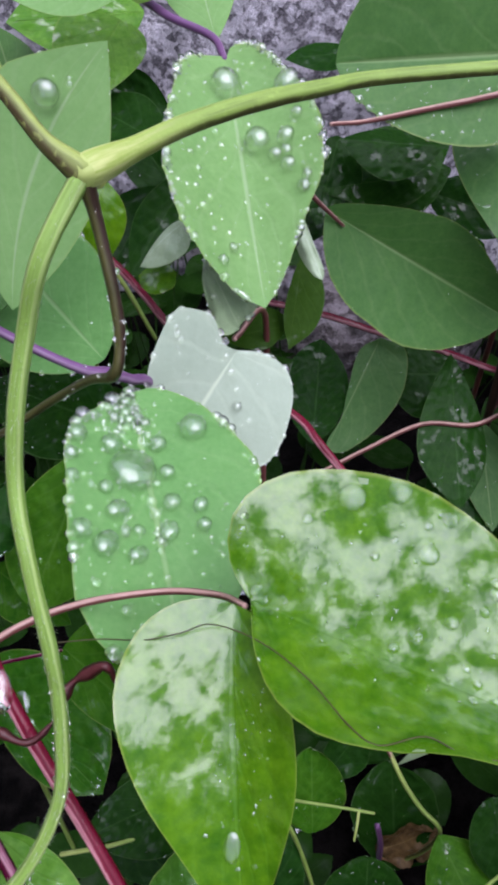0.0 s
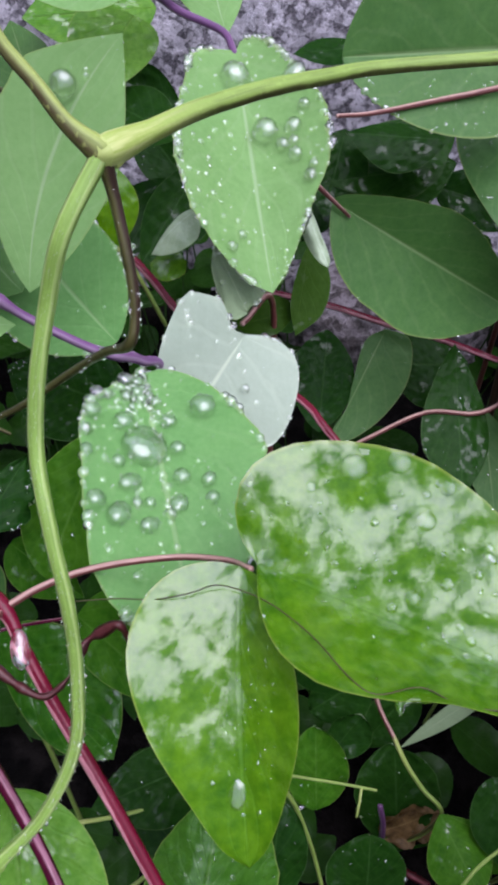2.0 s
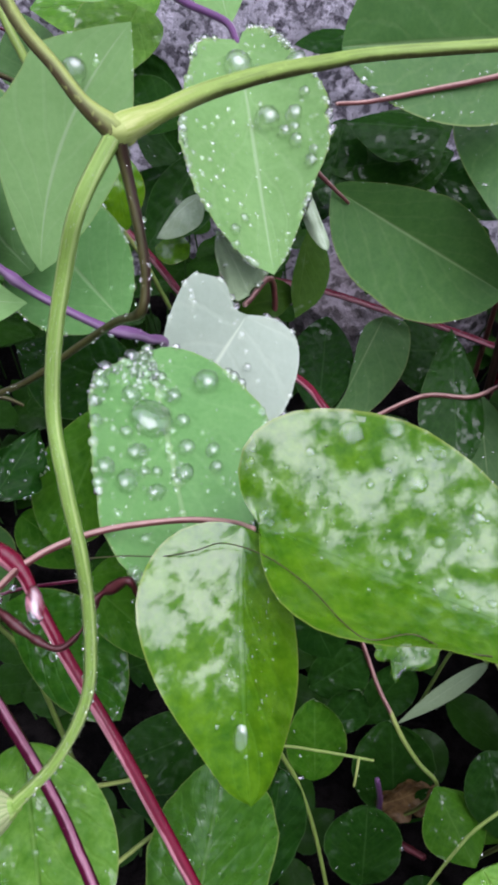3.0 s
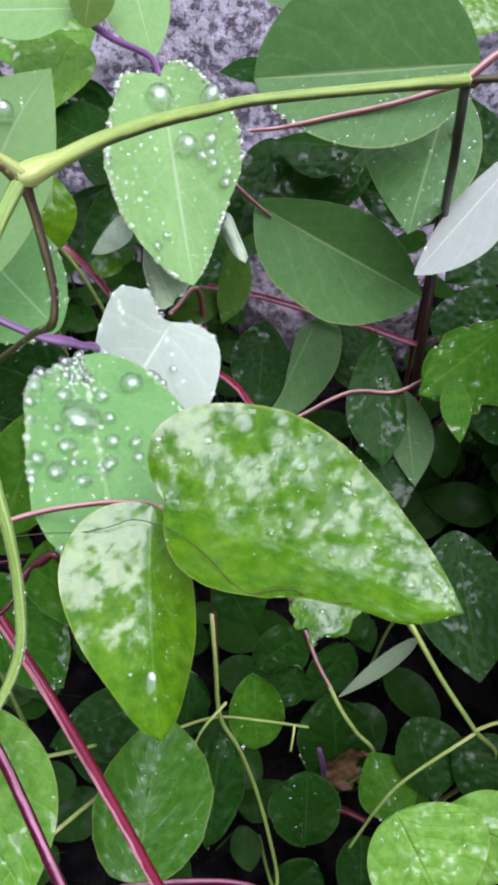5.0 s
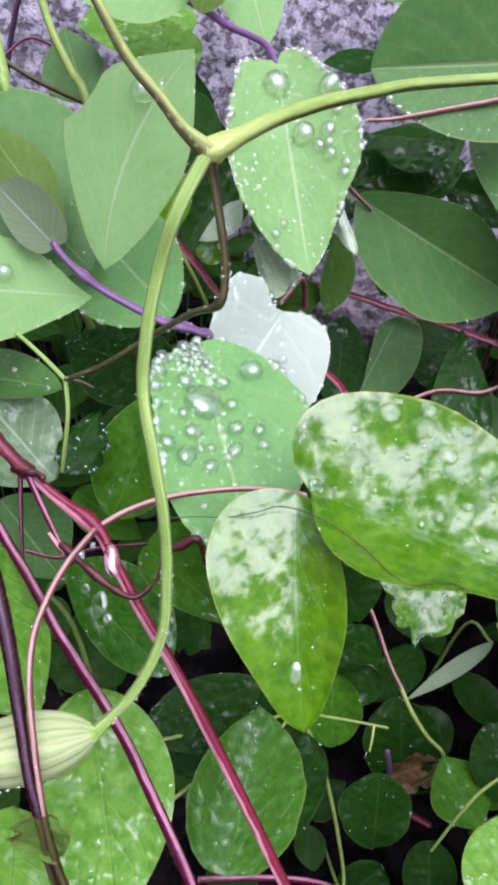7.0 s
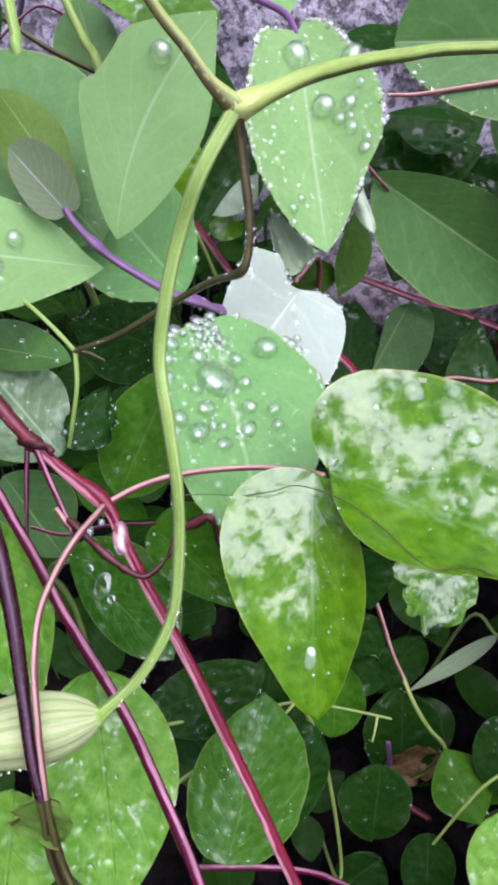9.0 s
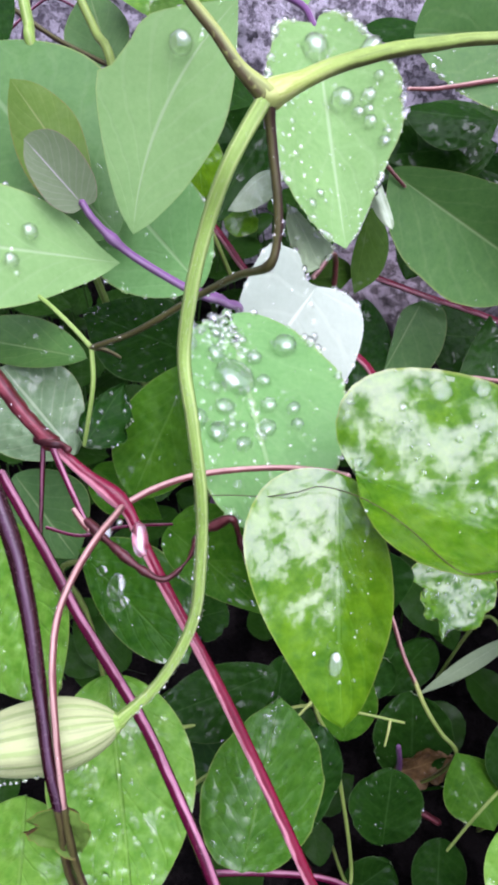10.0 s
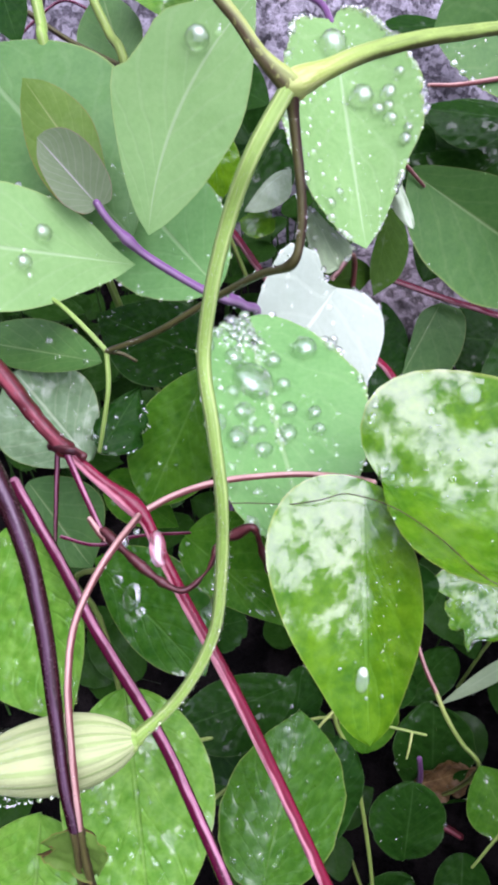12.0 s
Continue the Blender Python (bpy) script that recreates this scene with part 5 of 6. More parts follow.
droplets(blade_g_leaf, blade_g, 70, 13, (0.0002, 0.0007), edge=0.55, bead=1.4)
drop(blade_g, 0.214, -0.123, 0.00100, gap=0.00005)
drop(blade_g, 0.335, -0.274, 0.00075, gap=0.00005)
drop(blade_g, 0.441, -0.365, 0.00113, gap=0.00005)
drop(blade_g, 0.402, 0.806, 0.00097, gap=0.00005)
drop(blade_g, 0.399, 0.730, 0.00085, gap=0.00005)
drop(blade_g, 0.392, 0.865, 0.00072, gap=0.00005)
drop(blade_g, 0.487, -0.552, 0.00075, gap=0.00005)
drop(blade_g, 0.125, 0.255, 0.00062, gap=0.00005)
blade_z1 = Blade((-0.0143, 0.1609, 0.2130), (-0.0262, 0.1501, 0.2067), (-0.15, -0.37, 0.92), 0.0063, 0.0018, -0.0003, -0.0003, bow=0.1, seed=36, rim=(((0.363, 0.364), (0.657, 0.354), (0.885, 0.19)), ((0.254, 0.107), (0.752, 0.042))))
blade_z1_leaf = leaf(silver, blade_z1, (WORN, DARK), "small curled leaf showing its pale underside")
blade_z0 = Blade((-0.0179, 0.1524, 0.2031), (-0.0276, 0.1545, 0.2009), (-0.26, -0.18, 0.95), 0.0062, 0.0033, -0.0011, -0.0002, seed=37, bow=0.1, rim=(((0.01, 0.377), (0.432, 0.611), (0.831, 0.369)), ((0.331, 0.322), (0.719, 0.226))))
blade_z0_leaf = leaf(silver, blade_z0, (GLOSS, DARK), "small bright green leaf")
blade_z2 = Blade((-0.0103, 0.1460, 0.2127), (-0.0022, 0.1270, 0.2080), (-0.02, -0.25, 0.97), 0.0065, 0.0040, -0.0028, -0.0013, wave=0.08, crimp=0.04, seed=38, rim=(((0.381, 0.155), (0.713, 0.309)), ((0.262, 0.137), (0.648, 0.188), (1.001, 0.183))))
blade_z2_leaf = leaf(silver, blade_z2, (UNDER, DARK), "crumpled pale leaf with water beads")
droplets(blade_z2_leaf, blade_z2, 30, 14, (0.0003, 0.0008), edge=0.4)
blade_z3 = Blade((0.0117, 0.1563, 0.2158), (0.0170, 0.1436, 0.2077), (-0.05, -0.55, 0.83), 0.0015, 0.0026, -0.0010, -0.0010, wave=0.1, seed=39, rim=(((0.121, 0.082), (0.498, 0.079), (0.826, 0.093)), ((0.219, 0.152), (0.542, 0.161), (0.858, 0.098))))
blade_z3_leaf = leaf(silver, blade_z3, (WORN, DARK), "narrow twisted silvery leaf")
blade_z4 = Blade((0.0136, 0.1629, 0.2017), (0.0100, 0.1439, 0.1856), (0.00, -0.65, 0.76), 0.0072, 0.0025, -0.0000, -0.0000, seed=40, rim=(((0.129, 0.166), (0.417, 0.285), (0.748, 0.234)), ((0.293, 0.075), (0.679, 0.1))))
blade_z4_leaf = leaf(silver, blade_z4, (SHADED, UNDER), "dark wet leaf")
blade_z5 = Blade((-0.0060, 0.1460, 0.1869), (0.0106, 0.1523, 0.1861), (0.18, -0.35, 0.92), 0.0070, 0.0050, -0.0005, -0.0005, seed=41, bow=0.08, rim=(((0.188, 0.302), (0.643, 0.394), (0.946, 0.244)), ((0.19, 0.183), (0.561, 0.279))))
blade_z5_leaf = leaf(silver, blade_z5, (SHADED, UNDER), "dark wet leaf with a lit curve")
blade_z6 = Blade((-0.0340, 0.1553, 0.2281), (-0.0319, 0.1422, 0.2144), (-0.13, -0.73, 0.67), 0.0060, 0.0072, 0.0002, 0.0002, bow=0.08, full=0.75, sharp=0.95, peak=0.53, seed=42)
blade_z6_leaf = leaf(silver, blade_z6, (GLOSS, DARK), "green leaf in shade")
stem(silver, [(-0.0363, 0.1543, 0.2076), (-0.0310, 0.1523, 0.1993), (-0.0247, 0.1499, 0.1842)], 0.0006, 0.0006, VINE_STEM, "stem", "")
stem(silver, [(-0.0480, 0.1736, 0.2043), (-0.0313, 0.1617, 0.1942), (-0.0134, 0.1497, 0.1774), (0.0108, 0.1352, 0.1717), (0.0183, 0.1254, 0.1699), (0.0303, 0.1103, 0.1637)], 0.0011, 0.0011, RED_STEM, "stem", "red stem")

# ---- the broad-leaved shrub on the other side ----

shrub = thing("broad_leaved_shrub", (0.10, 0.235, 0.0), "shrub with broad dull green leaves, thin red stems", "shrub")
stem(shrub, [(0.0187, 0.1690, 0.2325), (0.0276, 0.1739, 0.2307), (0.0419, 0.1799, 0.2305), (0.0608, 0.1857, 0.2315), (0.0884, 0.1938, 0.2343), (0.0850, 0.2000, 0.2200), (0.0950, 0.2250, 0.1200), (0.1000, 0.2350, -0.0040)], 0.0005, 0.0012, PINK_STEM, "stem", "thin red stem")
blade_e = Blade((0.0885, 0.2026, 0.2353), (0.0203, 0.1843, 0.2395), (0.22, -0.63, 0.74), 0.0222, 0.0248, 0.0000, 0.0149, peak=0.5, full=0.6, sharp=0.55, crease=1.0, seed=43)
blade_e_leaf = leaf(shrub, blade_e, (DULL, UNDER), "large folded dull green leaf")
droplets(blade_e_leaf, blade_e, 90, 15, (0.0003, 0.0009), s0=-0.98, s1=-0.1, edge=0.2)
blade_e2 = Blade((0.0858, 0.2178, 0.2219), (0.0683, 0.1723, 0.1965), (-0.00, -0.49, 0.87), 0.0157, 0.0221, -0.0010, -0.0010, peak=0.45, full=0.55, sharp=0.95, seed=44)
blade_e2_leaf = leaf(shrub, blade_e2, (DULL, UNDER), "dull green leaf dotted with rain")
droplets(blade_e2_leaf, blade_e2, 90, 16, (0.0003, 0.0011))
drop(blade_e2, 0.326, 0.637, 0.00401)
blade_e3 = Blade((0.1181, 0.2542, 0.2266), (0.0739, 0.2525, 0.2382), (0.24, -0.50, 0.83), 0.0113, 0.0232, -0.0012, -0.0012, wave=0.04, peak=0.57, seed=45)
blade_e3_leaf = leaf(shrub, blade_e3, (GLOSS, UNDER), "wet shining leaf")
blade_e4 = Blade((0.0596, 0.2625, 0.2401), (0.0187, 0.2556, 0.2409), (0.10, -0.53, 0.84), 0.0128, 0.0169, -0.0008, -0.0008, full=0.75, sharp=0.95, peak=0.61, seed=46)
blade_e4_leaf = leaf(shrub, blade_e4, (DULL, UNDER), "light green leaf")
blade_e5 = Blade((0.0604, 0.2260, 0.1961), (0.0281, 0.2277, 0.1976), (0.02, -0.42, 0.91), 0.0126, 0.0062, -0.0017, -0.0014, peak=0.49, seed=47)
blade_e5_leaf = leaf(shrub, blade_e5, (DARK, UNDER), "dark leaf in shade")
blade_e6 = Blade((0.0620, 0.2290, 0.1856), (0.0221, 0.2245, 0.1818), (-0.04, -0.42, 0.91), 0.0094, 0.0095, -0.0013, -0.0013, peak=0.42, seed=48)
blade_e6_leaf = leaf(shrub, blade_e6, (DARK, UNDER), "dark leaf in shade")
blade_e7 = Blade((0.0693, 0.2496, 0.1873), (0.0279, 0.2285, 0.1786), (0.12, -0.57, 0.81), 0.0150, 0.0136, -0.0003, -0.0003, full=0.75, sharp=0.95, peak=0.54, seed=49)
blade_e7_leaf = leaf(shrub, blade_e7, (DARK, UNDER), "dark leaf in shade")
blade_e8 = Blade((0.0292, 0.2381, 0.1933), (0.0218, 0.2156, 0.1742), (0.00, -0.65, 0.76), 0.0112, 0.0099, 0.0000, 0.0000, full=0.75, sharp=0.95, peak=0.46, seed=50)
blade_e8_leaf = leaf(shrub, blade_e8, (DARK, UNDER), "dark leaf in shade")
blade_d = Blade((0.0211, 0.1859, 0.1994), (0.0811, 0.1839, 0.1616), (0.42, -0.58, 0.70), 0.0287, 0.0234, 0.0113, -0.0028, crease=1.0, teeth=0.02, seed=51, rim=(((0.03, 0.032), (0.184, 0.09), (0.344, 0.134), (0.504, 0.159), (0.656, 0.139), (0.834, 0.088)), ((0.036, 0.105), (0.107, 0.209), (0.223, 0.285), (0.382, 0.319), (0.518, 0.331), (0.657, 0.302), (0.797, 0.222), (0.921, 0.119))))
blade_d_leaf = leaf(shrub, blade_d, (DULL, UNDER), "broad dull green leaf folded along its midrib")
stem(shrub, [(0.0136, 0.1834, 0.2086), (0.0188, 0.1832, 0.2032), (0.0261, 0.1836, 0.1957)], 0.0008, 0.0005, PINK_STEM, "petiole", "")
blade_sv = Blade((0.1174, 0.2145, 0.2060), (0.0712, 0.1667, 0.1852), (0.25, -0.58, 0.77), 0.0137, 0.0058, 0.0003, 0.0003, peak=0.55, full=0.8, sharp=0.8, seed=52)
blade_sv_leaf = leaf(shrub, blade_sv, (GREY, MATTE), "turned leaf with silvery white underside")
droplets(blade_sv_leaf, blade_sv, 20, 17, (0.0003, 0.0007), edge=0.4)
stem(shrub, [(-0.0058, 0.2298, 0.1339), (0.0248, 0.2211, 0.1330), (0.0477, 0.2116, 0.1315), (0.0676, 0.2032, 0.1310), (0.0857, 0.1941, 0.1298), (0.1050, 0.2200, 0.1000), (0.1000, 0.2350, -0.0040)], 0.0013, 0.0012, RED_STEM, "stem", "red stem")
blade_v1 = Blade((0.0487, 0.2129, 0.1278), (0.0271, 0.1742, 0.1085), (-0.07, -0.42, 0.91), 0.0158, 0.0051, -0.0000, -0.0000, seed=53, rim=(((0.008, 0.21), (0.317, 0.327), (0.651, 0.283), (0.934, 0.139)), ((0.165, 0.105), (0.494, 0.05), (0.721, 0.0), (0.896, 0.021))))
blade_v1_leaf = leaf(shrub, blade_v1, (DULL, UNDER), "narrow green leaf with pale midrib")
blade_w = Blade((0.0225, 0.1750, 0.1117), (0.0268, 0.2150, 0.1253), (0.05, -0.60, 0.80), 0.0125, 0.0120, -0.0010, -0.0010, full=0.6, sharp=0.7, peak=0.55, seed=65)
blade_w_leaf = leaf(shrub, blade_w, (DARK, UNDER), "broad dark green leaf in shade")
blade_v2 = Blade((0.0672, 0.1872, 0.1437), (0.0676, 0.1420, 0.1184), (0.04, -0.49, 0.87), 0.0103, 0.0127, -0.0011, -0.0011, full=0.6, sharp=0.95, peak=0.61, seed=54)
blade_v2_leaf = leaf(shrub, blade_v2, (DARK, UNDER), "long green leaf darkened for shade")
blade_v3 = Blade((0.0791, 0.1749, 0.1240), (0.0812, 0.1420, 0.1053), (-0.02, -0.49, 0.87), 0.0093, 0.0077, 0.0005, 0.0005, full=0.75, sharp=0.95, peak=0.5, seed=55)
blade_v3_leaf = leaf(shrub, blade_v3, (DULL, UNDER), "green leaf in shade")
blade_v4 = Blade((0.0624, 0.1634, 0.1143), (0.0768, 0.1358, 0.1001), (-0.03, -0.47, 0.88), 0.0130, 0.0122, -0.0001, -0.0001, full=0.75, sharp=0.95, peak=0.58, seed=56)
blade_v4_leaf = leaf(shrub, blade_v4, (DARK, UNDER), "green leaf in shade")
stem(shrub, [(0.0247, 0.1544, 0.1225), (0.0384, 0.1598, 0.1270), (0.0564, 0.1660, 0.1322), (0.0732, 0.1658, 0.1321), (0.0859, 0.1697, 0.1353), (0.1119, 0.1758, 0.1405), (0.1100, 0.1800, 0.1200), (0.1000, 0.2350, -0.0040)], 0.0007, 0.001, PINK_STEM, "stem", "thin brown twig")
blade_v5 = Blade((0.1182, 0.1831, 0.1532), (0.0792, 0.1580, 0.1386), (0.09, -0.60, 0.79), 0.0214, 0.0114, -0.0008, -0.0008, wave=0.08, notch=0.6, crimp=0.04, full=0.75, sharp=0.95, peak=0.58, seed=57)
blade_v5_leaf = leaf(shrub, blade_v5, (FRESH, UNDER), "wet lobed leaf")
blade_v6 = Blade((0.0910, 0.1590, 0.1459), (0.0906, 0.1370, 0.1365), (0.01, -0.39, 0.92), 0.0051, 0.0058, -0.0001, -0.0001, full=0.75, sharp=0.95, peak=0.44, seed=58)
blade_v6_leaf = leaf(shrub, blade_v6, (FRESH, UNDER), "hanging wet leaf")
blade_v7 = Blade((0.1006, 0.1615, 0.1284), (0.1280, 0.1579, 0.1253), (0.00, -0.65, 0.76), 0.0144, 0.0126, 0.0000, 0.0000, peak=0.46, seed=59)
blade_v7_leaf = leaf(shrub, blade_v7, (DARK, UNDER), "dark wet leaf")
blade_v8 = Blade((0.0931, 0.1235, 0.1028), (0.0951, 0.0728, 0.0861), (-0.03, -0.31, 0.95), 0.0168, 0.0184, 0.0000, 0.0000, full=0.6, sharp=0.95, peak=0.5, seed=60)
blade_v8_leaf = leaf(shrub, blade_v8, (DARK, UNDER), "dark wet leaf with dull sheen")
blade_v9 = Blade((0.1105, 0.2087, 0.1487), (0.0988, 0.1852, 0.1288), (0.00, -0.65, 0.76), 0.0180, 0.0136, -0.0000, -0.0000, full=0.75, sharp=0.95, peak=0.58, seed=61)
blade_v9_leaf = leaf(shrub, blade_v9, (DARK, UNDER), "dark leaf")
blade_v11 = Blade((0.1350, 0.2391, 0.1614), (0.0985, 0.2128, 0.1456), (0.08, -0.59, 0.80), 0.0146, 0.0127, 0.0002, 0.0002, wave=0.05, full=0.75, sharp=0.95, peak=0.56, seed=62)
blade_v11_leaf = leaf(shrub, blade_v11, (DARK, UNDER), "dark leaf")
blade_v12 = Blade((0.0821, 0.2071, 0.1146), (0.0480, 0.2038, 0.1184), (0.14, -0.51, 0.85), 0.0169, 0.0149, -0.0004, -0.0004, wave=0.05, full=0.75, sharp=0.95, peak=0.54, seed=63)
blade_v12_leaf = leaf(shrub, blade_v12, (DARK, UNDER), "dark leaf")
blade_v10 = Blade((0.0797, 0.2796, 0.2022), (0.1157, 0.2212, 0.1658), (-0.06, -0.55, 0.83), 0.0216, 0.0126, 0.0040, 0.0040, full=0.75, sharp=0.95, peak=0.61, seed=64)
blade_v10_leaf = leaf(shrub, blade_v10, (DARK, UNDER), "dark leaf")

# ---- the low plants in the shade beneath ----

low_a = thing("wild_plant", (0.03, 0.07, 0.0), "low wild plant with wet lobed leaves on pink stalks", "plant", "low plants under the vines")
stem(low_a, [(0.0270, 0.1190, 0.0840), (0.0359, 0.1079, 0.0726), (0.0432, 0.0932, 0.0601), (0.0480, 0.0857, 0.0540)], 0.0008, 0.0008, PINK_STEM, "stem", "pink upper leaf stalk")
stem(low_a, [(0.0477, 0.0862, 0.0544), (0.0522, 0.0790, 0.0481), (0.0580, 0.0722, 0.0425), (0.0644, 0.0662, 0.0372), (0.0600, 0.0640, 0.0150), (0.0500, 0.0650, -0.0040)], 0.0008, 0.0008, VINE_STEM, "stem", "green lower leaf stalk")
blade_w2 = Blade((0.0365, 0.0768, 0.1617), (0.0327, 0.0573, 0.1496), (0.10, -0.54, 0.84), 0.0117, 0.0121, 0.0000, 0.0000, notch=0.9, wave=0.04, crimp=0.03, seed=65, rim=(((0.02, 0.421), (0.388, 0.502), (0.703, 0.431), (0.849, 0.23), (0.85, 0.041)), ((0.195, 0.376), (0.441, 0.519), (0.553, 0.37), (0.732, 0.322), (0.823, 0.197), (0.77, 0.108), (0.924, 0.064))))
blade_w2_leaf = leaf(low_a, blade_w2, (GLOSS, UNDER), "wet lobed leaf with insect holes")
droplets(blade_w2_leaf, blade_w2, 110, 18, (0.0003, 0.0010), wet=True)
blade_w1 = Blade((0.0082, 0.0611, 0.1876), (0.0162, 0.0544, 0.1688), (0.19, -0.90, 0.40), 0.0077, 0.0057, -0.0000, -0.0000, full=0.75, sharp=0.95, peak=0.6, seed=66)
blade_w1_leaf = leaf(low_a, blade_w1, (DARK, UNDER), "dark wet leaf under the leaflets")
blade_x1 = Blade((0.0607, 0.0623, 0.0509), (0.0708, 0.0385, 0.0478), (-0.06, -0.15, 0.99), 0.0105, 0.0110, -0.0025, -0.0025, full=0.75, sharp=0.95, peak=0.54, seed=67)
blade_x1_leaf = leaf(low_a, blade_x1, (FRESH, UNDER), "fresh green leaf")
blade_x0 = Blade((0.0620, 0.0629, 0.0489), (0.0809, 0.0466, 0.0442), (-0.26, -0.53, 0.81), 0.0063, 0.0089, -0.0021, -0.0021, full=0.75, sharp=0.95, peak=0.59, seed=68)
blade_x0_leaf = leaf(low_a, blade_x0, (FRESH, UNDER), "fresh green leaf")

low_b = thing("wild_plant", (0.08, 0.05, 0.0), "low wild plant with yellow-green stalks", "plant", "low plants under the vines")
stem(low_b, [(0.0668, 0.0801, 0.1185), (0.0776, 0.0685, 0.1021), (0.0898, 0.0573, 0.0861), (0.1029, 0.0561, 0.0588), (0.0880, 0.0500, 0.0300), (0.0800, 0.0500, -0.0040)], 0.0008, 0.0008, VINE_STEM, "stem", "yellow-green leaf stalk")
stem(low_b, [(0.0898, 0.0569, 0.0857), (0.0966, 0.0578, 0.0904), (0.1084, 0.0582, 0.0934)], 0.0006, 0.0005, VINE_STEM, "stem", "yellow-green leaf stalk")
stem(low_b, [(0.0898, 0.0562, 0.0851), (0.0651, 0.0424, 0.0865), (0.0552, 0.0344, 0.0863), (0.0463, 0.0254, 0.0787)], 0.0006, 0.0004, VINE_STEM, "stem", "yellow-green leaf stalk")
blade_x2 = Blade((0.0763, 0.0699, 0.0639), (0.0816, 0.0451, 0.0495), (-0.08, -0.51, 0.85), 0.0156, 0.0099, -0.0017, -0.0017, full=0.55, sharp=0.95, peak=0.5, seed=69)
blade_x2_leaf = leaf(low_b, blade_x2, (DARK, UNDER), "green leaf in shade")
blade_x3 = Blade((0.0538, 0.0244, 0.1198), (0.0661, 0.0000, 0.1096), (-0.09, -0.42, 0.90), 0.0197, 0.0138, -0.0006, -0.0006, full=0.5, wave=0.03, sharp=0.95, peak=0.46, seed=70)
blade_x3_leaf = leaf(low_b, blade_x3, (LIGHT, UNDER), "bright wet green leaf")
droplets(blade_x3_leaf, blade_x3, 70, 19, (0.0003, 0.0012), wet=True)
blade_x4 = Blade((0.0676, 0.0260, 0.1120), (0.0935, 0.0149, 0.1091), (-0.13, -0.52, 0.85), 0.0114, 0.0137, -0.0011, -0.0011, wave=0.03, full=0.75, sharp=0.95, peak=0.5, seed=71)
blade_x4_leaf = leaf(low_b, blade_x4, (LIGHT, UNDER), "bright wet green leaf")
blade_x5 = Blade((0.0879, 0.0587, 0.0610), (0.1139, 0.0460, 0.0568), (-0.11, -0.52, 0.85), 0.0121, 0.0131, -0.0010, -0.0010, full=0.75, sharp=0.95, peak=0.48, seed=72)
blade_x5_leaf = leaf(low_b, blade_x5, (DARK, UNDER), "green leaf in shade")
blade_x6 = Blade((0.0578, 0.0402, 0.0257), (0.0566, 0.0185, 0.0139), (0.01, -0.48, 0.88), 0.0110, 0.0090, -0.0025, -0.0025, full=0.5, sharp=0.5, peak=0.5, seed=73)
blade_x6_leaf = leaf(low_b, blade_x6, (DARK, UNDER), "dark wet leaf with sky sheen")

low_c = thing("wild_plant", (0.02, 0.05, 0.0), "creeping plant with small round dark leaves", "plant", "low plants under the vines")
stem(low_c, [(0.0053, 0.0802, 0.1251), (0.0061, 0.0704, 0.1103), (0.0070, 0.0620, 0.0901), (0.0132, 0.0558, 0.0757), (0.0199, 0.0464, 0.0506), (0.0259, 0.0294, 0.0232), (0.0240, 0.0260, 0.0200), (0.0200, 0.0500, -0.0040)], 0.0007, 0.0006, VINE_STEM, "stem", "thin yellow-green stem")
stem(low_c, [(-0.0098, 0.0599, 0.0844), (0.0051, 0.0630, 0.0870), (0.0199, 0.0620, 0.0861), (0.0356, 0.0600, 0.0844)], 0.0005, 0.0004, VINE_STEM, "tendril", "thin yellow-green tendril")
stem(low_c, [(0.0313, 0.0605, 0.0849), (0.0305, 0.0566, 0.0829), (0.0298, 0.0538, 0.0805)], 0.0004, 0.0003, VINE_STEM, "tendril", "")
stem(low_c, [(0.0089, 0.0651, 0.0940), (0.0017, 0.0575, 0.0928), (-0.0019, 0.0514, 0.0903)], 0.0005, 0.0003, VINE_STEM, "tendril", "")
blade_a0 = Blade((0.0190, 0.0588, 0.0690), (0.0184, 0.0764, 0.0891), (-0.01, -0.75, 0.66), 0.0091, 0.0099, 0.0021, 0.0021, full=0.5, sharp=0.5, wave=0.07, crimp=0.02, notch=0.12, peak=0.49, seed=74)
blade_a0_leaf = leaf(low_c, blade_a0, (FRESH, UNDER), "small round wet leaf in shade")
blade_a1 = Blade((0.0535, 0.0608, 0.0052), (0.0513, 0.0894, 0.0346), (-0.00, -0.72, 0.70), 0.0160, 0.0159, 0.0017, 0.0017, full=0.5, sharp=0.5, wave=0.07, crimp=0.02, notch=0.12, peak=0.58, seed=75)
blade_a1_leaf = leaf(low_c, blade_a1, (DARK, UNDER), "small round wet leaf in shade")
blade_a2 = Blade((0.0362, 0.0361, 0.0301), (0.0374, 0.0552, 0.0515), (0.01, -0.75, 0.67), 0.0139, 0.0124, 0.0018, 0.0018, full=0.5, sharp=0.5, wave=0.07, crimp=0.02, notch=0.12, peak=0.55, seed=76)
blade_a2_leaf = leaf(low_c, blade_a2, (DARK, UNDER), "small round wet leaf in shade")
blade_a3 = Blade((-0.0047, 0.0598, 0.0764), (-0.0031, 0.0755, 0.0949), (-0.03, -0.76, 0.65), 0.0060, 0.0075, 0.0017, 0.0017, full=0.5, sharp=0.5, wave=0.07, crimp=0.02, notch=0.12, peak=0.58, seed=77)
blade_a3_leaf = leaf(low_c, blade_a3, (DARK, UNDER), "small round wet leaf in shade")
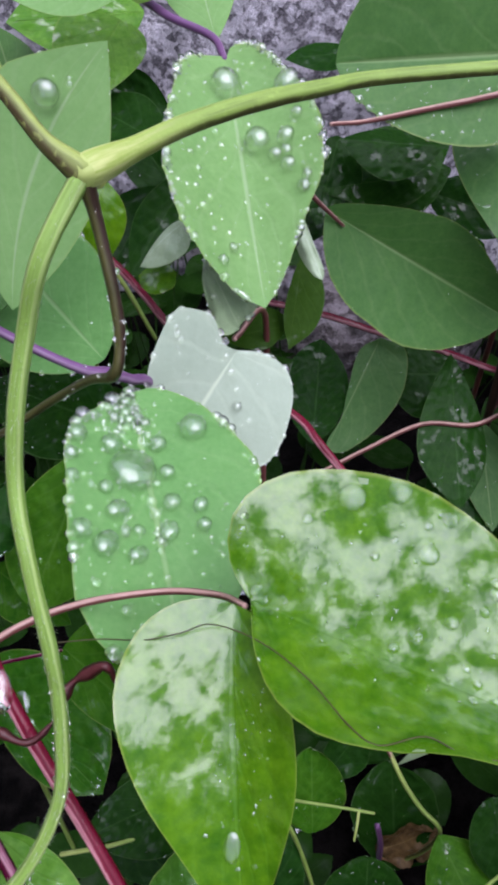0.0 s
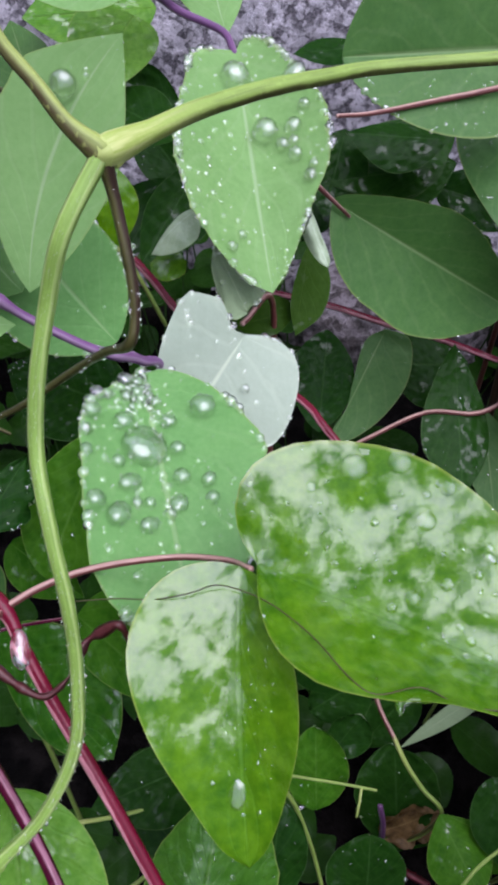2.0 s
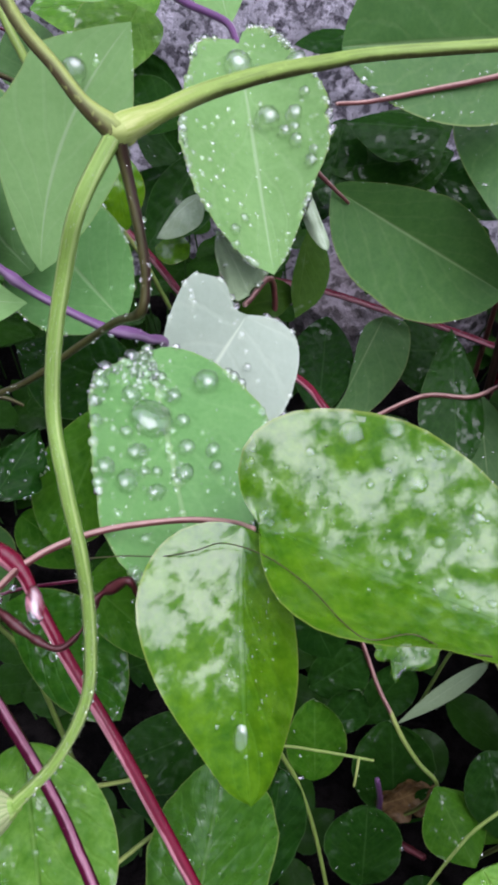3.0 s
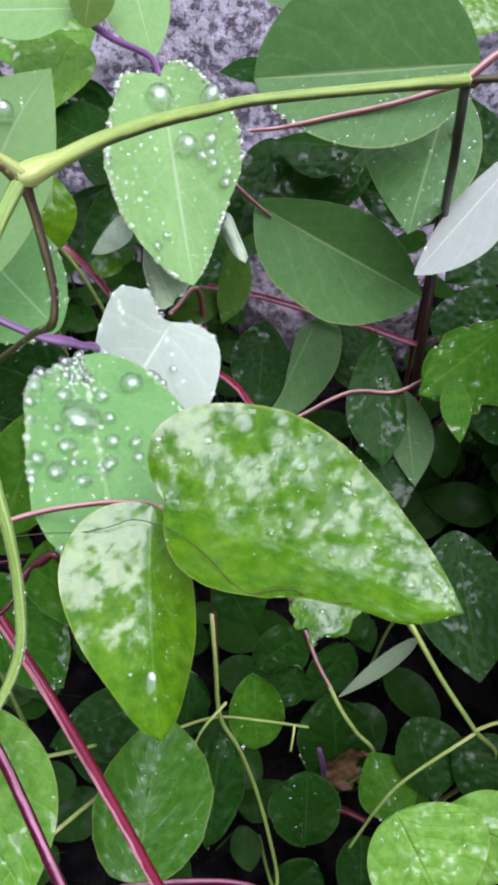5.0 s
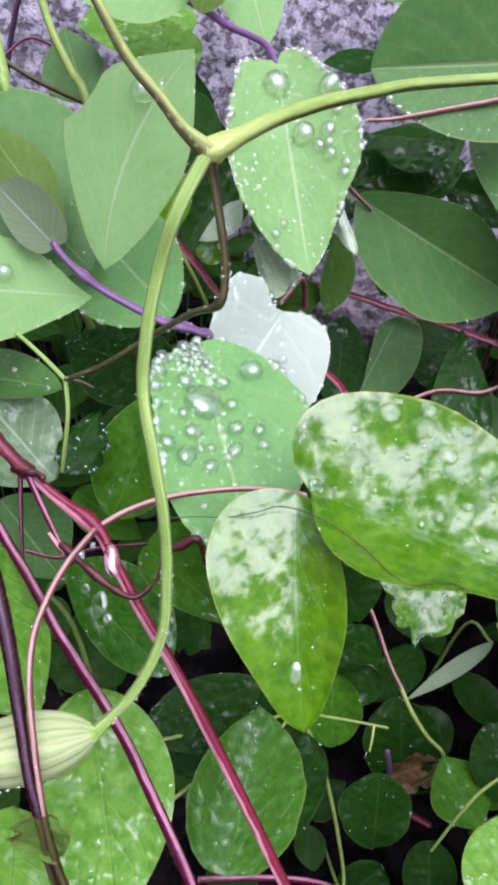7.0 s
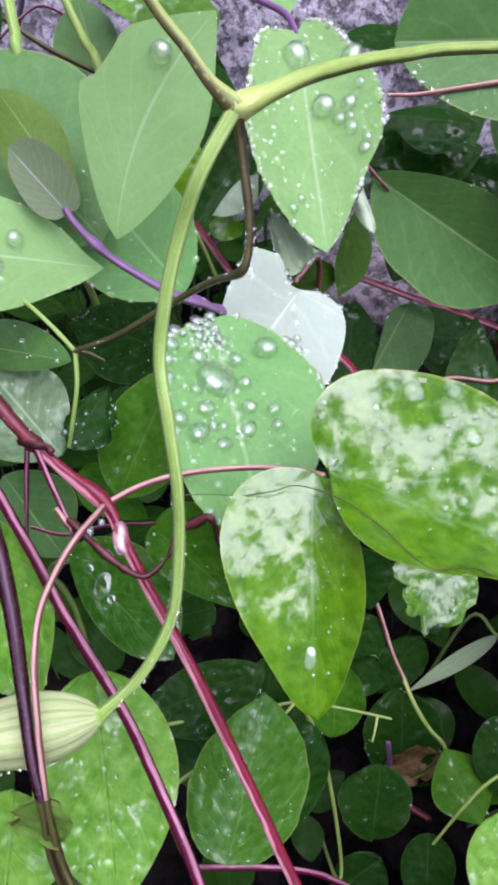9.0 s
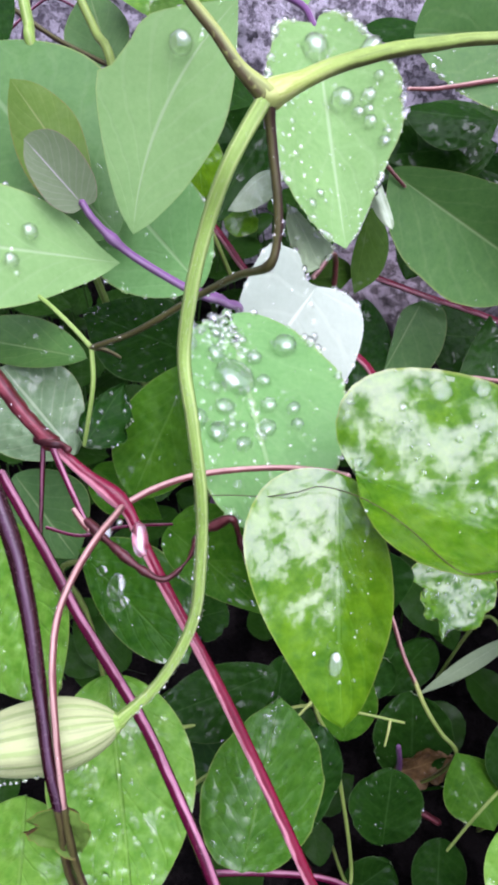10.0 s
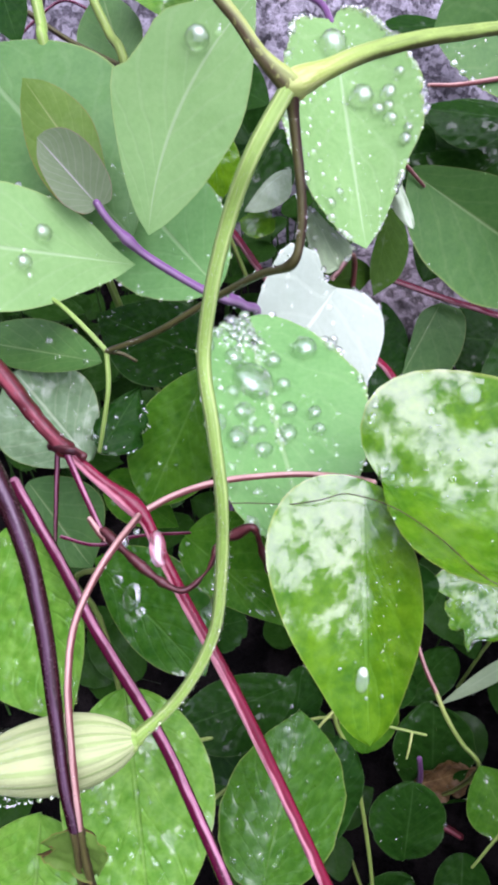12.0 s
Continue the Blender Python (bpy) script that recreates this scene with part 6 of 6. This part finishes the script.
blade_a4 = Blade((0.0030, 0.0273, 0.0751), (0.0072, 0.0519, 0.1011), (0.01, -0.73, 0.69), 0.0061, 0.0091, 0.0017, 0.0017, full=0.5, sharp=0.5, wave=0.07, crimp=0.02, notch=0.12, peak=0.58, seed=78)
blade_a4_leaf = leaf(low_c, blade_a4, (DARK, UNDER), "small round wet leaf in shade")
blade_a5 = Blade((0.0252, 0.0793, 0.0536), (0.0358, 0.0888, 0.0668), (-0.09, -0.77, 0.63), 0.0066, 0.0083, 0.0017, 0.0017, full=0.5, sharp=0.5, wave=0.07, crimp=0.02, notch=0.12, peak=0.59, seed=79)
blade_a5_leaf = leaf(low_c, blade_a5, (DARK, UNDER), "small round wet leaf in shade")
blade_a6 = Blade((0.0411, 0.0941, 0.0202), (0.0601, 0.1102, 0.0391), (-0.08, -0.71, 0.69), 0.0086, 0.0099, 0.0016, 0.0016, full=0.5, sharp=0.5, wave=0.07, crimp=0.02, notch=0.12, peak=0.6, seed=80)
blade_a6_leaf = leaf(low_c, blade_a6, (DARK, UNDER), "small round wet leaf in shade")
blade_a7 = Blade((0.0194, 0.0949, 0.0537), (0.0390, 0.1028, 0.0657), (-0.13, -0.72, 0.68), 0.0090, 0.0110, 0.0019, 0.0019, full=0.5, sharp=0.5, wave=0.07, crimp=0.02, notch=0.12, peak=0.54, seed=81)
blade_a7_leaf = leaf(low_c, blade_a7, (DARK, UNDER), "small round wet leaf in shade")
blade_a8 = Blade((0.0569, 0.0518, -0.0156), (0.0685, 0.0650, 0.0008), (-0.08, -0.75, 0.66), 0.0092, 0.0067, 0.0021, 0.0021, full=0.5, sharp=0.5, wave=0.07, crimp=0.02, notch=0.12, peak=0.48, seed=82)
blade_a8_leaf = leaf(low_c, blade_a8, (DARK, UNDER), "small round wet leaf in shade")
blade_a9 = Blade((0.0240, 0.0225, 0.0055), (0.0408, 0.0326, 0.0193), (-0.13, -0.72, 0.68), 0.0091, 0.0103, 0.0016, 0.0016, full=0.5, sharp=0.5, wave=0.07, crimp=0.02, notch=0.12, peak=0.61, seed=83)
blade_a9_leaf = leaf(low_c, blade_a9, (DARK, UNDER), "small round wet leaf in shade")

low_d = thing("wild_plant", (-0.06, 0.06, 0.0), "low wild plant with broad dark wet leaves", "plant", "low plants under the vines")
stem(low_d, [(-0.0511, 0.0689, 0.1615), (-0.0655, 0.0737, 0.1459), (-0.0600, 0.0700, 0.1200), (-0.0600, 0.0600, -0.0040)], 0.0007, 0.0008, VINE_STEM, "stem", "")
blade_u = Blade((-0.0561, 0.0664, 0.1694), (-0.0289, 0.0442, 0.1594), (-0.09, -0.50, 0.86), 0.0136, 0.0073, 0.0005, 0.0005, seed=84, rim=(((0.097, 0.21), (0.335, 0.356), (0.638, 0.372), (0.864, 0.22)), ((0.171, 0.096), (0.37, 0.172), (0.622, 0.199), (0.85, 0.138))))
blade_u_leaf = leaf(low_d, blade_u, (PUDDLED, UNDER), "dark wet leaf with sky sheen")
drop(blade_u, 0.347, -0.026, 0.00217, flat=0.3, stretch=(1.6, 0.5))
drop(blade_u, 0.207, -0.074, 0.00136, flat=0.3)
drop(blade_u, 0.449, 0.071, 0.00122, flat=0.3)
blade_u2 = Blade((-0.0336, 0.0607, 0.1899), (-0.0113, 0.0435, 0.1858), (-0.27, -0.54, 0.80), 0.0114, 0.0059, 0.0011, 0.0011, full=0.6, sharp=0.95, peak=0.35, seed=85)
blade_u2_leaf = leaf(low_d, blade_u2, (FRESH, UNDER), "yellow-green leaf in shade")
blade_u3 = Blade((-0.0326, 0.0648, 0.1383), (-0.0208, 0.0666, 0.1425), (-0.16, -0.64, 0.75), 0.0051, 0.0072, -0.0009, -0.0009, notch=0.7, full=0.5, sharp=0.4, peak=0.4, seed=86)
blade_u3_leaf = leaf(low_d, blade_u3, (DARK, UNDER), "small ragged leaf")
blade_u4 = Blade((-0.0063, 0.0616, 0.1159), (-0.0420, 0.0472, 0.1103), (0.08, -0.52, 0.85), 0.0123, 0.0084, 0.0007, 0.0007, full=0.6, sharp=0.95, peak=0.52, seed=87)
blade_u4_leaf = leaf(low_d, blade_u4, (DARK, UNDER), "dark leaf in shade")
blade_u5 = Blade((-0.0386, 0.0572, 0.1056), (-0.0176, 0.0403, 0.0914), (0.00, -0.65, 0.76), 0.0109, 0.0097, 0.0000, 0.0000, full=0.6, sharp=0.95, peak=0.52, seed=88)
blade_u5_leaf = leaf(low_d, blade_u5, (DARK, UNDER), "dark leaf in shade")
blade_u6 = Blade((-0.0743, 0.0838, 0.1741), (-0.0570, 0.0661, 0.1656), (-0.11, -0.51, 0.85), 0.0119, 0.0087, 0.0004, 0.0004, full=0.6, sharp=0.95, peak=0.52, seed=89)
blade_u6_leaf = leaf(low_d, blade_u6, (DULL, UNDER), "dark wet leaf")
blade_u7 = Blade((-0.0550, 0.0857, 0.1757), (-0.0373, 0.0741, 0.1724), (-0.08, -0.38, 0.92), 0.0053, 0.0068, 0.0018, 0.0018, full=0.6, sharp=0.95, peak=0.43, seed=90)
blade_u7_leaf = leaf(low_d, blade_u7, (FRESH, UNDER), "green leaf in shade")
blade_t = Blade((-0.0311, 0.0955, 0.2037), (-0.0429, 0.0722, 0.1839), (-0.18, -0.58, 0.79), 0.0109, 0.0103, 0.0010, 0.0010, full=0.55, sharp=0.6, peak=0.57, seed=91)
blade_t_leaf = leaf(low_d, blade_t, (FRESH, UNDER), "broad deep green leaf in shade")
blade_j = Blade((-0.0544, 0.0741, 0.1960), (-0.0720, 0.0898, 0.2054), (-0.02, -0.53, 0.85), 0.0129, 0.0104, -0.0014, -0.0014, full=0.55, sharp=0.6, wave=0.04, peak=0.57, seed=92)
blade_j_leaf = leaf(low_d, blade_j, (PALE, UNDER), "pale grey-green leaf with rain beads")
droplets(blade_j_leaf, blade_j, 60, 31, (0.0002, 0.0006))
blade_j4 = Blade((-0.0333, 0.1256, 0.1767), (-0.0674, 0.1414, 0.1770), (-0.14, -0.33, 0.93), 0.0143, 0.0129, -0.0007, -0.0007, full=0.55, peak=0.46, seed=93)
blade_j4_leaf = leaf(low_d, blade_j4, (DARK, UNDER), "dark leaf speckled with rain")
droplets(blade_j4_leaf, blade_j4, 70, 20, (0.0002, 0.0006))
stem(low_d, [(-0.0467, 0.0444, 0.1080), (-0.0319, 0.0466, 0.1098), (-0.0133, 0.0542, 0.1032)], 0.0006, 0.0005, VINE_STEM, "stem", "thin yellow-green stem")
stem(low_d, [(-0.0373, 0.0223, 0.1155), (-0.0286, 0.0284, 0.1180), (-0.0223, 0.0332, 0.1181)], 0.0006, 0.0005, VINE_STEM, "stem", "thin yellow-green stem")
stem(low_c, [(-0.0232, 0.0175, 0.0720), (-0.0112, 0.0182, 0.0726), (0.0060, 0.0187, 0.0691), (0.0168, 0.0177, 0.0643), (0.0317, 0.0133, 0.0553)], 0.0011, 0.001, MAROON_STEM, "stem", "maroon creeping stem")

stem(low_c, [(0.0440, 0.0690, 0.0340), (0.0465, 0.0660, 0.0200), (0.0480, 0.0630, -0.0040)], 0.0010, 0.0012, PURPLE_STEM, "stem", "short pinkish stalk")

grass = thing("grass_tuft", (0.055, 0.105, 0.0), "single silvery green grass blade leaning over the soil", "grass")
blade_gr = Blade((0.0830, 0.1013, 0.0617), (0.0528, 0.0880, 0.0374), (-0.18, -0.75, 0.63), 0.0040, 0.0031, -0.0001, -0.0001, peak=0.4, full=0.7, sharp=0.9, seed=94)
blade_gr_leaf = leaf(grass, blade_gr, (UNDER, MATTE), "silvery green grass blade")
stem(grass, [(0.0830, 0.1013, 0.0617), (0.0780, 0.1150, 0.0500), (0.0700, 0.1100, -0.0040)], 0.0006, 0.0007, GREEN_STEM, "stem", "")
tagged(leaf(None, Blade((0.0460, 0.0660, 0.0110), (0.0690, 0.0720, 0.0170), (0.1, -0.8, 0.8), 0.0085, 0.0090, 0.004, 0.003, wave=0.14, crimp=0.10, notch=0.5, seed=91), (DRY, DRY), name="dead_leaf"), "curled dead brown leaf caught among the low plants", "dead leaf")
tagged(part("twig", tube([(0.0522, 0.0550, 0.0060), (0.0573, 0.0523, 0.0080), (0.0624, 0.0496, 0.0080)], 0.0017, 0.0014, sides=8, wobble=0.25), RUST_STEM), "short broken reddish-brown twig lying on wet soil", "twig")
droplets(blade_t_leaf, blade_t, 14, 60, (0.0002, 0.0008), edge=0.25)
droplets(blade_u_leaf, blade_u, 22, 61, (0.0002, 0.0008), edge=0.25)
droplets(blade_u2_leaf, blade_u2, 18, 62, (0.0002, 0.0008), edge=0.25)
droplets(blade_s1_leaf, blade_s1, 14, 63, (0.0002, 0.0008), edge=0.25)
droplets(blade_s2_leaf, blade_s2, 22, 64, (0.0002, 0.0008), edge=0.25)
droplets(blade_u4_leaf, blade_u4, 18, 65, (0.0002, 0.0008), edge=0.25)
droplets(blade_a0_leaf, blade_a0, 14, 66, (0.0002, 0.0008), edge=0.25)
droplets(blade_a1_leaf, blade_a1, 22, 67, (0.0002, 0.0008), edge=0.25)
droplets(blade_a2_leaf, blade_a2, 18, 68, (0.0002, 0.0008), edge=0.25)
droplets(blade_a4_leaf, blade_a4, 14, 69, (0.0002, 0.0008), edge=0.25)
droplets(blade_f0_leaf, blade_f0, 22, 70, (0.0002, 0.0008), edge=0.25)
droplets(blade_f1_leaf, blade_f1, 18, 71, (0.0002, 0.0008), edge=0.25)
droplets(blade_f3_leaf, blade_f3, 14, 72, (0.0002, 0.0008), edge=0.25)
droplets(blade_v1_leaf, blade_v1, 22, 73, (0.0002, 0.0008), edge=0.25)
droplets(blade_v2_leaf, blade_v2, 18, 74, (0.0002, 0.0008), edge=0.25)
droplets(blade_v3_leaf, blade_v3, 14, 75, (0.0002, 0.0008), edge=0.25)
droplets(blade_v5_leaf, blade_v5, 22, 76, (0.0002, 0.0008), edge=0.25)
droplets(blade_v8_leaf, blade_v8, 18, 77, (0.0002, 0.0008), edge=0.25)
droplets(blade_x1_leaf, blade_x1, 14, 78, (0.0002, 0.0008), edge=0.25)
droplets(blade_x5_leaf, blade_x5, 22, 79, (0.0002, 0.0008), edge=0.25)
droplets(blade_d_leaf, blade_d, 26, 90, (0.0002, 0.0005), edge=0.7)

twigs = thing("woody_vine", (-0.07, 0.26, 0.0), "bare brown woody vine before the stone wall", "plant")
stem(twigs, [(-0.1008, 0.2882, 0.2621), (-0.0885, 0.2577, 0.2428), (-0.0787, 0.2335, 0.2288), (-0.0718, 0.2230, 0.2199), (-0.0648, 0.2088, 0.2144), (-0.0650, 0.2150, 0.1600), (-0.0700, 0.2500, 0.0800), (-0.0700, 0.2600, -0.0040)], 0.0013, 0.0016, VINE_STEM, "stem", "greenish brown stem")
stem(twigs, [(-0.0979, 0.2273, 0.2236), (-0.0832, 0.2205, 0.2178), (-0.0640, 0.2095, 0.2150)], 0.0009, 0.0008, BROWN_STEM, "stem", "thin dark twig")
stem(twigs, [(-0.1111, 0.2510, 0.2043), (-0.1036, 0.2574, 0.2097), (-0.0939, 0.2623, 0.2139), (-0.0795, 0.2576, 0.2099), (-0.0674, 0.2558, 0.2084)], 0.0005, 0.0005, MAROON_STEM, "stem", "thin reddish twig")
stem(twigs, [(-0.0915, 0.2319, 0.2733), (-0.0846, 0.2010, 0.2602), (-0.0798, 0.1804, 0.2493), (-0.0772, 0.1719, 0.2422), (-0.0750, 0.1654, 0.2340), (-0.0750, 0.1900, 0.1500), (-0.0700, 0.2600, -0.0040)], 0.0015, 0.0013, GREEN_STEM, "stem", "green stem")
blade_tw = Blade((-0.0687, 0.2250, 0.2085), (-0.0786, 0.2497, 0.2229), (-0.06, -0.52, 0.85), 0.0123, 0.0095, 0.0001, 0.0001, peak=0.43, seed=95)
blade_tw_leaf = leaf(twigs, blade_tw, (DULL, UNDER), "yellow-green leaf before the stone")
blade_tw2 = Blade((-0.0981, 0.2061, 0.2449), (-0.0858, 0.1780, 0.2343), (-0.14, -0.40, 0.91), 0.0059, 0.0057, 0.0000, 0.0000, full=0.75, sharp=0.95, peak=0.5, seed=96)
blade_tw2_leaf = leaf(twigs, blade_tw2, (DARK, UNDER), "green leaf beside the stone")
STALKS = [([(-0.0174, 0.0728, 0.2766), (-0.0218, 0.0659, 0.2708), (-0.0247, 0.0634, 0.2627), (-0.0267, 0.0588, 0.2549), (-0.0276, 0.0538, 0.2467), (-0.0259, 0.0465, 0.2405), (-0.0244, 0.0409, 0.2318), (-0.0241, 0.0355, 0.2213), (-0.0251, 0.0289, 0.2118), (-0.0299, 0.0222, 0.2041), (-0.0370, 0.0168, 0.1986)], 0.0010, stalk)]


# ---- the flower bud: four overlapping ribbed sepals ----
def bud_sepal(k):
    bm = bmesh.new()
    uvl = bm.loops.layers.uv.new("UVMap")
    d = (BUD_TIP - BUD_NECK)
    long, d = d.length, d.normalized()
    x = d.orthogonal().normalized()
    y = d.cross(x)
    nu, nv, rows = 26, 12, []
    for i in range(nu + 1):
        u = i / nu
        r = 0.0060 * math.sin(math.pi * min(1.0, 0.03 + 0.97 * u) ** 0.8) ** 0.72
        row = []
        for j in range(nv + 1):
            v = j / nv
            a = (k + (v - 0.5) * 1.12) * math.pi / 2
            rib = 1 + 0.035 * math.cos((v - 0.5) * 4 * math.pi) + 0.05 * math.exp(-((v - 0.5) / 0.09) ** 2) - 0.10 * abs(2 * v - 1) ** 3
            row.append(bm.verts.new(BUD_NECK + d * (long * u) + (x * math.cos(a) + y * math.sin(a)) * (r * rib)))
        rows.append(row)
    for i in range(nu):
        for j in range(nv):
            f = bm.faces.new((rows[i][j], rows[i][j + 1], rows[i + 1][j + 1], rows[i + 1][j]))
            for lp, (a, b) in zip(f.loops, ((i, j), (i, j + 1), (i + 1, j + 1), (i + 1, j))):
                lp[uvl].uv = (a / nu * 0.03, b / nv)
    return bm


bud = part("bud", tube([BUD_NECK - (BUD_TIP - BUD_NECK).normalized() * 0.0008, BUD_NECK, BUD_NECK + (BUD_TIP - BUD_NECK) * 0.12], 0.0011, 0.0026, sides=12), GREEN_STEM, flower, "closed pale yellow-green flower bud")
for quarter in range(4):
    part("sepal", bud_sepal(quarter), BUD_SKIN, bud, "pale ribbed sepal")


def fuzz(points, radius, count, length, seed):
    """Short white hairs that stand off a stem."""
    rng = random.Random(seed)
    line = spline(points, 12)
    bm = bmesh.new()
    for _ in range(count):
        i = rng.randrange(len(line) - 1)
        c = line[i].lerp(line[i + 1], rng.random())
        d = (line[i + 1] - line[i]).normalized()
        o = d.orthogonal().normalized()
        a = rng.uniform(0, 2 * math.pi)
        o = o * math.cos(a) + d.cross(o) * math.sin(a)
        w = d.cross(o) * 0.00003
        root, tip = c + o * radius * 0.95, c + (o + d * rng.uniform(-0.5, 0.5)) * (radius + length * rng.uniform(0.5, 1.2))
        bm.faces.new([bm.verts.new(q) for q in (root - w, root + w, tip)])
    return bm


tagged(part("fuzz", fuzz([BUD_NECK.lerp(BUD_TIP, 0.34), BUD_NECK.lerp(BUD_TIP, 0.5), BUD_NECK.lerp(BUD_TIP, 0.68)], 0.0054, 900, 0.0002, 3), HAIR, bud), kind="stuff")
for shoot_line, shoot_radius, owner_stem in STALKS:
    tagged(part("fuzz", fuzz(shoot_line, shoot_radius, 2200, 0.0004, 4), HAIR, owner_stem), kind="stuff")

# ---- beads of rain on stalks and bud ----
stem_beads(flower, [(-0.0174, 0.0728, 0.2766), (-0.0164, 0.0713, 0.2709), (-0.0151, 0.0675, 0.2637), (-0.0149, 0.0655, 0.2595), (-0.0160, 0.0641, 0.2556)], 0.0007, 34, (0.00012, 0.0004), 51)
stem_beads(flower, [(-0.0160, 0.0641, 0.2556), (-0.0207, 0.0692, 0.2495), (-0.0283, 0.0739, 0.2404), (-0.0390, 0.0768, 0.2298), (-0.0489, 0.0807, 0.2213)], 0.0006, 20, (0.0001, 0.0003), 52)
stem_beads(flower, STALKS[0][0][2:], 0.0010, 70, (0.00006, 0.0002), 53, 0.4)
stem_beads(flower, STALKS[0][0][7:], 0.0010, 70, (0.0001, 0.0003), 54, 0.8)
stem_beads(bud, [BUD_NECK.lerp(BUD_TIP, 0.25), BUD_NECK.lerp(BUD_TIP, 0.5), BUD_NECK.lerp(BUD_TIP, 0.8)], 0.0058, 150, (0.00015, 0.00045), 55, 1.0)
stem_beads(shoot, [(-0.0323, 0.1049, 0.2169), (-0.0245, 0.1095, 0.2097), (-0.0225, 0.1130, 0.2040)], 0.0011, 26, (0.0003, 0.0008), 56)
stem_beads(red_vine, [(-0.0731, 0.0762, 0.2293), (-0.0648, 0.0692, 0.2260), (-0.0578, 0.0622, 0.2226), (-0.0521, 0.0573, 0.2204)], 0.0014, 60, (0.00008, 0.00022), 57)
stem_beads(red_vine, [(-0.0409, 0.0380, 0.2211), (-0.0442, 0.0317, 0.2184), (-0.0458, 0.0262, 0.2157), (-0.0455, 0.0192, 0.2130), (-0.0443, 0.0116, 0.2080), (-0.0429, 0.0035, 0.1997)], 0.0006, 26, (0.00008, 0.00022), 58)
